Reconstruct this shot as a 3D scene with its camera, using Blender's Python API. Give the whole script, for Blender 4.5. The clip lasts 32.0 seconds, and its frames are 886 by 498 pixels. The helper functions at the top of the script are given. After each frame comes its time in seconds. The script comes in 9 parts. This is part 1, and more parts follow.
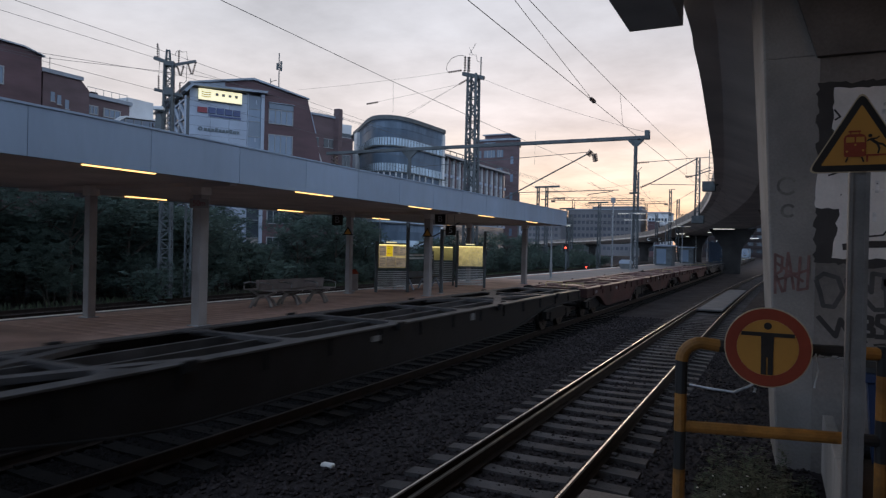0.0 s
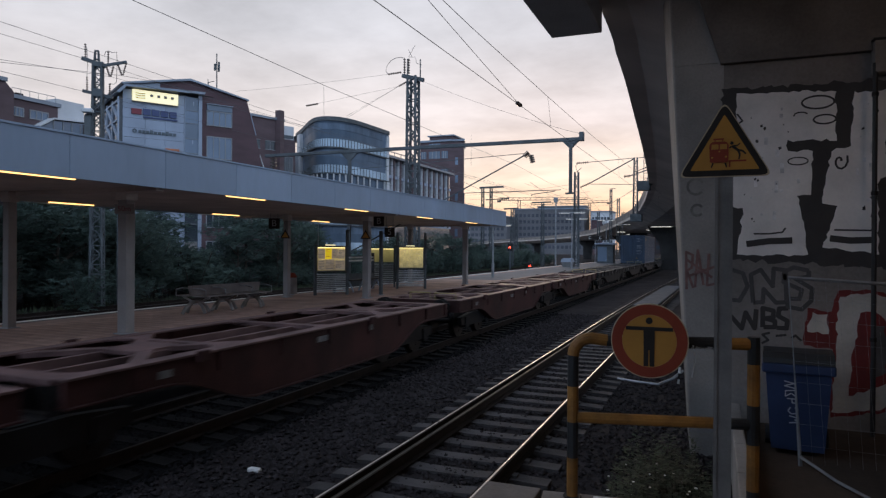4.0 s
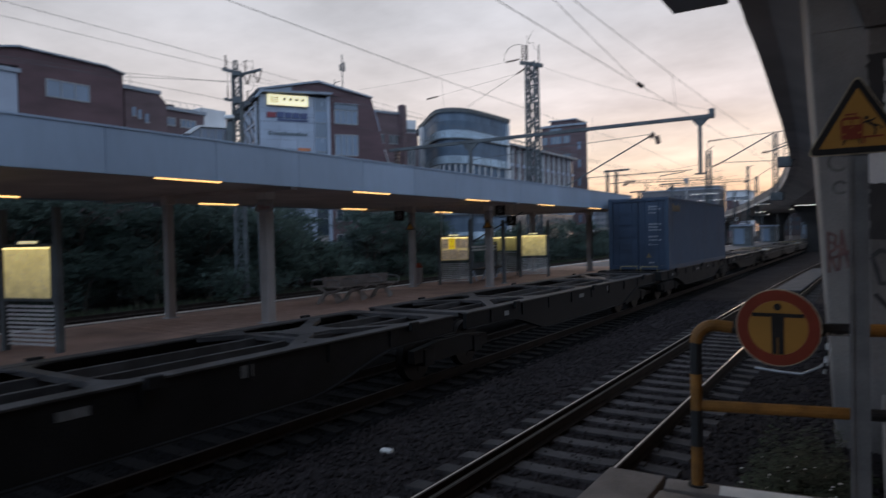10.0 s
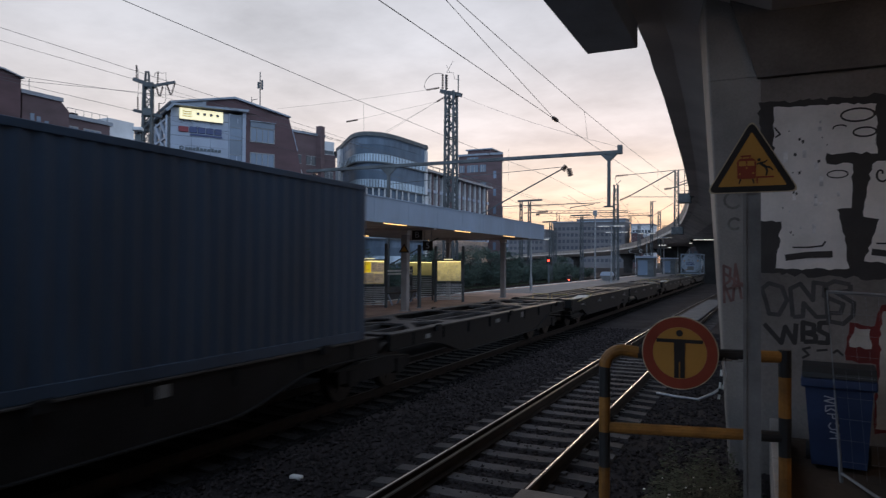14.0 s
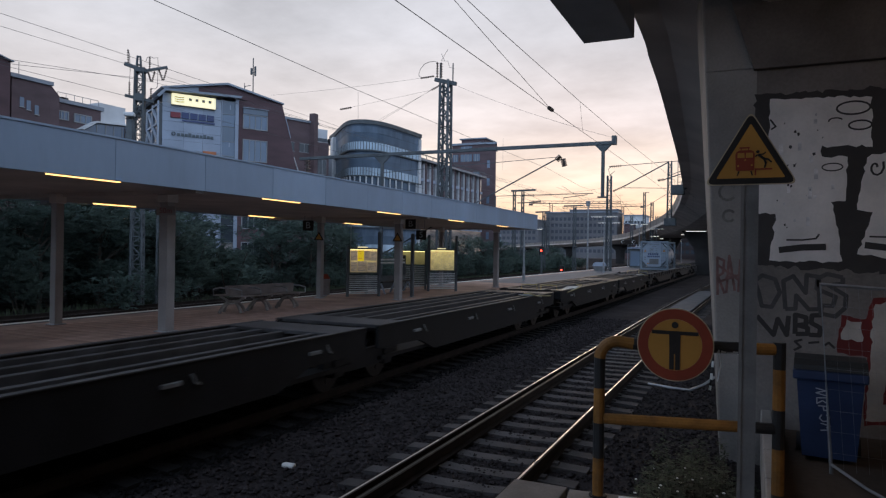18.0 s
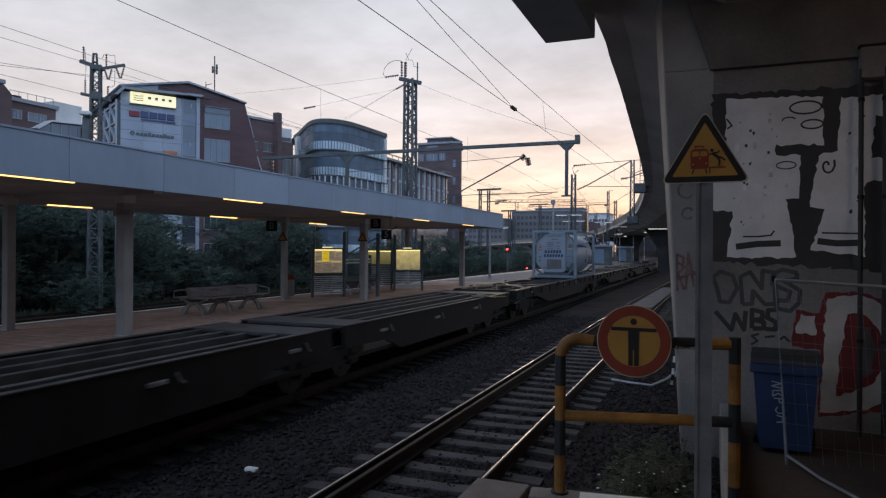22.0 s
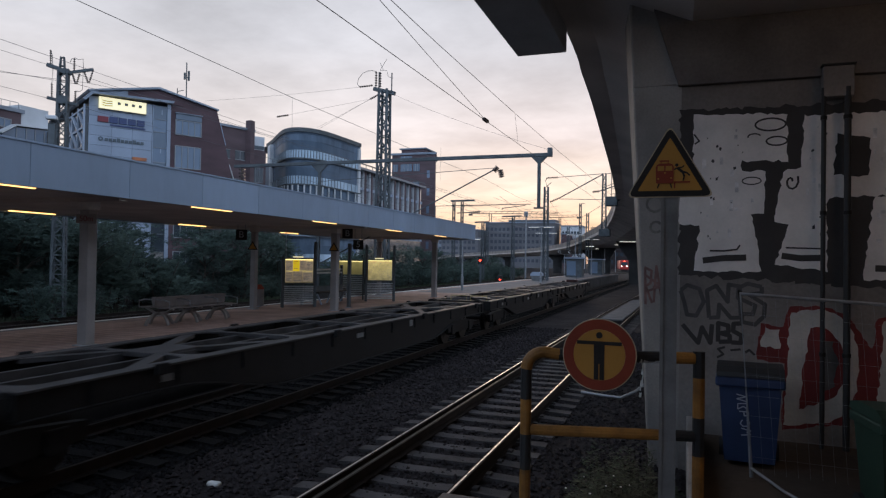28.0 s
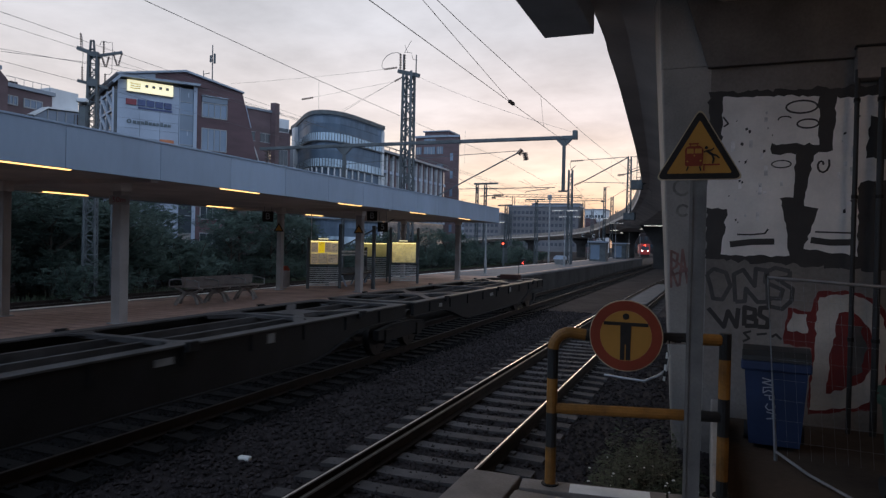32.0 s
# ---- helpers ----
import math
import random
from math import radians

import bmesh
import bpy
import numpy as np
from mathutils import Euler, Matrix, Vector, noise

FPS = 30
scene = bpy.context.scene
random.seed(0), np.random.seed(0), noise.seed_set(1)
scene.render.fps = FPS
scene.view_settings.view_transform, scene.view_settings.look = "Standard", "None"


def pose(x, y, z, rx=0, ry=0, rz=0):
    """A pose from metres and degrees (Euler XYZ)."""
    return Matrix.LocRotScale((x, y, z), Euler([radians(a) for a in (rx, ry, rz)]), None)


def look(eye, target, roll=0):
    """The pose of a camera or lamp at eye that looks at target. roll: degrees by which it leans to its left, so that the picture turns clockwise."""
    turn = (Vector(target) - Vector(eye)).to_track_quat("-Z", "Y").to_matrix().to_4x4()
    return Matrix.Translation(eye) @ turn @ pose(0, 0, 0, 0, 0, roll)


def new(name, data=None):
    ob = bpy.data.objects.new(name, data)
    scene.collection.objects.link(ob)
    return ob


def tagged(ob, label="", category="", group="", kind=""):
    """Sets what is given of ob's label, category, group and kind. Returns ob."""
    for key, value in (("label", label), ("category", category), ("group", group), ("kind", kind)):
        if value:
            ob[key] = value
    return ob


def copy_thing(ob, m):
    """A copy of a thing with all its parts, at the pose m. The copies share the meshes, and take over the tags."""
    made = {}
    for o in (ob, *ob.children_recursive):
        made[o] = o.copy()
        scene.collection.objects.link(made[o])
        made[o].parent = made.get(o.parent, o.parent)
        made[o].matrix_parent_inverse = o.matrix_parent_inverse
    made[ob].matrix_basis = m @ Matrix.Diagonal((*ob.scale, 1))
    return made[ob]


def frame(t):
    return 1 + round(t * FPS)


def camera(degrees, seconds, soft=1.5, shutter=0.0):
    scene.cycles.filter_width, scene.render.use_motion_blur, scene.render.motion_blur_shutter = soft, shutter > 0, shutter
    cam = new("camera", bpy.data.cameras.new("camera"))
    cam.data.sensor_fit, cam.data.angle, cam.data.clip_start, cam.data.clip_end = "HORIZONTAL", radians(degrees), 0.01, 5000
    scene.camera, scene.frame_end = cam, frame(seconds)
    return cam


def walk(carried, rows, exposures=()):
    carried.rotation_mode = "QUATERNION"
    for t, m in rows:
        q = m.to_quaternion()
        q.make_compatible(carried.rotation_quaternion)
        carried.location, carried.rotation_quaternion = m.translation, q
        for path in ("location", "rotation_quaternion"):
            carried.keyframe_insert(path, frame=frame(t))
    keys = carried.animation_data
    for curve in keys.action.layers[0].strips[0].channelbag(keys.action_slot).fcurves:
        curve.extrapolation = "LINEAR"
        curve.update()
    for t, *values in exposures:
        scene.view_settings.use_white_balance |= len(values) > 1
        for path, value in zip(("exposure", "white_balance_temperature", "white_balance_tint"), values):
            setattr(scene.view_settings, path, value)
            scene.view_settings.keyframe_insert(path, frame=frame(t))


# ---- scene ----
cam = camera(66.9, 32.0, soft=1.25, shutter=0.5)

PATH = [
    (0, (-0.44, 0.221, 2.627), (-1.331, 2.012, 2.618), 1.3),
    (0.5, (-0.433, 0.258, 2.633), (-1.279, 2.07, 2.624), 1.5),
    (1, (-0.407, 0.259, 2.635), (-1.219, 2.087, 2.638), 2.1),
    (1.5, (-0.358, 0.251, 2.648), (-1.148, 2.089, 2.644), 1.3),
    (2, (-0.305, 0.227, 2.649), (-1.067, 2.077, 2.643), 0.8),
    (2.5, (-0.224, 0.207, 2.647), (-1.006, 2.047, 2.628), 0.3),
    (3, (-0.153, 0.189, 2.652), (-0.961, 2.018, 2.646), 0.8),
    (3.5, (-0.113, 0.193, 2.65), (-0.88, 2.039, 2.65), 1.1),
    (4, (-0.087, 0.21, 2.651), (-0.837, 2.064, 2.647), 0.4),
    (4.5, (-0.06, 0.217, 2.65), (-0.757, 2.091, 2.651), 0.3),
    (6.5, (-0.04, 0.256, 2.651), (-0.717, 2.137, 2.665), 0.2),
    (7, (-0.04, 0.243, 2.646), (-0.719, 2.124, 2.661), 0.7),
    (7.5, (-0.044, 0.225, 2.647), (-0.726, 2.105, 2.666), 0.6),
    (8, (-0.038, 0.212, 2.652), (-0.759, 2.077, 2.697), 0.2),
    (8.5, (-0.037, 0.207, 2.657), (-0.769, 2.067, 2.711), 0.5),
    (9, (-0.032, 0.196, 2.659), (-0.769, 2.053, 2.734), 1.0),
    (9.1, (-0.025, 0.187, 2.658), (-0.793, 2.029, 2.791), 0.9),
    (9.2, (-0.018, 0.179, 2.656), (-0.82, 2.002, 2.839), 0.8),
    (9.3, (-0.012, 0.171, 2.654), (-0.837, 1.983, 2.844), 0.6),
    (9.4, (-0.005, 0.163, 2.652), (-0.84, 1.971, 2.837), 0.4),
    (9.5, (0.002, 0.155, 2.651), (-0.858, 1.952, 2.827), 0.4),
    (9.6, (0.006, 0.143, 2.654), (-0.888, 1.928, 2.78), 0.1),
    (9.7, (0.01, 0.132, 2.658), (-0.946, 1.888, 2.712), -0.3),
    (9.8, (0.015, 0.121, 2.662), (-0.998, 1.845, 2.697), -0.7),
    (9.9, (0.019, 0.109, 2.665), (-1.03, 1.812, 2.694), -0.9),
    (10, (0.023, 0.098, 2.669), (-1.053, 1.783, 2.632), -1.2),
    (10.1, (0.022, 0.095, 2.667), (-1.111, 1.743, 2.636), -0.9),
    (10.2, (0.022, 0.093, 2.665), (-1.148, 1.716, 2.651), -0.8),
    (10.3, (0.021, 0.091, 2.663), (-1.117, 1.735, 2.672), -0.7),
    (10.4, (0.021, 0.089, 2.661), (-1.053, 1.776, 2.656), -0.5),
    (10.5, (0.02, 0.087, 2.659), (-1.002, 1.806, 2.627), -0.4),
    (10.6, (0.02, 0.091, 2.66), (-0.972, 1.827, 2.624), -0.3),
    (10.7, (0.021, 0.096, 2.661), (-0.95, 1.845, 2.625), -0.3),
    (10.8, (0.021, 0.101, 2.662), (-0.934, 1.858, 2.626), -0.3),
    (10.9, (0.021, 0.106, 2.662), (-0.915, 1.873, 2.62), -0.4),
    (11, (0.021, 0.11, 2.663), (-0.895, 1.888, 2.613), -0.1),
    (11.5, (0.015, 0.119, 2.67), (-0.891, 1.902, 2.654), 0.4),
    (12, (0.009, 0.095, 2.665), (-0.877, 1.887, 2.647), 0.2),
    (12.5, (0.008, 0.095, 2.663), (-0.877, 1.888, 2.649), 0.6),
    (13, (-0.003, 0.066, 2.662), (-0.875, 1.866, 2.658), 0.7),
    (13.5, (-0.003, 0.031, 2.656), (-0.905, 1.816, 2.66), 0.5),
    (14, (0.01, 0.041, 2.656), (-0.845, 1.849, 2.691), 0.4),
    (14.5, (0.024, 0.041, 2.664), (-0.788, 1.869, 2.708), 0.3),
    (16.5, (-0.025, 0.062, 2.66), (-0.854, 1.882, 2.692), 1.4),
    (17, (-0.028, 0.066, 2.658), (-0.861, 1.885, 2.66), 1.5),
    (17.5, (-0.023, 0.064, 2.659), (-0.868, 1.877, 2.669), 0.8),
    (18, (-0.023, 0.063, 2.659), (-0.858, 1.88, 2.662), 0.9),
    (18.5, (-0.033, 0.073, 2.657), (-0.877, 1.886, 2.653), 1.0),
    (19, (-0.041, 0.091, 2.66), (-0.863, 1.914, 2.667), 1.0),
    (19.5, (-0.032, 0.078, 2.658), (-0.822, 1.915, 2.691), 0.8),
    (20, (-0.019, 0.085, 2.659), (-0.792, 1.929, 2.686), 0.6),
    (20.5, (-0.013, 0.094, 2.66), (-0.781, 1.941, 2.675), 0.5),
    (21, (-0.008, 0.075, 2.658), (-0.793, 1.915, 2.665), 0.2),
    (21.5, (-0.001, 0.091, 2.659), (-0.765, 1.939, 2.665), 0.2),
    (22, (0.009, 0.096, 2.66), (-0.735, 1.952, 2.662), 0.4),
    (22.5, (0.021, 0.118, 2.662), (-0.691, 1.986, 2.678), 0.3),
    (23, (0.024, 0.115, 2.668), (-0.671, 1.99, 2.693), 0.1),
    (23.5, (0.022, 0.116, 2.667), (-0.668, 1.993, 2.69), 0.3),
    (24, (0.023, 0.105, 2.66), (-0.68, 1.977, 2.664), 0.2),
    (24.5, (0.03, 0.111, 2.66), (-0.664, 1.987, 2.667), 0.1),
    (25, (0.045, 0.119, 2.658), (-0.655, 1.992, 2.68), 0.1),
    (25.5, (0.058, 0.126, 2.67), (-0.643, 1.999, 2.701), 0.3),
    (26, (0.071, 0.089, 2.664), (-0.644, 1.955, 2.73), 0.3),
    (26.5, (0.065, 0.141, 2.662), (-0.599, 2.027, 2.685), 0.6),
    (28.5, (0.037, 0.158, 2.669), (-0.635, 2.041, 2.706), 1.0),
    (29, (0.037, 0.133, 2.668), (-0.643, 2.014, 2.685), 0.5),
    (29.5, (0.028, 0.132, 2.664), (-0.682, 2.002, 2.67), 1.0),
    (30, (0.021, 0.123, 2.661), (-0.684, 1.994, 2.658), 1.1),
    (30.5, (0.015, 0.114, 2.658), (-0.686, 1.987, 2.665), 1.0),
    (31, (0.017, 0.092, 2.659), (-0.688, 1.964, 2.671), 1.8),
    (31.5, (0.026, 0.066, 2.66), (-0.698, 1.931, 2.677), 1.2),
    (32, (0.026, 0.068, 2.653), (-0.707, 1.929, 2.636), 1.3),
]
walk(cam, [(t, look(eye, target, roll)) for t, eye, target, roll in PATH], exposures=((0, 0.18), (9.3, 0.18), (9.9, 0.08), (10.2, 0.08), (10.8, 0.18), (32, 0.18)))

# ---------------------------------------------------------------- light
world = bpy.data.worlds.new("dusk")
scene.world = world
world.use_nodes = True


def build_sky():
    """Dusk: a clear-sky base under a thin cloud sheet, glowing where the sun has just gone down."""
    nt = world.node_tree
    nt.nodes.clear()
    n = nt.nodes.new
    out, bg = n("ShaderNodeOutputWorld"), n("ShaderNodeBackground")
    sky = n("ShaderNodeTexSky")
    sky.sky_type, sky.sun_disc = "NISHITA", False
    sky.sun_elevation, sky.sun_rotation = radians(1.5), radians(-11.0)
    sky.air_density, sky.dust_density = 1.4, 2.0
    coord, sep = n("ShaderNodeTexCoord"), n("ShaderNodeSeparateXYZ")
    nt.links.new(coord.outputs["Generated"], sep.inputs[0])

    def math_node(op, a, b=None):
        m = n("ShaderNodeMath")
        m.operation = op
        for k, v in enumerate((a, b)):
            if v is None:
                continue
            if isinstance(v, (int, float)):
                m.inputs[k].default_value = v
            else:
                nt.links.new(v, m.inputs[k])
        return m.outputs[0]

    # elevation ramp of the lit cloud sheet
    ramp = n("ShaderNodeValToRGB")
    e = ramp.color_ramp.elements
    e[0].position, e[0].color = 0.0, (0.908, 0.571, 0.381, 1)
    e[1].position, e[1].color = 1.0, (0.346, 0.398, 0.484, 1)
    for p, c in ((0.05, (1.038, 0.744, 0.502, 1)), (0.10, (1.021, 0.865, 0.727, 1)), (0.18, (0.830, 0.761, 0.761, 1)), (0.30, (0.666, 0.666, 0.718, 1)), (0.5, (0.484, 0.519, 0.597, 1))):
        k = e.new(p)
        k.color = c
    nt.links.new(sep.outputs["Z"], ramp.inputs[0])
    # away from the sunset
    east = n("ShaderNodeValToRGB")
    e = east.color_ramp.elements
    e[0].position, e[0].color = 0.0, (0.80, 1.02, 1.40, 1)
    e[1].position, e[1].color = 1.0, (0.66, 0.85, 1.18, 1)
    nt.links.new(sep.outputs["Z"], east.inputs[0])
    # how far towards the sunset the ray looks: 0 behind, 1 at it
    dot = n("ShaderNodeVectorMath")
    dot.operation = "DOT_PRODUCT"
    dot.inputs[1].default_value = (-0.36, 0.93, 0.03)
    nt.links.new(coord.outputs["Generated"], dot.inputs[0])
    toward = n("ShaderNodeMapRange")
    toward.inputs["From Min"].default_value, toward.inputs["From Max"].default_value = 0.52, 0.98
    toward.interpolation_type = "SMOOTHSTEP"
    nt.links.new(dot.outputs["Value"], toward.inputs["Value"])
    # the grey-violet flanks between the glow and the blue east
    flank = n("ShaderNodeValToRGB")
    e = flank.color_ramp.elements
    e[0].position, e[0].color = 0.0, (0.66, 0.54, 0.49, 1)
    e[1].position, e[1].color = 1.0, (0.34, 0.40, 0.50, 1)
    for p, c in ((0.15, (0.56, 0.54, 0.56, 1)), (0.5, (0.43, 0.45, 0.51, 1))):
        k = e.new(p)
        k.color = c
    nt.links.new(sep.outputs["Z"], flank.inputs[0])
    aside = n("ShaderNodeMapRange")
    aside.inputs["From Min"].default_value, aside.inputs["From Max"].default_value = -0.35, 0.45
    aside.interpolation_type = "SMOOTHSTEP"
    nt.links.new(dot.outputs["Value"], aside.inputs["Value"])
    side = n("ShaderNodeMix")
    side.data_type = "RGBA"
    nt.links.new(aside.outputs[0], side.inputs["Factor"])
    nt.links.new(east.outputs[0], side.inputs["A"])
    nt.links.new(flank.outputs[0], side.inputs["B"])
    mix = n("ShaderNodeMix")
    mix.data_type = "RGBA"
    nt.links.new(toward.outputs[0], mix.inputs["Factor"])
    nt.links.new(side.outputs["Result"], mix.inputs["A"])
    nt.links.new(ramp.outputs[0], mix.inputs["B"])
    # long streaks of cloud, drawn out level by a flat projection
    z = math_node("MAXIMUM", sep.outputs["Z"], 0.02)
    z = math_node("ADD", z, 0.12)
    px, py = math_node("DIVIDE", sep.outputs["X"], z), math_node("DIVIDE", sep.outputs["Y"], z)
    comb = n("ShaderNodeCombineXYZ")
    nt.links.new(px, comb.inputs[0])
    nt.links.new(py, comb.inputs[1])
    noise_a = n("ShaderNodeTexNoise")
    noise_a.inputs["Scale"].default_value, noise_a.inputs["Detail"].default_value = 1.3, 7.0
    noise_a.inputs["Roughness"].default_value = 0.6
    nt.links.new(comb.outputs[0], noise_a.inputs["Vector"])
    span = n("ShaderNodeMapRange")
    span.inputs["From Min"].default_value, span.inputs["From Max"].default_value = 0.35, 0.65
    span.inputs["To Min"].default_value, span.inputs["To Max"].default_value = 0.83, 1.16
    nt.links.new(noise_a.outputs["Fac"], span.inputs["Value"])
    cloud = n("ShaderNodeMix")
    cloud.data_type, cloud.blend_type = "RGBA", "MULTIPLY"
    cloud.inputs["Factor"].default_value = 1.0
    nt.links.new(mix.outputs["Result"], cloud.inputs["A"])
    nt.links.new(span.outputs[0], cloud.inputs["B"])
    # the clear sky shines through a little
    dim = n("ShaderNodeMix")
    dim.data_type, dim.blend_type = "RGBA", "MULTIPLY"
    dim.inputs["Factor"].default_value = 1.0
    dim.inputs["B"].default_value = (0.10, 0.10, 0.10, 1)
    nt.links.new(sky.outputs[0], dim.inputs["A"])
    total = n("ShaderNodeMix")
    total.data_type = "RGBA"
    total.inputs["Factor"].default_value = 0.90
    nt.links.new(dim.outputs["Result"], total.inputs["A"])
    nt.links.new(cloud.outputs["Result"], total.inputs["B"])
    nt.links.new(total.outputs["Result"], bg.inputs["Color"])
    bg.inputs["Strength"].default_value = 1.0
    nt.links.new(bg.outputs[0], out.inputs[0])


build_sky()
sun = new("sun", bpy.data.lights.new("sun", "SUN"))
sun.data.energy, sun.data.angle, sun.data.color = 0.5, radians(12), (1.0, 0.72, 0.50)
sun.matrix_world = look((-23, 97, 8), (0, 0, 0))
scene.view_settings.exposure = 0.18


# ---------------------------------------------------------------- materials
def mat(name, col, rough=0.7, metal=0.0, var=0.3, scale=1.2, fine=40.0, bump=0.15, spec=0.4, rand=0.0, col2=None, glow=None, power=0.0, island=0.0, stretch=(1, 1, 1), glow_fade=None):
    m = bpy.data.materials.new(name)
    m.use_nodes = True
    nt = m.node_tree
    b = nt.nodes["Principled BSDF"]
    n = nt.nodes.new
    coord = n("ShaderNodeTexCoord")
    mp = n("ShaderNodeMapping")
    mp.inputs["Scale"].default_value = stretch
    nt.links.new(coord.outputs["Object"], mp.inputs[0])
    big, small = n("ShaderNodeTexNoise"), n("ShaderNodeTexNoise")
    big.inputs["Scale"].default_value, big.inputs["Detail"].default_value = scale, 5.0
    small.inputs["Scale"].default_value, small.inputs["Detail"].default_value = fine, 3.0
    for t in (big, small):
        nt.links.new(mp.outputs[0], t.inputs["Vector"])
    ramp = n("ShaderNodeValToRGB")
    e = ramp.color_ramp.elements
    lo = col2 or tuple(c * (1 - var) for c in col)
    hi = col if col2 else tuple(min(1, c * (1 + 0.6 * var)) for c in col)
    e[0].position, e[0].color = 0.32, (*lo, 1)
    e[1].position, e[1].color = 0.66, (*hi, 1)
    nt.links.new(big.outputs["Fac"], ramp.inputs[0])
    grain = n("ShaderNodeMapRange")
    grain.inputs["To Min"].default_value, grain.inputs["To Max"].default_value = 1 - 0.5 * var, 1 + 0.5 * var
    nt.links.new(small.outputs["Fac"], grain.inputs["Value"])
    mul = n("ShaderNodeMix")
    mul.data_type, mul.blend_type = "RGBA", "MULTIPLY"
    mul.inputs["Factor"].default_value = 1.0
    nt.links.new(ramp.outputs[0], mul.inputs["A"])
    nt.links.new(grain.outputs[0], mul.inputs["B"])
    last = mul.outputs["Result"]
    if rand or island:
        src = n("ShaderNodeNewGeometry").outputs["Random Per Island"] if island else n("ShaderNodeObjectInfo").outputs["Random"]
        r = n("ShaderNodeMapRange")
        amount = island or rand
        r.inputs["To Min"].default_value, r.inputs["To Max"].default_value = 1 - amount, 1 + amount
        nt.links.new(src, r.inputs["Value"])
        m2 = n("ShaderNodeMix")
        m2.data_type, m2.blend_type = "RGBA", "MULTIPLY"
        m2.inputs["Factor"].default_value = 1.0
        nt.links.new(last, m2.inputs["A"])
        nt.links.new(r.outputs[0], m2.inputs["B"])
        last = m2.outputs["Result"]
    nt.links.new(last, b.inputs["Base Color"])
    rr = n("ShaderNodeMapRange")
    rr.inputs["To Min"].default_value, rr.inputs["To Max"].default_value = max(0.03, rough - 0.12), min(1, rough + 0.12)
    nt.links.new(big.outputs["Fac"], rr.inputs["Value"])
    nt.links.new(rr.outputs[0], b.inputs["Roughness"])
    b.inputs["Metallic"].default_value = metal
    b.inputs["Specular IOR Level"].default_value = spec
    if bump:
        bp = n("ShaderNodeBump")
        bp.inputs["Strength"].default_value, bp.inputs["Distance"].default_value = bump, 0.02
        nt.links.new(small.outputs["Fac"], bp.inputs["Height"])
        nt.links.new(bp.outputs[0], b.inputs["Normal"])
    if glow:
        b.inputs["Emission Color"].default_value = (*glow, 1)
        b.inputs["Emission Strength"].default_value = power
    if glow_fade:
        # the glow fades downward, imitating a tube along the head: heights of foot and head, share of light at the foot
        sep, fall = n("ShaderNodeSeparateXYZ"), n("ShaderNodeMapRange")
        nt.links.new(coord.outputs["Object"], sep.inputs[0])
        fall.inputs["From Min"].default_value, fall.inputs["From Max"].default_value = glow_fade[0], glow_fade[1]
        fall.inputs["To Min"].default_value, fall.inputs["To Max"].default_value = power * glow_fade[2], power
        nt.links.new(sep.outputs["Z"], fall.inputs["Value"])
        nt.links.new(fall.outputs[0], b.inputs["Emission Strength"])
    return m


def leaf_mat(name, col, share=0.55, **kw):
    """Thin leaves that let part of the light through."""
    m = mat(name, col, **kw)
    nt = m.node_tree
    b = nt.nodes["Principled BSDF"]
    mix, thin = nt.nodes.new("ShaderNodeMixShader"), nt.nodes.new("ShaderNodeBsdfTranslucent")
    nt.links.new(b.inputs["Base Color"].links[0].from_socket, thin.inputs["Color"])
    mix.inputs[0].default_value = share
    nt.links.new(b.outputs[0], mix.inputs[1])
    nt.links.new(thin.outputs[0], mix.inputs[2])
    nt.links.new(mix.outputs[0], nt.nodes["Material Output"].inputs["Surface"])
    return m


def glass_mat(name, tint, rough=0.06):
    m = mat(name, tint, rough=rough, var=0.15, scale=0.15, fine=0.6, bump=0.0, spec=0.45)
    m.node_tree.nodes["Principled BSDF"].inputs["Coat Weight"].default_value = 0.15
    return m


BALLAST = mat("ballast", (0.033, 0.028, 0.029), 0.95, var=0.5, scale=0.6, fine=22, bump=0.9, spec=0.1)
STONE = mat("ballast_stone", (0.037, 0.031, 0.032), 0.95, var=0.35, scale=8, fine=60, island=0.42, spec=0.15)
RAILSIDE = mat("rail_rust", (0.022, 0.015, 0.012), 0.85, var=0.5, scale=3, fine=60, spec=0.2)
RAILTOP = mat("rail_polished", (0.50, 0.46, 0.43), 0.30, metal=1.0, var=0.15, scale=2, fine=80, bump=0.03)
RAILDULL = mat("rail_dull_top", (0.05, 0.045, 0.042), 0.55, metal=0.6, var=0.3, scale=2, fine=80, bump=0.03)
SLEEPER = mat("sleeper_concrete", (0.072, 0.066, 0.066), 0.9, var=0.45, scale=2.5, fine=50, bump=0.4, rand=0.25, spec=0.2)
# Near-black copy of the sleeper concrete, for the shade under the train.
SLEEPERSHADE = mat("sleeper_shaded", (0.009, 0.0085, 0.0085), 0.9, var=0.45, scale=2.5, fine=50, bump=0.4, rand=0.25, spec=0.2)
ADDIM = mat("dim_lit_panel", (0.5, 0.45, 0.2), 0.5, var=0.25, scale=3, fine=20, glow=(1.0, 0.85, 0.30), power=0.16, bump=0, glow_fade=(1.06, 1.63, 0.25))
POLE = mat("pole_paint", (0.165, 0.150, 0.140), 0.75, metal=0.0, spec=0.15, var=0.25, scale=4, fine=60, bump=0.06)
CONCPALE = mat("concrete_pale", (0.50, 0.50, 0.50), 0.88, var=0.25, scale=0.8, fine=30, bump=0.3)
PLATWALL = mat("concrete_dark_grey", (0.045, 0.043, 0.042), 0.92, var=0.45, scale=0.5, fine=25, bump=0.3, spec=0.2)
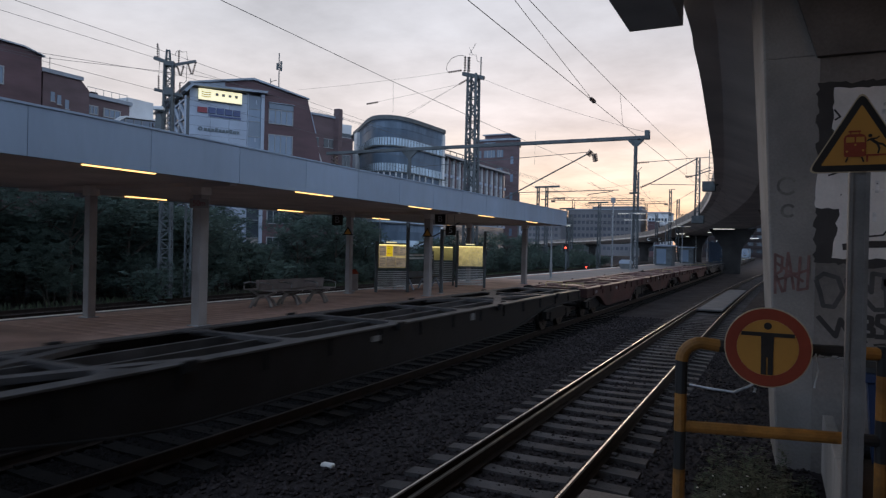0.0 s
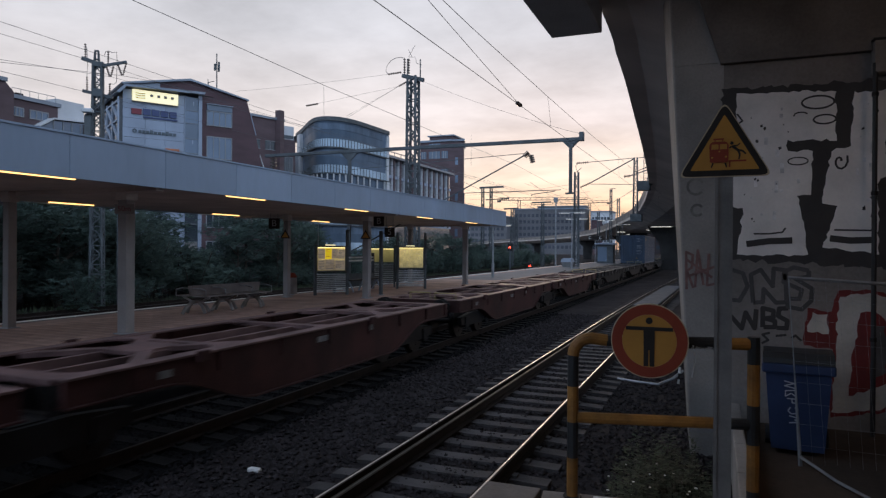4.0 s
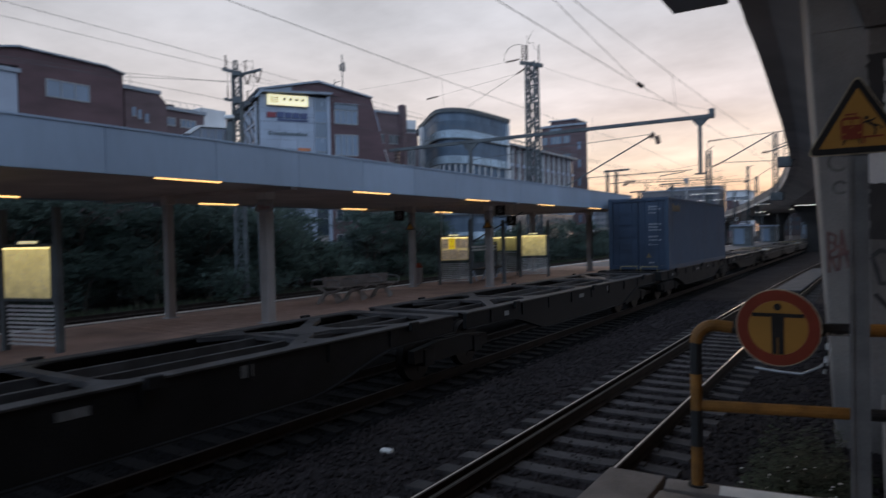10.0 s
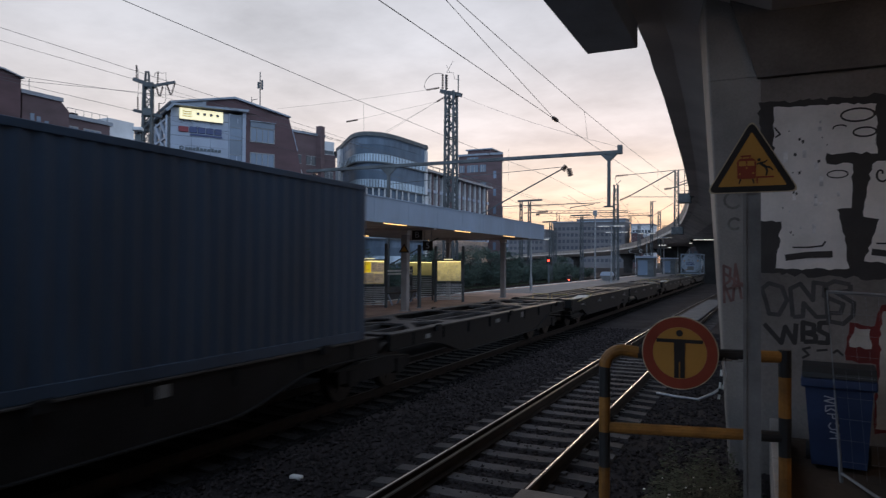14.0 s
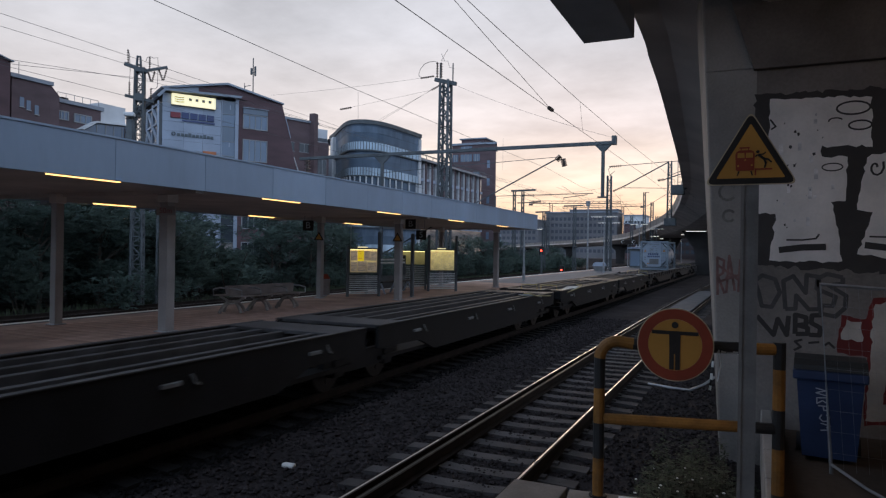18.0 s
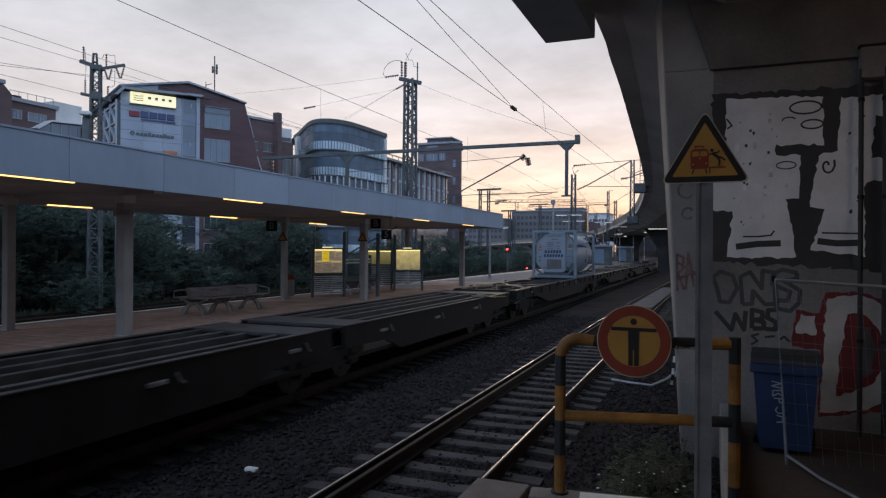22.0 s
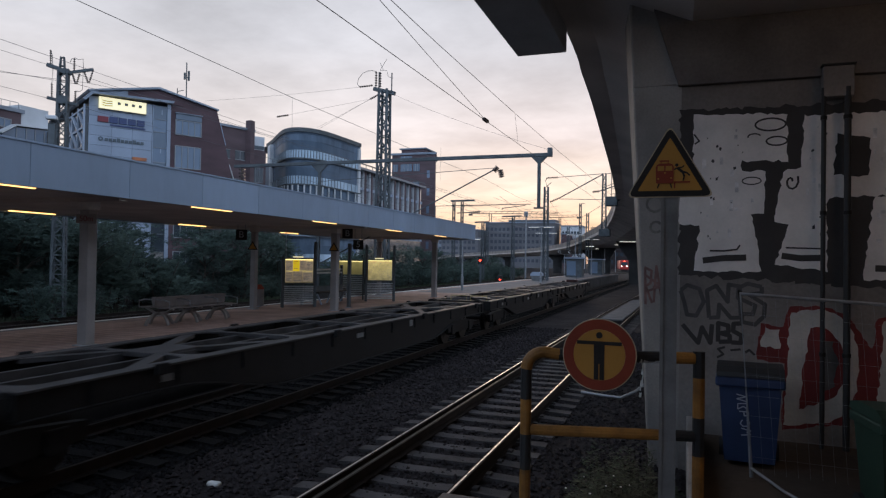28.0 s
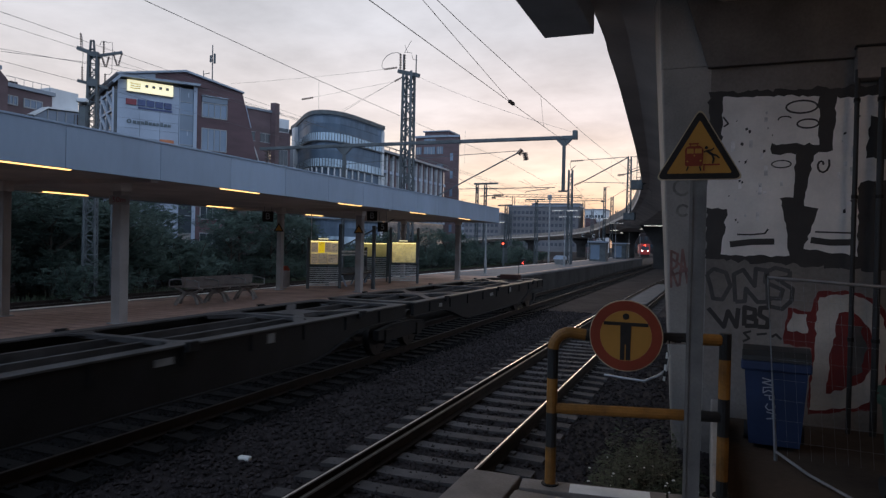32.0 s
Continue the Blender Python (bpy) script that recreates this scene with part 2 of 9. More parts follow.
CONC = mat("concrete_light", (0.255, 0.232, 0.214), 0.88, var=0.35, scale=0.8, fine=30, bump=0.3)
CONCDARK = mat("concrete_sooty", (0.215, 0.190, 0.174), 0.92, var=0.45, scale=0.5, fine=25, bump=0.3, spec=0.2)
SOFFIT = mat("concrete_soffit", (0.60, 0.545, 0.50), 0.92, var=0.2, scale=0.35, fine=20, bump=0.15, spec=0.2)
PAVER = mat("paver_red", (0.36, 0.235, 0.19), 0.85, var=0.4, scale=0.9, fine=40, bump=0.3, rand=0.15)
PAVEGREY = mat("paver_grey", (0.115, 0.115, 0.12), 0.85, var=0.35, scale=1.5, fine=40, bump=0.3, rand=0.12)
SLAB = mat("platform_slab", (0.19, 0.165, 0.148), 0.85, var=0.4, scale=2.5, fine=45, bump=0.35, rand=0.15)
WHITEPAINT = mat("white_line", (0.72, 0.71, 0.68), 0.7, var=0.2, scale=3, fine=40)
FASCIA = mat("fascia_paint", (0.335, 0.425, 0.545), 0.5, var=0.14, scale=0.6, fine=8, bump=0.04, rand=0.05, stretch=(1, 1, 0.3))
CANOPYDARK = mat("canopy_underside", (0.58, 0.535, 0.505), 0.8, var=0.2, scale=0.8, fine=12, bump=0.05)
STEELCOL = mat("column_paint", (0.28, 0.258, 0.25), 0.6, var=0.2, scale=1.5, fine=30, bump=0.08)
TUBE = mat("lamp_tube", (1, 0.8, 0.45), 0.4, var=0.02, glow=(1.0, 0.56, 0.20), power=2.2, bump=0)
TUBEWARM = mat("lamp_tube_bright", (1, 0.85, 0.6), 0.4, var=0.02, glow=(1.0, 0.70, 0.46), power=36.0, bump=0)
GALV = mat("galvanised_steel", (0.30, 0.31, 0.32), 0.5, metal=0.6, var=0.3, scale=4, fine=60, bump=0.06)
MAST = mat("mast_steel", (0.105, 0.118, 0.125), 0.7, metal=0.3, var=0.3, scale=2, fine=40, bump=0.1)
WIRE = mat("wire", (0.11, 0.11, 0.115), 0.6, metal=0.3, var=0.1, bump=0)
INSUL = mat("insulator", (0.07, 0.045, 0.035), 0.3, var=0.2, scale=6, bump=0)
BRICK = mat("brick_facade", (0.105, 0.064, 0.069), 0.85, var=0.25, scale=0.4, fine=9, bump=0.25, stretch=(1, 1, 3))
BRICK2 = mat("brick_facade_dark", (0.12, 0.082, 0.086), 0.85, var=0.25, scale=0.4, fine=9, bump=0.25, stretch=(1, 1, 3))
PANEL = mat("facade_panel_grey", (0.32, 0.37, 0.45), 0.6, var=0.12, scale=0.4, fine=6, bump=0.03, rand=0.05)
ROOFMETAL = mat("roof_metal", (0.24, 0.275, 0.32), 0.45, metal=0.4, var=0.2, scale=0.5, fine=8, bump=0.05)
WHITEWALL = mat("white_render", (0.60, 0.61, 0.62), 0.75, var=0.15, scale=0.5, fine=12, bump=0.05)
CITYGREY = mat("city_facade_grey", (0.155, 0.152, 0.16), 0.85, var=0.2, scale=0.08, fine=1.0, bump=0.05)
DARKCITY = mat("city_brick_dark", (0.045, 0.036, 0.036), 0.9, var=0.25, scale=0.1, fine=2.0, bump=0.1, spec=0.1)
CITYWIN = mat("city_window", (0.085, 0.092, 0.11), 0.6, var=0.25, scale=0.1, fine=1.0, bump=0, spec=0.1)
CITY = mat("city_facade", (0.26, 0.28, 0.31), 0.85, var=0.2, scale=0.08, fine=1.0, bump=0.05)
GLASS = glass_mat("window_glass", (0.12, 0.16, 0.21))
GLASSLIGHT = glass_mat("window_glass_blind", (0.15, 0.205, 0.28), 0.25)
GLASSDARK = glass_mat("window_glass_dark", (0.035, 0.045, 0.055))
CURTAIN = mat("curtain_wall_glass", (0.115, 0.155, 0.205), 0.35, var=0.35, scale=0.25, fine=1.2, bump=0.0, spec=0.03, stretch=(1, 1, 0.3))
CLERESTORY = mat("clerestory_glass", (0.125, 0.165, 0.215), 0.5, var=0.35, scale=0.5, fine=2.0, bump=0.0, spec=0.03, stretch=(1, 1, 0.3))
BANDGLASS = mat("band_glass", (0.43, 0.53, 0.61), 0.5, var=0.35, scale=0.5, fine=2.0, bump=0.0, spec=0.05, stretch=(1, 1, 0.3))
ARCADEGLASS = mat("arcade_glass_coated", (0.50, 0.51, 0.53), 0.10, metal=0.85, var=0.2, scale=0.5, fine=1.5, bump=0.0, spec=0.6)
FRAME = mat("window_frame", (0.25, 0.26, 0.27), 0.5, var=0.1, bump=0)
SIGNLIT = mat("lit_sign_face", (0.9, 0.86, 0.62), 0.5, var=0.04, glow=(1.0, 0.88, 0.48), power=0.62, bump=0)
LETBLUE = mat("lettering_blue", (0.055, 0.075, 0.17), 0.5, var=0.1, bump=0)
LETGREY = mat("lettering_grey", (0.10, 0.125, 0.14), 0.5, var=0.1, bump=0)
LOGORED = mat("logo_dull_red", (0.22, 0.045, 0.055), 0.6, var=0.1, bump=0)
OCHRE = mat("sign_ochre", (0.45, 0.32, 0.06), 0.6, var=0.1, bump=0)
ADLIT = mat("lit_poster", (0.55, 0.50, 0.30), 0.5, var=0.45, scale=5, fine=30, glow=(1.0, 0.80, 0.30), power=0.42, bump=0, glow_fade=(0.86, 1.68, 0.30))
ADTUBE = mat("poster_tube", (1, 0.9, 0.6), 0.4, var=0.02, glow=(1.0, 0.78, 0.30), power=1.6, bump=0)
# Papers glow by themselves, in place of the board lamp's light on them.
PAPER = mat("poster_paper", (0.50, 0.46, 0.40), 0.8, var=0.3, scale=7, fine=40, rand=0.12, glow=(1.0, 0.76, 0.50), power=0.15, bump=0, glow_fade=(0.86, 1.68, 0.45))
PAPERYEL = mat("poster_yellow", (0.80, 0.62, 0.05), 0.8, var=0.1, scale=6, glow=(1.0, 0.68, 0.02), power=0.42, bump=0)
# Ballast and stone copies darkened to stand in for the train's shade.
SHADEBED = mat("ballast_shaded", (0.010, 0.0095, 0.010), 0.95, var=0.5, scale=0.6, fine=22, bump=0.9, spec=0.08)
SHADESTONE = mat("ballast_stone_shaded", (0.013, 0.012, 0.0125), 0.95, var=0.35, scale=8, fine=60, island=0.55, spec=0.1)
RAMP = mat("ramp_flap_worn", (0.40, 0.41, 0.40), 0.7, var=0.3, scale=6, bump=0)
BLACK = mat("black_paint", (0.018, 0.018, 0.019), 0.55, var=0.3, scale=6, fine=60, bump=0.08)
YELLOW = mat("yellow_paint", (0.24, 0.105, 0.020), 0.55, var=0.5, scale=5, fine=50, bump=0.08)
SIGNYEL = mat("sign_yellow", (0.39, 0.185, 0.040), 0.65, spec=0.12, var=0.1, scale=4, fine=40, bump=0.02)
SIGNRED = mat("sign_red", (0.22, 0.042, 0.022), 0.65, spec=0.12, var=0.12, scale=4, fine=40, bump=0.02)
SIGNCREAM = mat("sign_rim", (0.42, 0.32, 0.20), 0.5, var=0.15, scale=6, bump=0.02)
SIGNGREY = mat("sign_lettering_dim", (0.30, 0.30, 0.31), 0.6, var=0.15, scale=6, bump=0)
SIGNBLK = mat("sign_black", (0.030, 0.025, 0.022), 0.7, spec=0.1, var=0.2, scale=6, bump=0.02)
BLUEBIN = mat("bin_blue", (0.018, 0.034, 0.088), 0.5, var=0.2, scale=3, fine=40, bump=0.06)
BLACKBIN = mat("bin_black", (0.022, 0.023, 0.024), 0.45, var=0.2, scale=3, fine=40, bump=0.06)
GREENBIN = mat("bin_green", (0.020, 0.045, 0.030), 0.5, var=0.2, scale=3, fine=40, bump=0.06)
GRAFWHITE = mat("graffiti_white", (0.71, 0.655, 0.615), 0.85, var=0.16, scale=1.6, fine=25, bump=0.2)
# Darker copy of the white paint; the lower fills' shade is in the colour.
GRAFSHADED = mat("graffiti_white_shaded", (0.43, 0.385, 0.34), 0.85, var=0.25, scale=1.6, fine=25, bump=0.2)
GRAFRED = mat("graffiti_red", (0.15, 0.020, 0.018), 0.8, var=0.2, scale=3, fine=30, bump=0.1)
GRAFDIM = mat("graffiti_dim", (0.075, 0.070, 0.068), 0.85, var=0.3, scale=3, fine=30, bump=0.1)
# Concrete with the shade under the deck put into its colour.
HEADSHADE = mat("concrete_shaded", (0.165, 0.146, 0.134), 0.92, var=0.45, scale=0.7, fine=25, bump=0.3, spec=0.15)
SLATPALE = mat("slat_pale_steel", (0.50, 0.51, 0.50), 0.5, metal=0.2, var=0.2, scale=4, fine=60, bump=0.04)
GRAFGRIME = mat("graffiti_grime", (0.68, 0.645, 0.63), 0.85, var=0.4, scale=6, fine=30, bump=0.1)
CONCSTAIN = mat("wall_stain", (0.165, 0.150, 0.138), 0.9, var=0.4, scale=5, fine=30, bump=0.1)
GRAFFADE = mat("graffiti_faded_red", (0.185, 0.105, 0.094), 0.85, var=0.4, scale=6, fine=30, bump=0.1)
GRAFBLK = mat("graffiti_black", (0.046, 0.041, 0.039), 0.8, var=0.2, scale=3, fine=30, bump=0.1)
TAGWHITE = mat("tag_white", (0.35, 0.37, 0.42), 0.7, var=0.1, bump=0)
# Sides darkened, tops paled: shade and light from above put into the colours.
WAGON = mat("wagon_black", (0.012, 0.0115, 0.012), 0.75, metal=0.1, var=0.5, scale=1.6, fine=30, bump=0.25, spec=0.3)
WAGONTOP = mat("wagon_top_lit", (0.056, 0.053, 0.054), 0.65, metal=0.12, var=0.45, scale=2.2, fine=30, bump=0.2)
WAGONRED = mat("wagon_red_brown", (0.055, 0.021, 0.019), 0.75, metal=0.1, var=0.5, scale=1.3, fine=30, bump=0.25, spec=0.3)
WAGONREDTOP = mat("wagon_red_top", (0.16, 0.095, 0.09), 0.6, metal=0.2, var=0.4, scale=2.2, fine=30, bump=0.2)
WHEEL = mat("wheel_steel", (0.018,0.015,0.014), 0.6, metal=0.6, var=0.4, scale=4, fine=50, bump=0.1)
MARK = mat("wagon_marking", (0.20, 0.20, 0.20), 0.7, var=0.3, scale=6, bump=0)
YELHANDLE = mat("handrail_yellow", (0.34, 0.28, 0.13), 0.6, var=0.3, scale=6, bump=0.05)
BLUEBOX = mat("container_blue", (0.036, 0.063, 0.104), 0.55, var=0.25, scale=0.9, fine=25, bump=0.08, stretch=(1, 1, 0.4))
BLUEDOOR = mat("container_blue_door", (0.028, 0.049, 0.086), 0.5, var=0.3, scale=1.2, fine=25, bump=0.08, stretch=(1, 1, 0.4))
DECAL = mat("container_decal", (0.25, 0.27, 0.30), 0.6, var=0.2, scale=5, bump=0)
DECALYEL = mat("container_decal_yellow", (0.14, 0.10, 0.05), 0.6, var=0.2, scale=5, bump=0)
TANK = mat("tank_skin", (0.28, 0.335, 0.40), 0.42, metal=0.15, var=0.12, scale=0.8, fine=10, bump=0.03)
TANKFRAME = mat("tank_frame_grey", (0.19,0.235,0.275), 0.6, var=0.2, scale=2, fine=30, bump=0.08)
# Frame grey darkened: the shade on braces, skirt and cradles is in the colour.
TANKSHADE = mat("tank_frame_shaded", (0.10, 0.125, 0.15), 0.7, var=0.25, scale=2, fine=30, bump=0.08)
TANKDARK = mat("tank_panel", (0.14, 0.14, 0.14), 0.6, var=0.2, scale=2, bump=0.05)
HAZARD = mat("hazard_decal_orange", (0.42, 0.19, 0.06), 0.6, var=0.15, scale=5, bump=0)
DECALBLUE = mat("tank_lettering", (0.025, 0.040, 0.110), 0.6, var=0.1, bump=0)
BENCHLEG = mat("bench_leg_paint", (0.25, 0.225, 0.21), 0.6, var=0.25, scale=4, fine=60, bump=0.08)
BENCHW = mat("bench_mesh", (0.21, 0.185, 0.175), 0.7, var=0.2, scale=4, fine=60, bump=0.3)
LEAFA = leaf_mat("leaf_dark", (0.098, 0.138, 0.122), rough=0.8, var=0.3, scale=0.5, fine=6, island=0.28, bump=0, spec=0.12)
LEAFB = leaf_mat("leaf_mid", (0.118, 0.160, 0.138), rough=0.8, var=0.3, scale=0.5, fine=6, island=0.28, bump=0, spec=0.12)
BARK = mat("bark", (0.050, 0.040, 0.032), 0.9, var=0.4, scale=3, fine=30, bump=0.5)
WEED = mat("weed", (0.031, 0.043, 0.020), 0.8, var=0.4, scale=2, fine=10, island=0.5, bump=0)
FLOWER = mat("flower_white", (0.70, 0.70, 0.66), 0.7, var=0.1, bump=0)
EARTH = mat("earth", (0.080, 0.060, 0.047), 0.95, var=0.45, scale=0.4, fine=12, bump=0.6, spec=0.1)
REDLAMP = mat("signal_red", (1, 0.05, 0.03), 0.4, var=0.02, glow=(1.0, 0.045, 0.02), power=9.0, bump=0)
WHITELAMP = mat("signal_white", (1, 0.95, 0.85), 0.4, var=0.02, glow=(1.0, 0.9, 0.75), power=7.0, bump=0)
COOLTUBE = mat("lamp_cool", (0.9, 0.92, 0.9), 0.4, var=0.02, glow=(0.95, 0.9, 0.82), power=1.0, bump=0)
REDTRAIN = mat("train_red", (0.40, 0.03, 0.025), 0.4, var=0.1, scale=0.5, bump=0)
RUBBER = mat("rubber", (0.02, 0.02, 0.02), 0.85, var=0.2, bump=0.1)
CRANE = mat("crane_steel", (0.13, 0.10, 0.08), 0.7, var=0.2, bump=0)


# ---------------------------------------------------------------- mesh tools
from mathutils import geometry


class Shape:
    """Collects boxes, tubes and plates into one mesh."""

    def __init__(self):
        self.v, self.f = [], []

    def add(self, verts, faces):
        k = len(self.v)
        self.v += [tuple(p) for p in verts]
        self.f += [tuple(i + k for i in f) for f in faces]
        return self

    def box(self, x0, x1, y0, y1, z0, z1, m=None):
        p = [Vector(c) for c in ((x0, y0, z0), (x1, y0, z0), (x1, y1, z0), (x0, y1, z0), (x0, y0, z1), (x1, y0, z1), (x1, y1, z1), (x0, y1, z1))]
        if m is not None:
            p = [m @ q for q in p]
        return self.add(p, ((3, 2, 1, 0), (4, 5, 6, 7), (0, 1, 5, 4), (1, 2, 6, 5), (2, 3, 7, 6), (3, 0, 4, 7)))

    def rbox(self, x0, x1, y0, y1, z0, z1, r=0.01, m=None):
        """A box with its edges broken by r."""
        bm = bmesh.new()
        bmesh.ops.create_cube(bm, size=1.0, matrix=Matrix.LocRotScale(((x0 + x1) / 2, (y0 + y1) / 2, (z0 + z1) / 2), None, (x1 - x0, y1 - y0, z1 - z0)))
        bmesh.ops.bevel(bm, geom=bm.edges[:], offset=r, segments=2, profile=0.5, affect="EDGES")
        bm.verts.index_update()
        vs = [(m @ q.co if m is not None else q.co.copy()) for q in bm.verts]
        fs = [tuple(q.index for q in f.verts) for f in bm.faces]
        bm.free()
        return self.add(vs, fs)

    def beam(self, a, b, w, h=None):
        """A square bar from a to b."""
        a, b = Vector(a), Vector(b)
        h = h or w
        d = b - a
        q = d.to_track_quat("Y", "Z").to_matrix().to_4x4()
        m = Matrix.Translation(a) @ q
        return self.box(-w / 2, w / 2, 0, d.length, -h / 2, h / 2, m)

    def strip(self, a, b, w, y0, y1):
        """A flat painted stroke in an upright plane, from a to b, given as (x, z)."""
        a, b = Vector(a), Vector(b)
        d = (b - a).normalized()
        n = Vector((-d.y, d.x)) * (w / 2)
        return self.prism([tuple(a - n), tuple(b - n), tuple(b + n), tuple(a + n)], "y", y0, y1)

    def tube(self, pts, r, n=8, r2=None, caps=True):
        pts = [Vector(p) for p in pts]
        rings = []
        for i, p in enumerate(pts):
            d = (pts[min(i + 1, len(pts) - 1)] - pts[max(i - 1, 0)]).normalized()
            side = d.cross(Vector((0, 0, 1)))
            if side.length < 1e-3:
                side = Vector((1, 0, 0))
            side.normalize()
            up = side.cross(d)
            rr = r if r2 is None else r + (r2 - r) * i / (len(pts) - 1)
            rings.append([p + rr * (math.cos(a) * side + math.sin(a) * up) for a in [2 * math.pi * k / n for k in range(n)]])
        v = [q for ring in rings for q in ring]
        f = []
        for i in range(len(rings) - 1):
            for k in range(n):
                a, b = i * n + k, i * n + (k + 1) % n
                f.append((a, b, b + n, a + n))
        if caps:
            f.append(tuple(range(n - 1, -1, -1)))
            f.append(tuple(range((len(rings) - 1) * n, len(rings) * n)))
        return self.add(v, f)

    def prism(self, outline, axis, lo, hi, m=None):
        """An outline of (a, b) pairs pushed along an axis from lo to hi."""
        def at(a, b, c):
            p = {"x": (c, a, b), "y": (a, c, b), "z": (a, b, c)}[axis]
            return m @ Vector(p) if m is not None else Vector(p)
        n = len(outline)
        v = [at(a, b, lo) for a, b in outline] + [at(a, b, hi) for a, b in outline]
        f = [tuple(range(n - 1, -1, -1)), tuple(range(n, 2 * n))]
        f += [(k, (k + 1) % n, n + (k + 1) % n, n + k) for k in range(n)]
        return self.add(v, f)

    def disc(self, c, r, axis="y", t=0.01, n=24, r_in=0.0):
        out = [(math.cos(2 * math.pi * k / n), math.sin(2 * math.pi * k / n)) for k in range(n)]
        base = {"x": c[0], "y": c[1], "z": c[2]}[axis]
        ab = {"x": (c[1], c[2]), "y": (c[0], c[2]), "z": (c[0], c[1])}[axis]
        if r_in <= 0:
            return self.prism([(ab[0] + r * a, ab[1] + r * b) for a, b in out], axis, base - t / 2, base + t / 2)
        v, f = [], []
        for rad in (r_in, r):
            for s in (-t / 2, t / 2):
                for a, b in out:
                    p, q, w = ab[0] + rad * a, ab[1] + rad * b, base + s
                    v.append({"x": (w, p, q), "y": (p, w, q), "z": (p, q, w)}[axis])
        for k in range(n):
            k2 = (k + 1) % n
            f += [(k, k2, n + k2, n + k), (2 * n + k, 3 * n + k, 3 * n + k2, 2 * n + k2), (k, 2 * n + k, 2 * n + k2, k2), (n + k, n + k2, 3 * n + k2, 3 * n + k)]
        return self.add(v, f)

    def mesh(self, name, material, smooth=False):
        me = bpy.data.meshes.new(name)
        me.from_pydata([tuple(p) for p in self.v], [], self.f)
        bm = bmesh.new()
        bm.from_mesh(me)
        bmesh.ops.recalc_face_normals(bm, faces=bm.faces[:])
        bm.to_mesh(me)
        bm.free()
        me.materials.append(material)
        if smooth:
            me.polygons.foreach_set("use_smooth", [True] * len(me.polygons))
        return me


def part(name, shape, material, parent=None, label="", smooth=False):
    """Links a shape as one mesh object under a thing or a part."""
    ob = new(name, shape.mesh(name, material, smooth) if isinstance(shape, Shape) else shape)
    ob.parent = parent
    return tagged(ob, label)


def thing(name, loc=(0, 0, 0), label="", category="", group="", kind="", turn=0.0):
    ob = new(name)
    ob.empty_display_size = 0.2
    ob.location = loc
    ob.rotation_euler = (0, 0, turn)
    return tagged(ob, label, category, group, kind)


def text_mesh(body, size, depth=0.004):
    cu = bpy.data.curves.new("lettering", "FONT")
    cu.body, cu.size, cu.extrude, cu.align_x, cu.align_y = body, size, depth, "CENTER", "CENTER"
    tmp = bpy.data.objects.new("lettering", cu)
    scene.collection.objects.link(tmp)
    me = bpy.data.meshes.new_from_object(tmp.evaluated_get(bpy.context.evaluated_depsgraph_get()))
    bpy.data.objects.remove(tmp)
    return me


def lettering(body, size, material, parent, m, name="lettering"):
    me = text_mesh(body, size)
    me.materials.clear()
    me.materials.append(material)
    ob = new(name, me)
    ob.parent = parent
    ob.matrix_local = m
    return ob


# ---------------------------------------------------------------- the ground and the tracks
PLAT = 0.96
TRACK_NEAR, TRACK_FREIGHT = -3.215, -7.95


def bend(y):
    """How far the near track has swung to the right at y."""
    return 0.00036 * max(0.0, y - 20.0) ** 2 if y < 120 else 3.6 + 0.072 * (y - 120)


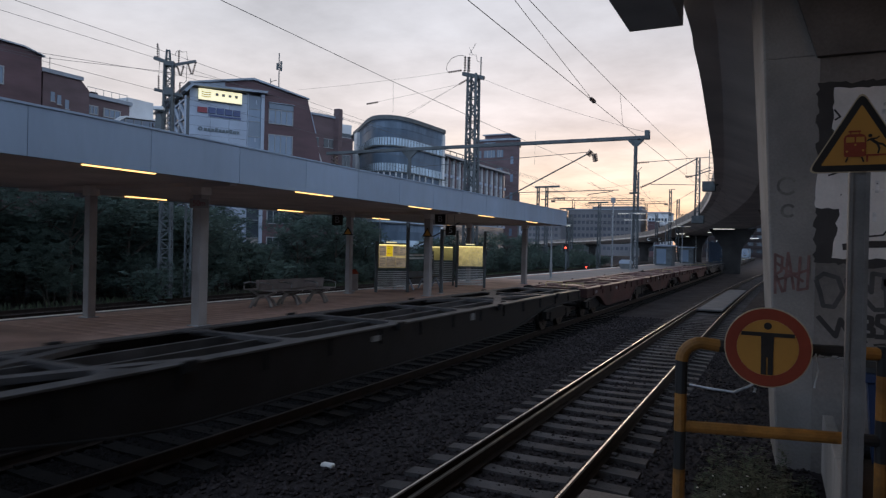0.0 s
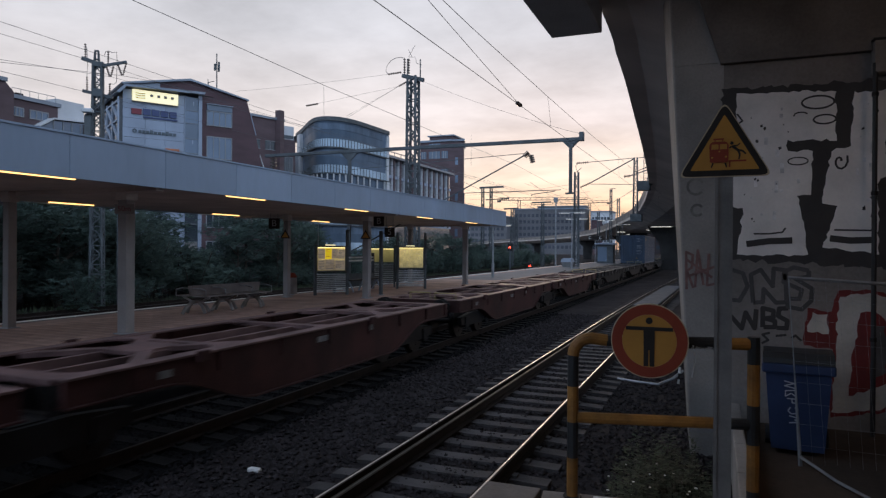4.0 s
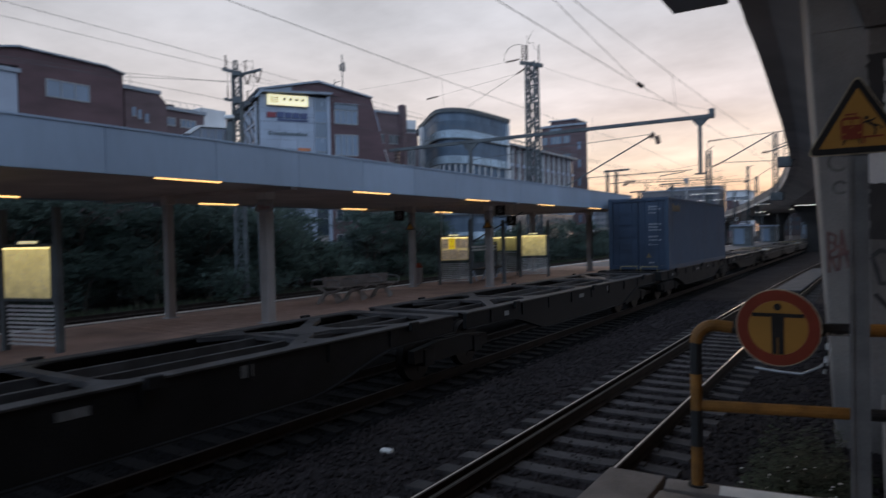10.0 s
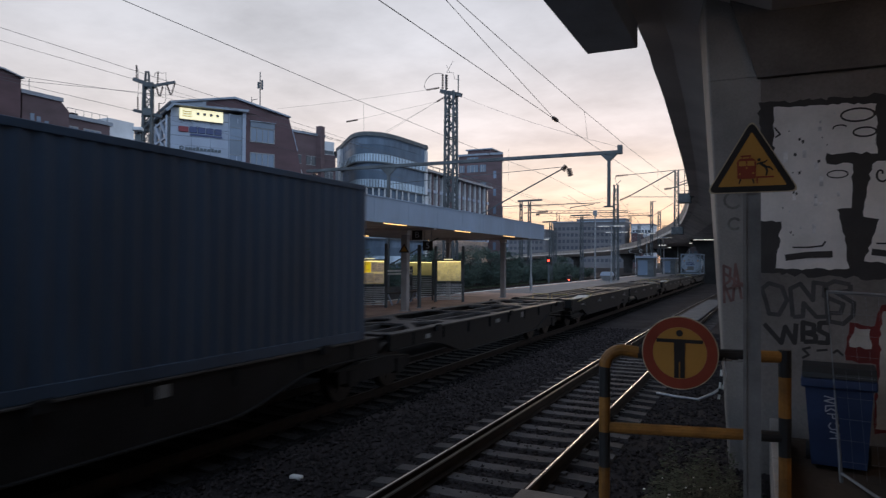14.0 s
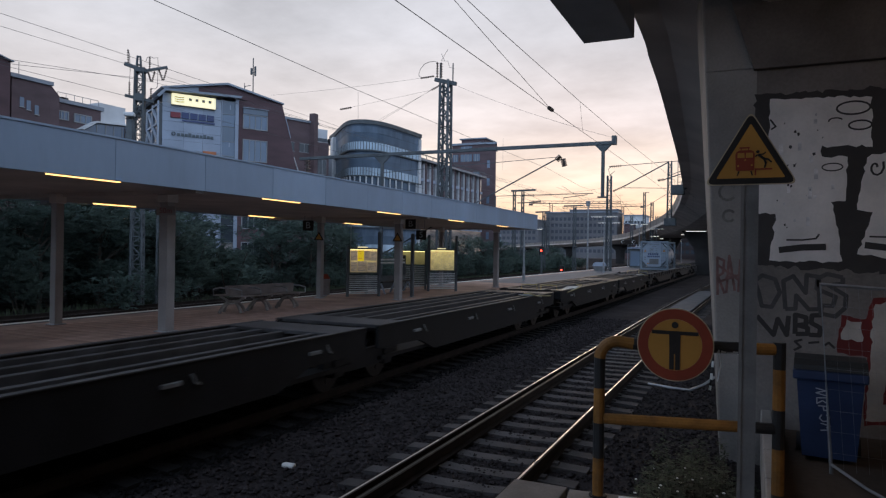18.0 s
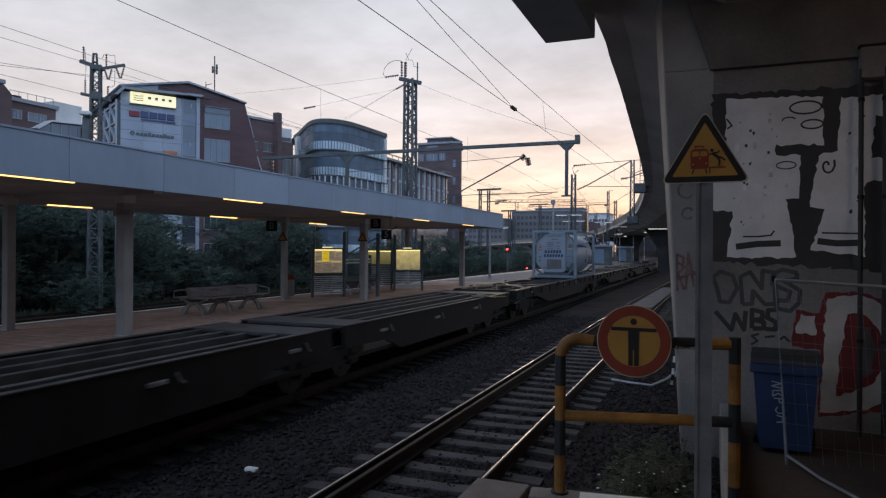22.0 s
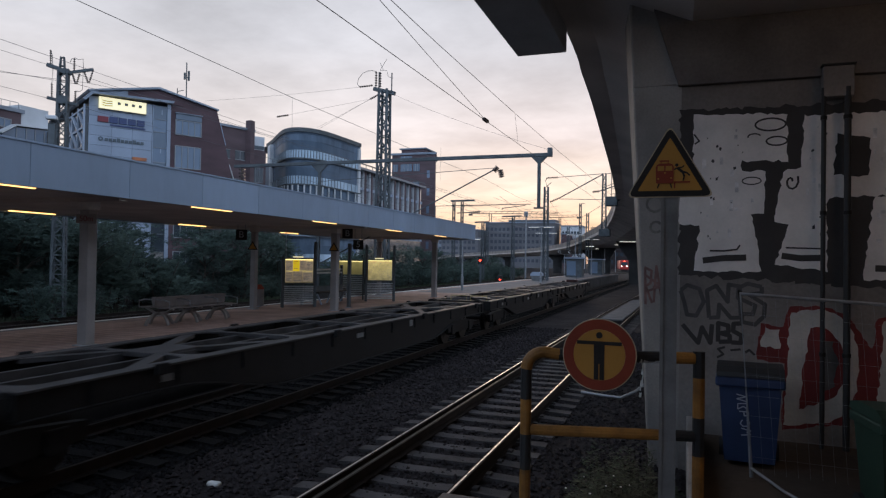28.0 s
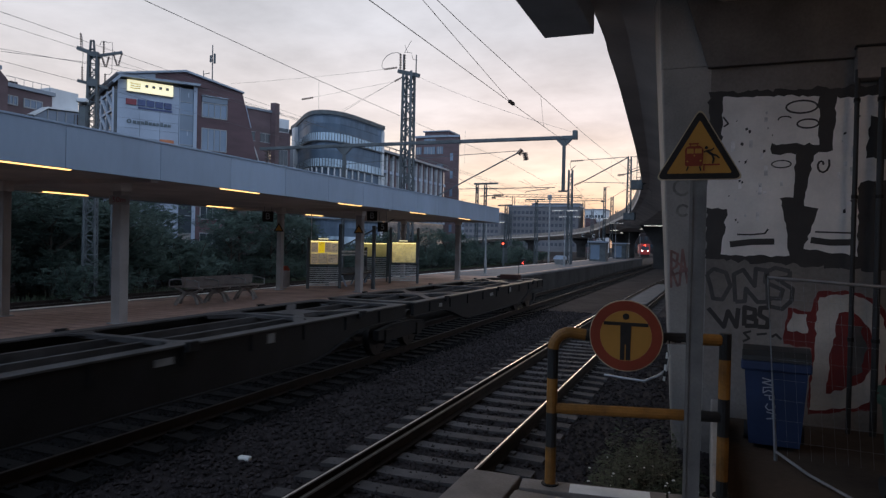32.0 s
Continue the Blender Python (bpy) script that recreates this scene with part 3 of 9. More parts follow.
def build_ground():
    s = Shape()
    xs = [-3000, -400, -120, -60, -30, -16, -9.6, -5.6, -1.4, 0.2, 6, 20, 60, 400, 3000]
    ys = [-3000, -300, -60, -10, 0, 5, 10, 20, 40, 80, 160, 400, 1000, 3000]
    v = [(x, y, -0.24) for y in ys for x in xs]
    n = len(xs)
    f = [(j * n + i, j * n + i + 1, (j + 1) * n + i + 1, (j + 1) * n + i) for j in range(len(ys) - 1) for i in range(n - 1)]
    s.add(v, f)
    g = part("ground", s, BALLAST)
    tagged(g, "dark oily track ballast and bare ground reaching the horizon", "ground", kind="structure")
    # raised earth to the right of the line, past the platform's end
    s = Shape()
    s.box(0.24, 12.0, 4.87, 40.0, -0.4, 0.30)
    e = part("verge", s, EARTH)
    tagged(e, "bare dark earth verge under the viaduct", "ground", kind="structure")
    # strip of ballast with the shade beneath the wagons in its colour
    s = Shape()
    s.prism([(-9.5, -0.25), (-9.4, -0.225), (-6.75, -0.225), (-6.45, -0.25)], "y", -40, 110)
    tagged(part("track_bed", s, SHADEBED), "ballast bed darkened for the shade under the freight train", "ground", kind="structure")
    # loose stones; those under the train are darkened for its shade
    rng = random.Random(5)
    s = Shape()
    tops = ((1, 0, 0), (0, 1, 0), (-1, 0, 0), (0, -1, 0), (0, 0, 1), (0, 0, -1))
    tri = ((0, 1, 4), (1, 2, 4), (2, 3, 4), (3, 0, 4), (1, 0, 5), (2, 1, 5), (3, 2, 5), (0, 3, 5))
    V, F, V2, F2 = [], [], [], []
    count = 34000
    for _ in range(count):
        y = 3.5 + 26.0 * rng.random() ** 1.9
        x = rng.uniform(-9.2, 0.1) if y > 4.9 else rng.uniform(-9.2, -1.7)
        z = -0.24 + rng.uniform(0.0, 0.035)
        r = rng.uniform(0.018, 0.040) * (1 + 0.02 * y)
        a = rng.uniform(0, 6.28)
        ca, sa = math.cos(a), math.sin(a)
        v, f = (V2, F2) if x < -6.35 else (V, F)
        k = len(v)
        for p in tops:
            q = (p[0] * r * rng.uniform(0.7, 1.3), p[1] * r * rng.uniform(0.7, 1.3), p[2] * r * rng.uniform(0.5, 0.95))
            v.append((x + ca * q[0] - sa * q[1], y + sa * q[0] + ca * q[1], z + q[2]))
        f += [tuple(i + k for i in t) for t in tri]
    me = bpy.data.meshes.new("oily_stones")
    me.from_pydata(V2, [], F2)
    me.materials.append(SHADESTONE)
    tagged(new("oily_stones", me), "ballast stones darkened for the shade under the freight train", "ballast", kind="stuff")
    me = bpy.data.meshes.new("ballast_stones")
    me.from_pydata(V, [], F)
    me.materials.append(STONE)
    tagged(new("ballast_stones", me), "loose crushed dark ballast stones between the rails", "ballast", kind="stuff")


build_ground()


def rail_shape(x, y0, y1, curve, step=4.0, inner=0):
    """A rail as a swept foot, web and head; returns the body and the polished running face."""
    prof = [(-0.075, -0.172), (0.075, -0.172), (0.075, -0.160), (0.012, -0.140), (0.010, -0.045), (0.036, -0.035), (0.036, -0.004), (-0.036, -0.004), (-0.036, -0.035), (-0.010, -0.045), (-0.012, -0.140), (-0.075, -0.160)]
    ys = [y0 + (y1 - y0) * k / max(1, int((y1 - y0) / step)) for k in range(int((y1 - y0) / step) + 1)]
    body, top = Shape(), Shape()
    n = len(prof)
    v, f = [], []
    for y in ys:
        dx = curve(y)
        v += [(x + dx + a, y, b) for a, b in prof]
    for i in range(len(ys) - 1):
        for k in range(n):
            f.append((i * n + k, i * n + (k + 1) % n, (i + 1) * n + (k + 1) % n, (i + 1) * n + k))
    body.add(v, f)
    tv, tf = [], []
    for y in ys:
        dx = curve(y)
        tv += [(x + dx - 0.013, y, -0.002), (x + dx - 0.009, y, 0.0), (x + dx + 0.009, y, 0.0), (x + dx + 0.013, y, -0.002)]
    for i in range(len(ys) - 1):
        for k in range(3):
            tf.append((i * 4 + k, i * 4 + k + 1, (i + 1) * 4 + k + 1, (i + 1) * 4 + k))
    top.add(tv, tf)
    return body, top


def sleeper_mesh(m):
    s = Shape()
    out = [(-1.3, -0.235), (1.3, -0.235), (1.3, -0.185), (0.85, -0.165), (0.35, -0.195), (-0.35, -0.195), (-0.85, -0.165), (-1.3, -0.185)]
    s.prism(out, "y", -0.125, 0.125)
    for x in (-0.75, 0.75):
        for d in (-0.12, 0.12):
            s.box(x + d - 0.035, x + d + 0.035, -0.06, 0.06, -0.18, -0.135)
    return s.mesh("sleeper", m)


SLEEPER_MESH = sleeper_mesh(SLEEPER)
SLEEPER_DARK = sleeper_mesh(SLEEPERSHADE)


def build_track(cx, y0, y1, curve, label, guard=False, top=None, sleepers=True, dark=False):
    t = thing("railway_track", (0, 0, 0), label, "railway track", kind="structure")
    for sx in (-0.7525, 0.7525):
        body, face = rail_shape(cx + sx, y0, y1, curve)
        r = part("rail", body, RAILSIDE, t)
        part("running_surface", face, top or RAILTOP, r, "polished steel top of the rail")
    if guard:
        body, face = rail_shape(cx - 0.7525 + 0.17, y0, 62.0, curve)
        r = part("guard_rail", body, RAILSIDE, t, "dull check rail beside the running rail")
        part("running_surface", face, RAILDULL, r)
    if sleepers:
        y, k = y0 + 0.42, 0
        while y < min(y1, y0 + 174):
            o = part("sleeper", SLEEPER_DARK if dark else SLEEPER_MESH, None, t)
            o.location = (cx + curve(y), y, random.uniform(-0.006, 0.006))
            o.rotation_euler = (0, 0, random.uniform(-0.012, 0.012))
            y += 0.6
    return t


flat = lambda y: 0.0
build_track(TRACK_NEAR, -6.0, 150.0, bend, "railway track with polished rails on concrete sleepers", guard=True)
# Dull rails and dark sleepers here stand in for the train's shade.
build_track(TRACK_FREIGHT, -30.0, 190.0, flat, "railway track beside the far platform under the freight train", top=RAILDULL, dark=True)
build_track(-16.0, -30.0, 260.0, flat, "railway track behind the far platform", sleepers=False, top=RAILDULL)
build_track(-24.0, -30.0, 260.0, flat, "railway track along the bushes", sleepers=False, top=RAILDULL)


# ---------------------------------------------------------------- platforms
def build_far_platform():
    t = thing("platform_far", (0, 0, 0), "low island platform paved in reddish blocks with pale edges", "platform", kind="structure")
    s = Shape()
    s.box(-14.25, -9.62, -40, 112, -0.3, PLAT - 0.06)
    part("wall", s, PLATWALL, t, "dark concrete platform wall")
    s = Shape()
    s.box(-13.55, -10.35, -40, 34.0, PLAT - 0.06, PLAT)
    part("paving", s, PAVER, t, "reddish block paving")
    s = Shape()
    s.box(-13.55, -10.35, 34.0, 112, PLAT - 0.06, PLAT - 0.002)
    part("paving", s, PAVEGREY, t, "pale grey slab paving")
    for x0, x1 in ((-14.30, -13.95), (-10.0, -9.57)):
        s = Shape()
        y = -40.0
        while y < 111:
            s.rbox(x0, x1, y + 0.01, y + 1.99, PLAT - 0.10, PLAT + 0.004, 0.012)
            y += 2.0
        part("edge_stones", s, PAVEGREY, t, "pale concrete edge stones")
    for x0, x1 in ((-13.95, -13.55), (-10.35, -10.0)):
        s = Shape()
        s.box(x0, x1, -40, 112, PLAT - 0.06, PLAT - 0.004)
        part("edge_strip", s, PAVER, t)
    s = Shape()
    s.box(-14.24, -14.04, -40, 112, PLAT + 0.004, PLAT + 0.009)
    part("white_line", s, WHITEPAINT, t, "white safety line")
    # paving blocks of the stretch nearest the camera
    rng = random.Random(3)
    block = Shape().rbox(-0.145, 0.145, -0.145, 0.145, -0.03, 0.0, 0.008).mesh("paving_block", PAVER)
    k = 0
    y = 8.0
    while y < 17.0 and k < 290:
        x = -10.50
        while x > -13.4 and k < 290:
            o = part("paving_block", block, None, t)
            o.location = (x, y, PLAT + 0.004 + rng.uniform(0, 0.003))
            x -= 0.30
            k += 1
        y += 0.30


def build_near_platform():
    t = thing("platform_near", (0, 0, 0), "end of a concrete slab platform with worn edge stones", "platform", kind="structure")
    s = Shape()
    s.box(-1.54, 7.0, -9.0, 4.80, -0.3, PLAT - 0.07)
    part("wall", s, CONCDARK, t)
    edge = Shape().rbox(-0.20, 0.20, -0.49, 0.49, -0.09, 0.0, 0.012).mesh("edge_stone", SLAB)
    y = 4.36
    while y > -8:
        o = part("edge_stone", edge, None, t)
        o.location, o.rotation_euler = (-1.40, y, PLAT + 0.004), (0, 0, random.uniform(-0.004, 0.004))
        y -= 1.0
    slab = Shape().rbox(-0.245, 0.245, -0.245, 0.245, -0.06, 0.0, 0.007).mesh("slab", SLAB)
    wide = Shape().rbox(-0.495, 0.495, -0.10, 0.10, -0.07, 0.0, 0.008).mesh("end_stone", SLAB)
    for j in range(10):
        for i in range(14):
            o = part("slab", slab, None, t)
            o.location = (-0.93 + 0.5 * i, 4.34 - 0.5 * j, PLAT + random.uniform(-0.004, 0.003))
    for i in range(7):
        o = part("end_stone", wide, None, t)
        o.location = (-0.68 + 1.0 * i, 4.72 + 0.135 * (i + 0.5), PLAT + 0.002)
        o.rotation_euler = (0, 0, radians(7.7))
    for i in range(4):
        o = part("slab", slab, None, t)
        o.location, o.rotation_euler = (0.62 + 0.5 * i, 4.72 - 0.1 + 0.068 * i, PLAT - 0.004), (0, 0, radians(7.7))
    s = Shape()
    s.rbox(-0.27, 0.27, -0.085, 0.085, PLAT + 0.003, PLAT + 0.008, 0.002, pose(-0.56, 4.78, 0, 0, 0, 7.7))
    part("white_mark", s, WHITEPAINT, t, "worn white paint patch")
    s = Shape()
    s.prism([(-1.54, 4.795), (6.6, 4.795), (6.6, 5.75), (-1.54, 4.80)], "z", -0.3, PLAT - 0.072)
    part("end_wall", s, CONCDARK, t)
    # low kerb that runs on from the platform's corner
    k = thing("kerb", (0, 0, 0), "narrow pale concrete kerb beside the weeds", "kerb", kind="structure")
    s = Shape()
    y = 4.9
    while y < 9.0:
        s.rbox(0.12, 0.24, y + 0.005, y + 0.995, -0.1, 0.62, 0.012)
        y += 1.0
    part("kerb_stones", s, CONC, k)


build_far_platform()
build_near_platform()


# ---------------------------------------------------------------- viaduct
EDGE = [(-1.75, -12), (-1.78, -8), (-1.85, 0), (-1.96, 12.1), (-2.08, 15.1), (-2.21, 17.9), (-2.50, 22.8), (-2.90, 29.4), (-3.50, 38.2), (-4.20, 47.0), (-6.1, 64.0), (-9.2, 86.0), (-13.6, 106), (-25.0, 150), (-44, 200), (-75, 252), (-120, 300), (-190, 345), (-300, 390)]
SOFFIT_Z = 6.85


def smooth_line(pts, n=6):
    out = []
    for i in range(len(pts) - 1):
        p = [Vector(pts[max(0, min(len(pts) - 1, i + k))]) for k in (-1, 0, 1, 2)]
        for j in range(n):
            t = j / n
            out.append(0.5 * ((2 * p[1]) + (p[2] - p[0]) * t + (2 * p[0] - 5 * p[1] + 4 * p[2] - p[3]) * t * t + (3 * p[1] - p[0] - 3 * p[2] + p[3]) * t ** 3))
    out.append(Vector(pts[-1]))
    return out


def build_viaduct():
    t = thing("viaduct", (0, 0, 0), "curved concrete road viaduct carried over and beside the tracks", "viaduct", kind="structure")
    line = smooth_line([(x, y) for x, y in EDGE])
    left, right = [], []
    for i, p in enumerate(line):
        d = (line[min(i + 1, len(line) - 1)] - line[max(i - 1, 0)]).normalized()
        left.append(p)
        right.append(p + Vector((d.y, -d.x)) * 9.5)

    def fall(y):
        """How far the ramp has dropped at y."""
        pts = ((80, 0.0), (150, 1.1), (200, 1.35), (245, 1.75), (270, 2.35), (300, 4.0), (345, 6.0), (400, 6.5))
        if y <= 80:
            return 0.0
        for (a, p), (b, q) in zip(pts, pts[1:]):
            if y <= b:
                return p + (q - p) * (y - a) / (b - a)
        return 6.5

    def band(a0, a1, z0, z1, m, name, label=""):
        """A ribbon between two lines of points across the deck (0 left edge, 1 right edge)."""
        v, f = [], []
        for l, r in zip(left, right):
            p, q = l + (r - l) * a0, l + (r - l) * a1
            d = fall(l.y)
            v += [(p.x, p.y, z0 - d), (q.x, q.y, z0 - d), (q.x, q.y, z1 - d), (p.x, p.y, z1 - d)]
        for i in range(len(left) - 1):
            for k in range(4):
                f.append((4 * i + k, 4 * i + (k + 1) % 4, 4 * i + 4 + (k + 1) % 4, 4 * i + 4 + k))
        part(name, Shape().add(v, f), m, t, label)

    def slab(name, outline, m, label=""):
        """A closed cross-section, (share of the width, height) pairs, drawn along the whole curve."""
        n = len(outline)
        v, f = [], []
        for l, r in zip(left, right):
            for a, z in outline:
                p = l + (r - l) * a
                v.append((p.x, p.y, z - fall(l.y)))
        for i in range(len(left) - 1):
            for k in range(n):
                f.append((n * i + k, n * i + (k + 1) % n, n * i + n + (k + 1) % n, n * i + n + k))
        part(name, Shape().add(v, f), m, t, label)

    slab("deck", [(0.0, SOFFIT_Z), (0.05, SOFFIT_Z - 0.04), (0.22, SOFFIT_Z - 0.74), (0.78, SOFFIT_Z - 0.74), (0.95, SOFFIT_Z - 0.04), (1.0, SOFFIT_Z), (1.0, SOFFIT_Z + 0.35), (0.0, SOFFIT_Z + 0.35)], SOFFIT, "concrete deck with sloping cantilevered edges")
    band(0.0005, 0.02, SOFFIT_Z + 0.003, SOFFIT_Z + 1.25, CONC, "parapet", "pale concrete parapet")
    band(0.985, 1.012, SOFFIT_Z + 0.003, SOFFIT_Z + 1.25, CONC, "parapet")
    # widened edge beam over the platform
    s = Shape()
    s.rbox(-2.82, -1.93, -12, 12.1, 6.42, 7.9, 0.02)
    part("edge_beam", s, CONCPALE, t, "blunt end of the edge beam")
    # piers
    for i in (70, 76, 82, 88, 92, 96, 100):
        if i >= len(left):
            continue
        c = left[i] + (right[i] - left[i]) * 0.5
        c.x += 1.1 if i == 70 else 0.0
        s = Shape()
        s.prism([(c.x - 1.1, -0.3), (c.x + 1.1, -0.3), (c.x + 1.2, 3.2), (c.x + 3.0, SOFFIT_Z - 0.7 - fall(left[i].y)), (c.x - 3.0, SOFFIT_Z - 0.7 - fall(left[i].y)), (c.x - 1.2, 3.2)], "y", c.y - 0.6, c.y + 0.6)
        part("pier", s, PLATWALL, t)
    # The last pier is invented, to darken the view beneath the deck.
    for x, y in ((1.0, 44), (-0.2, 60), (-7.2, 110.0), (-12.6, 124.0)):
        s = Shape()
        s.prism([(x - 0.55, -0.3), (x + 0.55, -0.3), (x + 0.65, 3.5), (x + 1.9, SOFFIT_Z - 0.02 - fall(y)), (x - 1.9, SOFFIT_Z - 0.02 - fall(y)), (x - 0.65, 3.5)], "y", y - 0.4, y + 0.4)
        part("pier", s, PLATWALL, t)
    part("pier_foot", Shape().rbox(-7.8, -6.6, 109.5, 110.5, -0.3, 2.4, 0.03), CONC, t, "pale lower part of a pier")
    return t


build_viaduct()


def build_edge_cabinet():
    t = thing("edge_cabinet", (-4.30, 45.0, 6.71), "grey steel cabinet with a ladder on the viaduct edge", "cabinet")
    part("body", Shape().rbox(-0.38, 0.38, -0.35, 0.35, -0.30, 0.30, 0.02), MAST, t)
    for x in (-0.02, 0.32):
        part("ladder_rail", Shape().beam((x, 0, 0.31), (x, 0, 2.3), 0.04), MAST, t)
    for k in range(6):
        part("rung", Shape().beam((-0.02, 0, 0.5 + 0.32 * k), (0.32, 0, 0.5 + 0.32 * k), 0.03), MAST, t)
    part("bracket", Shape().beam((0.3, 0, 0.0), (1.3, 0, 0.6), 0.10), MAST, t)


build_edge_cabinet()


def build_abutment():
    t = thing("wall_abutment", (0, 0, 0), "concrete abutment wall covered in graffiti with a pale leaning end", "wall", kind="structure")
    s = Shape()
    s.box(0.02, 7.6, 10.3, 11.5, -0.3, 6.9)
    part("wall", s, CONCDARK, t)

    def end_block(name, z0, z1, label):
        """The wall's leaning end: its outer face splays out towards the back."""
        v = []
        for z in (z0, z1):
            f, r = -0.389 - 0.050 * z, -0.470 - 0.062 * z
            v += [(f + 0.02, 10.301, z), (0.018, 10.301, z), (0.018, 11.5, z), (r, 11.5, z), (f - 0.005, 10.325, z)]
        part(name, Shape().add(v, [(4, 3, 2, 1, 0), (5, 6, 7, 8, 9)] + [(k, (k + 1) % 5, 5 + (k + 1) % 5, 5 + k) for k in range(5)]), CONC, t, label)

    end_block("wall_end", -0.3, 5.245, "pale leaning concrete wall end with rust streaks")
    end_block("wall_end", 5.252, 6.7, "pale concrete block under the deck")
    # Darkened block; its slanted end imitates the shadow fading across the wall.
    s = Shape()
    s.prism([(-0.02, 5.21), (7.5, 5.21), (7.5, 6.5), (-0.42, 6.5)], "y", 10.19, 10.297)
    part("cross_head", s, HEADSHADE, t, "concrete cross head darkened for the shade under the deck")
    # Two out-of-view walls, added to keep skylight from the right and behind out.
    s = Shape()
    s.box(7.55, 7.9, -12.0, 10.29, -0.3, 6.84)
    part("side_wall", s, CONCDARK, t, "unseen plain side wall added to block skylight")
    part("rear_wall", Shape().box(-1.7, 7.54, -12.4, -12.05, -0.3, 6.5), CONCDARK, t, "unseen plain rear wall added to block skylight")
    return t


build_abutment()


# Out-of-view lamp, added to brighten the wall; only a warm tint suggests it.
def build_added_soffit_lamp():
    t = thing("soffit_lamp", (4.7, 3.6, 5.85), "unseen warm strip lamp added under the viaduct", "lamp")
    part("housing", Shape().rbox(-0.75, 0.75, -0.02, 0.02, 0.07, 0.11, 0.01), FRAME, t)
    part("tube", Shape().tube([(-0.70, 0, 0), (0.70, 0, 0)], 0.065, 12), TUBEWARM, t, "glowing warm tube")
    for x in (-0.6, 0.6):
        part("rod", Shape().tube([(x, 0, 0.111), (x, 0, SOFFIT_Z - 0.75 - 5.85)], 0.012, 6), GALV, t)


build_added_soffit_lamp()


def build_deck_lamp():
    t = thing("deck_lamp", (0, 0, 0), "cool strip lamp under the far viaduct", "lamp", "lamps under the viaduct")
    part("housing", Shape().rbox(-0.68, 0.68, -0.12, 0.12, 0.0, 0.08, 0.02), FRAME, t)
    part("tube", Shape().rbox(-0.65, 0.65, -0.08, 0.08, -0.06, -0.004, 0.015), COOLTUBE, t)
    part("rod", Shape().tube([(0, 0, 0.08), (0, 0, 1.2)], 0.02, 6), GALV, t)
    return t


deck_lamp = build_deck_lamp()
for k, (x, y) in enumerate(((-13.9, 110.0), (-14.4, 127.0), (-14.1, 149.0), (-13.0, 176.0))):
    m = pose(x, y, 5.37)
    if k == 0:
        deck_lamp.matrix_world = m
    else:
        copy_thing(deck_lamp, m)


# ---------------------------------------------------------------- far platform: canopy and furniture
def build_canopy():
    t = thing("platform_canopy", (0, 0, 0), "long flat platform canopy with a pale panelled fascia", "canopy", kind="structure")
    y0, y1 = -12.0, 31.4
    xn, xf, zb, zt = -9.42, -15.9, 3.70, 4.38
    s = Shape()
    s.box(xf + 0.05, xn - 0.05, y0, y1 - 0.04, zb + 0.03, zb + 0.12)
    part("underside", s, CANOPYDARK, t, "brownish flat underside")
    s = Shape()
    s.box(xf + 0.055, xn - 0.055, y0, y1 - 0.055, zt - 0.10, zt - 0.02)
    part("roof", s, ROOFMETAL, t)
    n = 22
    w = (y1 - y0) / n
    for k in range(n):
        s = Shape()
        s.rbox(xn - 0.05, xn, y0 + k * w + 0.004, y0 + (k + 1) * w - 0.004, zb, zt, 0.004)
        part("fascia_panel", s, FASCIA, t)
        s = Shape()
        s.rbox(xf, xf + 0.05, y0 + k * w + 0.004, y0 + (k + 1) * w - 0.004, zb, zt, 0.004)
        part("fascia_panel", s, FASCIA, t)
    s = Shape()
    s.rbox(xf + 0.06, xn - 0.06, y1 - 0.05, y1, zb, zt, 0.004)
    part("end_panel", s, FASCIA, t)
    s = Shape()
    s.box(xn - 0.06, xn + 0.015, y0, y1 + 0.01, zt + 0.003, zt + 0.035)
    part("drip_edge", s, FASCIA, t, "thin painted drip edge")
    s = Shape()
    for y in (-0.5, 9.62, 19.5, 29.3):
        s.box(xf + 0.06, xn - 0.06, y - 0.09, y + 0.09, zb - 0.05, zb + 0.027)
    part("cross_ribs", s, CANOPYDARK, t)
    return t


build_canopy()


def build_lamp():
    t = thing("canopy_lamp", (0, 0, 0), "long strip lamp glowing warm under the canopy", "lamp", "canopy lamps")
    s = Shape()
    s.rbox(-0.06, 0.06, -0.68, 0.68, -0.008, 0.0, 0.003)
    part("housing", s, FRAME, t)
    s = Shape()
    s.rbox(-0.04, 0.04, -0.64, 0.64, -0.036, -0.009, 0.010)
    part("tube", s, TUBE, t, "glowing warm tube")
    return t


lamp = build_lamp()
LAMPS = [(-9.64, 7.35 + 4.92 * k) for k in range(-3, 5)] + [(-15.45, 6.75 + 5.9 * k) for k in range(-3, 5)]
for k, (x, y) in enumerate(LAMPS):
    m = pose(x, y, 3.735)
    if k == 0:
        lamp.matrix_world = m
    else:
        copy_thing(lamp, m)


def build_column(x, y, w, d, label, z1=3.73):
    t = thing("canopy_column", (x, y, PLAT), label, "column", "columns of the canopy")
    s = Shape()
    s.rbox(-w / 2, w / 2, -d / 2, d / 2, 0, z1 - PLAT, 0.02)
    part("shaft", s, STEELCOL, t)
    s = Shape()
    s.rbox(-w / 2 - 0.05, w / 2 + 0.05, -d / 2 - 0.05, d / 2 + 0.05, 0, 0.025, 0.006)
    part("base_plate", s, GALV, t)
    s = Shape()
    s.rbox(-w / 2 - 0.03, w / 2 + 0.03, -d / 2 - 0.03, d / 2 + 0.03, z1 - PLAT - 0.22, z1 - PLAT - 0.003, 0.02)
    part("collar", s, CANOPYDARK, t, "dark collar at the head")
    return t


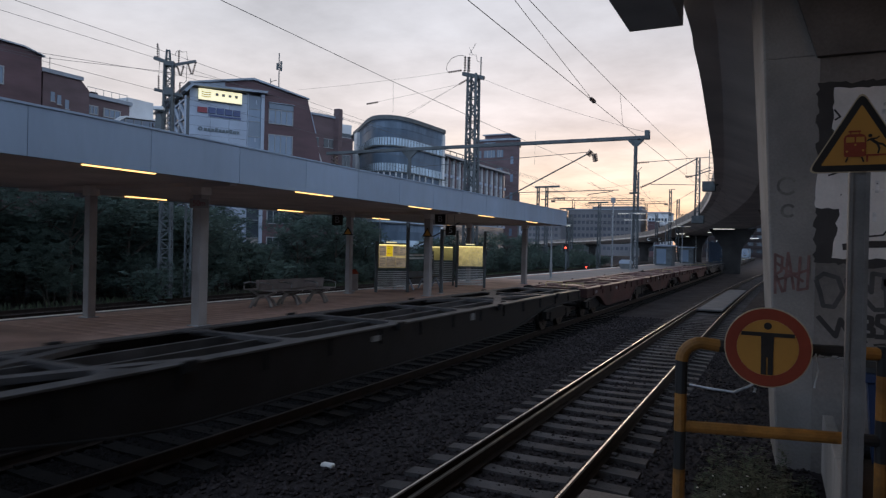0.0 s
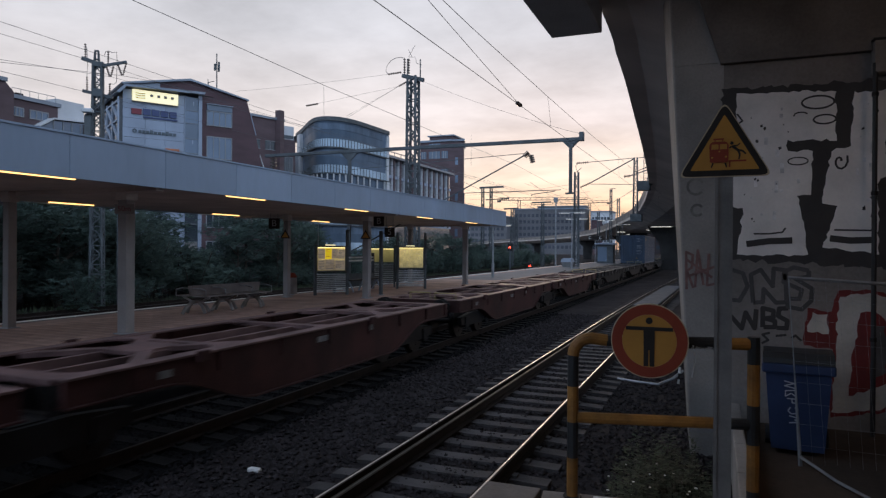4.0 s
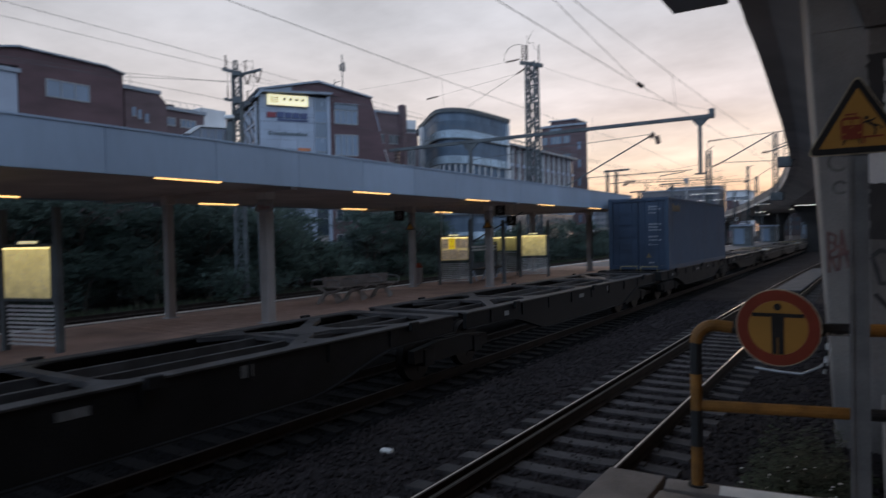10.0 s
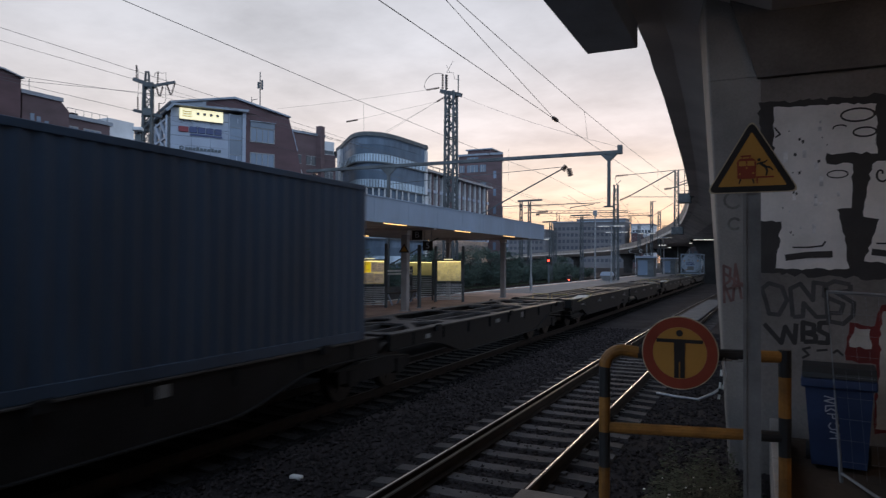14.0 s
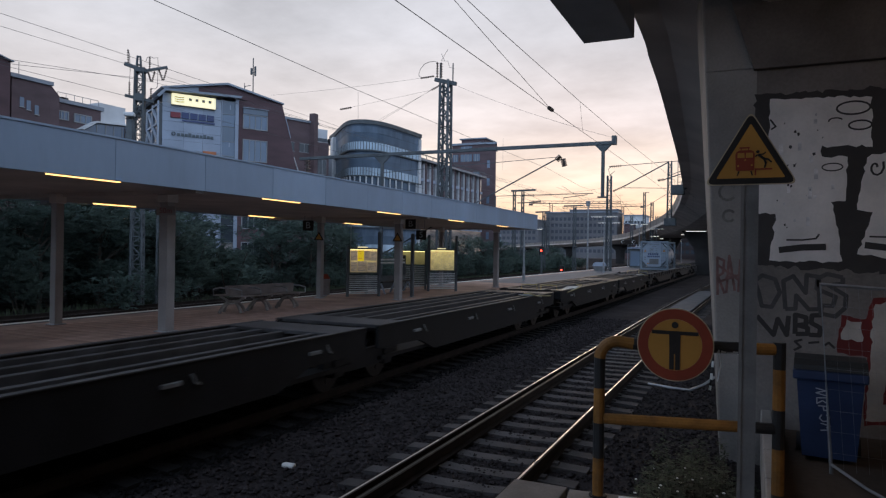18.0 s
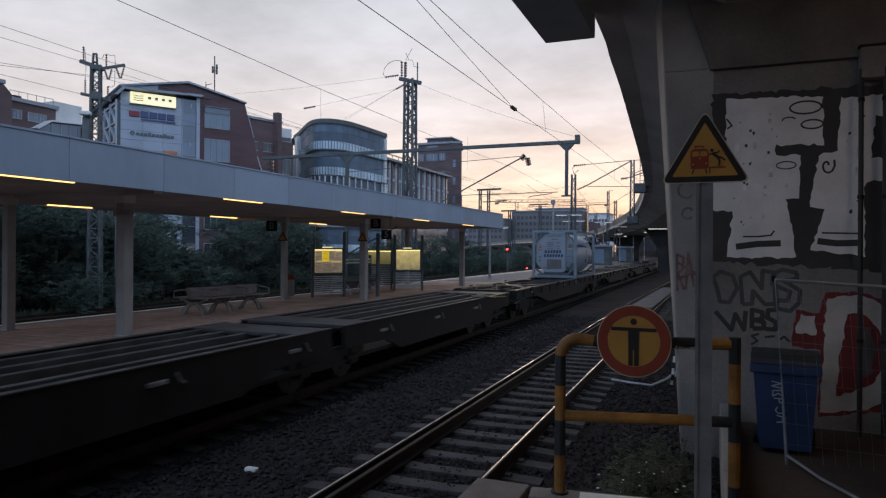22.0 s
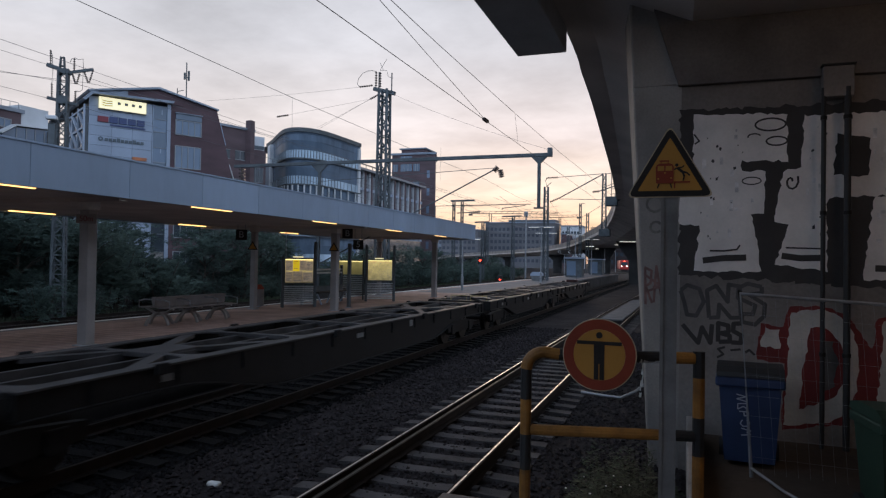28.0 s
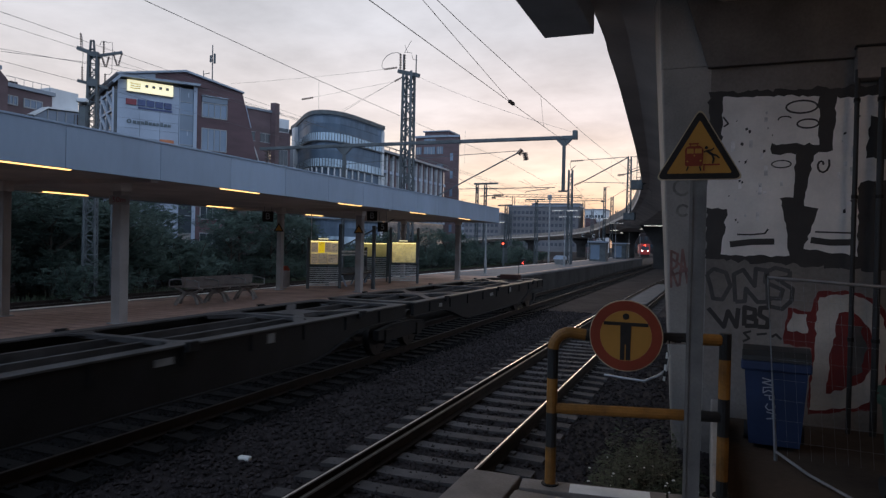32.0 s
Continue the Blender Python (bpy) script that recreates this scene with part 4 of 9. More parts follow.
for x, y in ((-10.5, 9.82), (-10.75, 19.85), (-10.85, 29.6), (-10.4, -0.5)):
    build_column(x, y, 0.22, 0.22, "grey square steel column carrying the platform canopy")
plate = thing("column_plate", (-10.43, 9.705, 3.34), "small distance plate reading 50m on a canopy column", "plate", turn=radians(20))
part("plate", Shape().rbox(-0.19, 0.19, -0.006, 0.006, -0.09, 0.09, 0.003), STEELCOL, plate)
lettering("50m", 0.15, LOGORED, plate, pose(0, -0.0075, 0, 90, 0, 0))
for x, y in ((-13.3, 9.50), (-13.3, 19.0), (-13.3, -0.5), (-13.4, 29.0)):
    build_column(x, y, 0.18, 0.18, "slim grey steel column at the back of the canopy")


fl = thing("column_floodlight", (-13.48, 9.44, 3.44), "small pale floodlight bracketed to a canopy column", "lamp")
part("head", Shape().rbox(-0.22, 0.0, -0.06, 0.06, 0.04, 0.13, 0.02), PANEL, fl)
part("bracket", Shape().beam((-0.05, 0, 0.04), (0.10, 0.02, 0.0), 0.03), GALV, fl)


def build_bench():
    t = thing("platform_bench", (-12.0, 14.6, PLAT), "double-sided metal mesh bench on arched legs", "bench", turn=radians(-4))
    for sx in (-1, 1):
        s = Shape()
        s.rbox(min(sx * 0.06, sx * 0.50), max(sx * 0.06, sx * 0.50), -1.36, 1.08, 0.43, 0.46, 0.012)
        part("seat", s, BENCHW, t)
    s = Shape()
    s.prism([(-0.03, 0.46), (0.03, 0.46), (0.08, 0.70), (-0.08, 0.70)], "y", -1.36, 1.08)
    part("backrest", s, BENCHW, t)
    for y in (-1.17, -0.21, 0.88):
        s = Shape()
        s.tube([(-0.02, y - 0.42, 0.02), (0.0, y - 0.34, 0.16), (0.0, y - 0.15, 0.29), (0.0, y + 0.15, 0.29), (0.0, y + 0.34, 0.16), (0.02, y + 0.42, 0.02)], 0.045, 8)
        s.tube([(-0.30, y, 0.02), (-0.22, y, 0.18), (-0.10, y, 0.29), (0.10, y, 0.29), (0.22, y, 0.18), (0.30, y, 0.02)], 0.04, 8)
        s.tube([(-0.45, y, 0.42), (-0.15, y, 0.30), (0.15, y, 0.30), (0.45, y, 0.42)], 0.03, 8)
        part("leg", s, BENCHLEG, t, "grey arched leg")
    for y in (-1.34, -0.68, 0.30, 1.06):
        s = Shape()
        s.tube([(-0.50, y, 0.46), (-0.50, y, 0.60), (-0.30, y, 0.64), (-0.05, y, 0.64)], 0.018, 6)
        s.tube([(0.50, y, 0.46), (0.50, y, 0.60), (0.30, y, 0.64), (0.05, y, 0.64)], 0.018, 6)
        part("armrest", s, GALV, t)


build_bench()


def build_board(x, y, turn, label, papers):
    t = thing("information_board", (x, y, PLAT), label, "notice board", "lit boards", turn=turn)
    for sx, h in ((-0.555, 1.78 if papers else 2.30), (0.60, 2.30)):
        part("post", Shape().rbox(sx - 0.045, sx + 0.045, -0.06, 0.06, 0, h, 0.01), MAST, t)
    part("case", Shape().rbox(-0.51, 0.555, -0.05, 0.06, 0.81, 1.73, 0.01), MAST, t)
    part("poster", Shape().box(-0.485, 0.50, -0.056, -0.052, 0.865, 1.675), ADLIT, t, "lit poster with a glow fading downward from its head")
    part("tube_light", Shape().box(-0.485, 0.50, -0.062, -0.058, 1.652, 1.675), ADTUBE, t)
    part("header", Shape().box(-0.20, 0.16, -0.02, 0.02, 1.735, 1.775), SIGNLIT, t)
    if papers:
        part("conduit", Shape().tube([(-0.45, 0.02, 1.73), (-0.45, 0.02, 2.45), (-0.46, 0.02, 2.58), (-0.51, 0.02, 2.68), (-0.53, 0.02, 2.765)], 0.013, 6), SLATPALE, t, "thin pale cable conduit")
        rng = random.Random(5)
        for a, b, c, d, m in ((-0.475, -0.23, 1.28, 1.62, PAPER), (-0.215, 0.01, 1.26, 1.645, PAPERYEL), (0.025, 0.25, 1.29, 1.63, PAPER), (0.255, 0.49, 1.275, 1.60, PAPER), (-0.475, -0.23, 0.885, 1.235, PAPER), (-0.215, 0.12, 0.88, 1.25, PAPER), (0.135, 0.49, 0.89, 1.22, PAPER)):
            tilt = Matrix.Translation(((a + b) / 2, 0, (c + d) / 2)) @ Matrix.Rotation(rng.uniform(-0.02, 0.02), 4, "Y") @ Matrix.Translation((-(a + b) / 2, 0, -(c + d) / 2))
            part("notice", Shape().box(a, b, -0.068, -0.064, c, d, tilt), m, t)
            z = d - 0.05
            while z > c + 0.03:
                w = rng.uniform(0.45, 1.0) * (b - a - 0.05)
                if rng.random() < 0.8:
                    part("notice_line", Shape().box(a + 0.025, a + 0.025 + w, -0.0705, -0.0685, z - 0.006, z + 0.006, tilt), TANKFRAME, t)
                z -= rng.uniform(0.035, 0.06)
    else:
        rng = random.Random(2)
        for k in range(34):
            a, z, r = rng.uniform(-0.42, 0.40), rng.uniform(0.93, 1.58), rng.uniform(0, 3.14)
            w = rng.uniform(0.02, 0.10)
            p, q = Vector((a - w * math.cos(r), z - w * math.sin(r))), Vector((a + w * math.cos(r), z + w * math.sin(r)))
            p, q = [(min(0.48, max(-0.47, e.x)), min(1.63, max(0.88, e.y))) for e in (p, q)]
            o = 0.0590 + 0.0001 * k
            part("map_line", Shape().strip(p, q, 0.008, -o - 0.0003, -o), PAPER, t)
    for k in range(10):
        part("slat", Shape().rbox(-0.505, 0.55, -0.015, 0.015, 0.10 + 0.068 * k, 0.135 + 0.068 * k, 0.004), SLATPALE, t)
    return t


BOARD_TURN = radians(35)
build_board(-12.57, 20.565, radians(48), "glass notice board with lit timetables and a yellow sheet", True)
build_board(-11.375, 5.59, radians(14), "glass notice board with a plain lit poster", False)
build_board(-11.61, 25.19, BOARD_TURN, "glass notice board with a lit yellow route map", False)


def build_shelter():
    t = thing("waiting_shelter", (-12.2, 23.2, PLAT), "dark framed glass waiting shelter with slatted back", "shelter")
    for x, y in ((-0.9, -1.5), (-0.9, 1.5)):
        part("post", Shape().rbox(x - 0.05, x + 0.05, y - 0.05, y + 0.05, 0, 1.46, 0.01), MAST, t)
    for z in (1.13, 1.25):
        part("back_rail", Shape().rbox(-0.86, -0.83, -1.44, 1.44, z, z + 0.07, 0.006), SLATPALE, t, "pale horizontal rail")
    part("back_panel", Shape().rbox(-0.855, -0.835, -1.44, 1.44, 0.16, 0.66, 0.004), MAST, t, "dark lower panel")
    mp = pose(-1.22, 2.3, 0, 0, 0, 30)
    part("map_panel", Shape().box(-0.22, 0.78, -0.02, 0.02, 1.06, 1.63, mp), ADDIM, t, "dim yellow lit panel")
    part("panel_light", Shape().box(-0.22, 0.78, -0.03, -0.022, 1.605, 1.63, mp), ADTUBE, t)
    for x in (-0.26, 0.82):
        part("panel_post", Shape().rbox(x - 0.035, x + 0.035, -0.05, 0.04, 0, 1.72, 0.01, mp), MAST, t)
    for k in range(11):
        part("slat", Shape().rbox(-0.22, 0.78, -0.015, 0.015, 0.15 + 0.08 * k, 0.19 + 0.08 * k, 0.004, mp), SLATPALE, t)
    part("bench", Shape().rbox(-0.75, -0.30, -1.3, 1.3, 0.42, 0.47, 0.01), BLACK, t, "dark seat plank")
    for y in (-1.1, 0.0, 1.1):
        s = Shape()
        s.tube([(-0.72, y, 0.0), (-0.62, y, 0.22), (-0.52, y, 0.42)], 0.035, 8)
        s.tube([(-0.32, y, 0.0), (-0.42, y, 0.22), (-0.52, y, 0.42)], 0.035, 8)
        part("bench_leg", s, PANEL, t, "pale splayed leg")
    return t


build_shelter()
sp = thing("platform_post", (-10.99, 21.34, PLAT), "slim dark steel post beside the waiting shelter", "post")
part("shaft", Shape().rbox(-0.055, 0.055, -0.055, 0.055, 0, 2.26, 0.01), MAST, sp)
part("foot", Shape().rbox(-0.10, 0.10, -0.10, 0.10, 0, 0.02, 0.004), GALV, sp)


def build_litter_bin(x, y, label):
    t = thing("litter_bin", (x, y, PLAT), label, "litter bin")
    s = Shape()
    s.tube([(0, 0, 0.05), (0, 0, 0.62)], 0.20, 14)
    part("body", s, BENCHW, t)
    s = Shape()
    s.tube([(0, 0, 0.62), (0, 0, 0.70), (0, 0, 0.78)], 0.215, 14, 0.12)
    part("lid", s, SIGNRED, t, "dull orange lid")
    s = Shape()
    s.tube([(0, 0, 0), (0, 0, 0.06)], 0.10, 10)
    part("foot", s, GALV, t)


build_litter_bin(-13.75, 19.9, "round litter bin with a dull orange lid")


def build_letter_sign(x, y, z, body, label):
    t = thing("platform_sign", (x, y, z), label, "sign")
    s = Shape()
    s.rbox(-0.18, 0.18, -0.03, 0.03, -0.17, 0.17, 0.01)
    part("panel", s, SIGNBLK, t)
    for sx in (-0.12, 0.12):
        s = Shape()
        s.box(sx - 0.01, sx + 0.01, -0.01, 0.01, 0.165, max(0.175, 3.725 - z))
        part("hanger", s, GALV, t)
    lettering(body, 0.30, SIGNGREY, t, pose(0, -0.033, 0, 90, 0, 0))
    t.rotation_euler = (0, 0, radians(20))


build_letter_sign(-13.38, 18.4, 3.40, "B", "black hanging sign with a white letter B")
build_letter_sign(-10.86, 20.9, 3.55, "B", "black hanging sign with a white letter B")
build_letter_sign(-10.70, 21.42, 3.18, "5", "black hanging sign with a white number 5")


def build_warning(x, y, z):
    t = thing("small_warning_sign", (x, y, z), "small brown triangular warning sign on a canopy column", "sign")
    s = Shape()
    s.prism([(-0.17, -0.13), (0.17, -0.13), (0.0, 0.17)], "y", -0.01, 0.01)
    part("plate", s, SIGNBLK, t)
    s = Shape()
    s.prism([(-0.11, -0.095), (0.11, -0.095), (0.0, 0.10)], "y", -0.016, -0.0115)
    part("face", s, SIGNYEL, t)
    t.rotation_euler = (0, 0, radians(22))


build_warning(-13.26, 18.84, 3.05)
build_warning(-10.70, 19.66, 3.05)


def build_platform_lamp(x, y, h, label):
    t = thing("platform_lamp_post", (x, y, PLAT), label, "lamp post", "lamp posts along the platform")
    s = Shape()
    s.tube([(0, 0, 0), (0, 0, 0.8)], 0.085, 10)
    part("base", s, GALV, t)
    s = Shape()
    s.tube([(0, 0, 0.8), (0, 0, h)], 0.055, 10, 0.04)
    part("pole", s, GALV, t)
    for sx in (-1, 1):
        s = Shape()
        s.rbox(min(0, sx * 1.1), max(0, sx * 1.1), -0.10, 0.10, h - 0.02, h + 0.06, 0.02)
        lh = part("lamp_head", s, GALV, t)
        s = Shape()
        s.box(min(sx * 0.2, sx * 1.05), max(sx * 0.2, sx * 1.05), -0.07, 0.07, h - 0.035, h - 0.022)
        part("diffuser", s, COOLTUBE, lh)


for x, y, h in ((-12.0, 37.4, 3.0), (-11.05, 55.8, 4.66), (-12.6, 66.0, 4.6), (-12.4, 84.0, 5.2), (-12.4, 100.0, 5.2), (-12.4, 118.0, 5.2), (-12.4, 138.0, 5.2)):
    build_platform_lamp(x, y, h, "slim grey lamp post with twin flat heads" if h > 4 else "short grey post on the open platform")


def build_hut(x, y, w, d, h, label):
    t = thing("platform_hut", (x, y, PLAT), label, "hut")
    s = Shape()
    s.rbox(-w / 2, w / 2, -d / 2, d / 2, 0, h, 0.02)
    part("body", s, MAST, t)
    s = Shape()
    s.rbox(-w / 2 - 0.22, w / 2 + 0.22, -d / 2 - 0.22, d / 2 + 0.22, h, h + 0.16, 0.02)
    part("roof", s, PANEL, t)
    s = Shape()
    s.box(-w / 2 + 0.15, w / 2 - 0.7, -d / 2 - 0.012, -d / 2 - 0.003, 0.2, h - 0.3)
    part("window", s, GLASSLIGHT, t)


build_hut(-12.1, 82.0, 1.9, 2.2, 2.2, "glazed waiting hut with a flat pale roof")
build_hut(-12.1, 104.0, 1.9, 2.2, 2.2, "second glazed waiting hut with a flat roof")


def build_c_sign(x, y):
    t = thing("platform_sign", (x, y, PLAT + 2.95), "dark raised sign with white letters C", "sign")
    s = Shape()
    s.rbox(-0.85, 0.85, -0.05, 0.05, -0.22, 0.22, 0.02)
    part("panel", s, SIGNBLK, t)
    for sx in (-0.6, 0.6):
        lettering("C", 0.50, WHITEPAINT, t, pose(sx, -0.054, 0, 90, 0, 0))
    s = Shape()
    s.box(-0.03, 0.03, -0.03, 0.03, -2.95, -0.22)
    part("post", s, GALV, t)


build_c_sign(-12.9, 79.0)


def build_grit_bin(x, y):
    t = thing("grit_container", (x, y, PLAT), "rounded pale grey grit container on the platform", "container")
    s = Shape()
    s.prism([(-0.38, 0.0), (0.38, 0.0), (0.52, 0.45), (-0.52, 0.45)], "y", -0.45, 0.45)
    part("body", s, TANKDARK, t)
    s = Shape()
    s.prism([(-0.55, 0.455), (0.55, 0.455), (0.50, 0.66), (0.34, 0.80), (-0.34, 0.80), (-0.50, 0.66)], "y", -0.48, 0.48)
    part("lid", s, PANEL, t, "pale lid")


build_grit_bin(-12.6, 61.8)


# ---------------------------------------------------------------- platform end: barrier, signs, bins, fence
def build_barrier():
    t = thing("barrier", (-0.972, 4.775, PLAT), "tubular barrier with worn black and yellow bands", "barrier", turn=radians(13.5))
    xl, xr, top, mid = 0.0, 1.162, 1.072, 0.545

    def banded(name, a, b, r, bands, first):
        a, b = Vector(a), Vector(b)
        for k in range(len(bands) - 1):
            s = Shape()
            s.tube([a.lerp(b, bands[k]), a.lerp(b, bands[k + 1])], r, 12)
            part(name, s, (YELLOW, BLACK)[(k + first) % 2], t)

    banded("post_band", (xl, 0, 0.0), (xl, 0, 0.97), 0.038, (0, 0.28, 0.53, 0.78, 1.0), 0)
    banded("post_band", (xr, 0, 0.0), (xr, 0, 1.12), 0.040, (0, 0.10, 0.37, 0.60, 0.84, 1.0), 1)
    s = Shape()
    s.tube([(xl, 0, 0.965)] + [(xl + 0.12 - 0.12 * math.cos(a), 0, 0.965 + 0.12 * math.sin(a)) for a in [k * math.pi / 12 for k in range(1, 7)]] + [(xl + 0.225, 0, top)], 0.040, 12)
    part("corner_bend", s, YELLOW, t)
    banded("top_rail_band", (xl + 0.22, 0, top), (xr - 0.03, 0, top), 0.040, (0, 0.83, 1.0), 1)
    banded("middle_rail_band", (xl + 0.03, 0, mid), (xr - 0.03, 0, mid), 0.038, (0, 0.86, 1.0), 0)
    # bare spots where the black paint has flaked off, and a strap end
    rng = random.Random(3)
    for k in range(11):
        x, a = 0.775 + 0.019 * k + rng.uniform(-0.006, 0.006), rng.uniform(0.75, 1.15)
        w, h = rng.uniform(0.006, 0.013), rng.uniform(0.006, 0.016)
        m = Matrix.Translation((x, 0, top)) @ Matrix.Rotation(a, 4, "X")
        part("paint_flake", Shape().prism([(-w, -h), (w * 0.8, -h * 0.6), (w, h * 0.7), (-w * 0.5, h)], "y", -0.0415, -0.036, m), CONCPALE, t)
    part("strap", Shape().tube([(0.773, -0.042, 1.06), (0.785, -0.05, 0.96), (0.765, -0.05, 0.85)], 0.005, 6), CONCPALE, t, "pale loose strap end")
    for x in (xl, xr):
        s = Shape()
        s.tube([(x, 0, 0.0), (x, 0, 0.012)], 0.062, 12)
        part("foot", s, WAGON, t)


build_barrier()


def build_round_sign():
    t = thing("prohibition_sign", (-0.478, 4.79, 2.05), "round yellow no-entry sign with a red rim on the barrier", "sign")
    s = Shape()
    s.disc((0, 0, 0), 0.245, "y", 0.006, 40)
    part("plate", s, SIGNCREAM, t)
    s = Shape()
    s.disc((0, -0.005, 0), 0.238, "y", 0.003, 40, 0.172)
    part("rim", s, SIGNRED, t, "dull red rim")
    s = Shape()
    s.disc((0, -0.005, 0), 0.171, "y", 0.003, 40)
    part("face", s, SIGNYEL, t)
    s = Shape()
    y0, y1 = -0.0105, -0.0075
    s.disc((0, -0.009, 0.132), 0.022, "y", 0.003, 16)
    s.box(-0.148, 0.148, y0, y1, 0.068, 0.092)
    s.prism([(-0.036, 0.068), (0.036, 0.068), (0.034, -0.06), (-0.034, -0.06)], "y", y0, y1)
    s.box(-0.034, -0.004, y0, y1, -0.166, -0.058)
    s.box(0.004, 0.034, y0, y1, -0.166, -0.058)
    part("pictogram", s, SIGNBLK, t, "plain black pictogram")
    s = Shape()
    s.box(-0.08, 0.08, 0.004, 0.02, -0.01, 0.07)
    part("clamp", s, GALV, t)


build_round_sign()


def build_triangle_sign():
    t = thing("warning_sign", (-0.035, 4.56, PLAT), "yellow triangular railway warning sign on a grey pole", "sign")
    s = Shape()
    s.prism([(-0.050, 0.022), (-0.030, 0.022), (-0.030, 0.030), (0.030, 0.030), (0.030, 0.022), (0.050, 0.022), (0.050, 0.095), (-0.050, 0.095)], "z", 0, 2.42)
    part("pole", s, POLE, t, "grey channel pole")

    def tri(r, y0, y1, m, name, cut=0.10):
        """A triangle with blunted corners, r from centre to corner."""
        c = [(r * math.sin(a), r * math.cos(a)) for a in (0, 2 * math.pi / 3, 4 * math.pi / 3)]
        out = []
        for k in range(3):
            p, q, w = Vector(c[k]), Vector(c[(k + 1) % 3]), Vector(c[(k + 2) % 3])
            e0, e1 = p + (w - p) * cut, p + (q - p) * cut
            for j in range(5):
                f = j / 4
                out.append(tuple(e0 * (1 - f) ** 2 + p * 2 * f * (1 - f) + e1 * f * f))
        s = Shape()
        s.prism(out, "y", y0, y1, Matrix.Translation((0, 0, 2.279)))
        return part(name, s, m, t)

    tri(0.305, 0.010, 0.016, SIGNCREAM, "plate")
    tri(0.292, 0.006, 0.0095, SIGNBLK, "border")
    tri(0.222, 0.002, 0.0055, SIGNYEL, "face", 0.03)
    def at(u, v):
        return ((u - 257) * 0.001235, 2.1265 + (392 - v) * 0.001235)

    y0, y1 = -0.0025, 0.0008
    s = Shape()
    s.prism([at(u, v) for u, v in ((191, 318), (189, 240), (194, 228), (206, 221), (258, 221), (270, 227), (276, 240), (275, 318), (268, 322), (198, 322))], "y", y0, y1)
    s.box(at(207, 0)[0], at(254, 0)[0], y0, y1, at(0, 212)[1], at(0, 205)[1])
    for u in (213, 246):
        s.box(at(u, 0)[0], at(u + 4, 0)[0], y0, y1, at(0, 221.0)[1], at(0, 211.5)[1])
    part("train_pictogram", s, SIGNRED, t)
    for u, w in ((198, 231), (236, 269)):
        part("pictogram_window", Shape().prism([at(u, 258), at(u + 1, 234), at(w - 1, 234), at(w, 258)], "y", -0.0055, -0.0027), SIGNYEL, t)
    for u, v, r in ((202, 298, 0.006), (264, 295, 0.006), (234, 269, 0.005)):
        part("pictogram_lamp", Shape().disc((at(u, v)[0], -0.004, at(u, v)[1]), r, "y", 0.0025, 12), SIGNYEL, t)
    s = Shape()
    for p, q in (((206, 324), (198, 346)), ((260, 324), (267, 346))):
        s.strip(at(*p), at(*q), 0.008, y0, y1)
    part("pictogram_rail", s, SIGNBLK, t)
    s = Shape()
    s.box(at(277, 0)[0], at(284, 0)[0], y0, y1, at(0, 346)[1], at(0, 320)[1])
    s.box(at(277, 0)[0], at(355, 0)[0], y0, y1, at(0, 319.9)[1], at(0, 312)[1])
    part("pictogram_step", s, SIGNRED, t)
    s = Shape()
    s.prism([at(u, v) for u, v in ((284, 246), (296, 240), (324, 262), (316, 272))], "y", y0, y1)
    for p, q, w in (((318, 266), (326, 288), 0.011), ((326, 286), (321, 310), 0.009), ((320, 265), (338, 270), 0.011), ((337, 269), (352, 284), 0.009), ((296, 244), (314, 243), 0.008), ((313, 244), (326, 233), 0.007), ((287, 246), (279, 254), 0.008)):
        s.strip(at(*p), at(*q), w, y0 - 0.0004, y1)
    s.disc((at(290, 230)[0], -0.001, at(290, 230)[1]), 0.010, "y", 0.003, 12)
    part("pictogram_strokes", s, SIGNBLK, t)


build_triangle_sign()


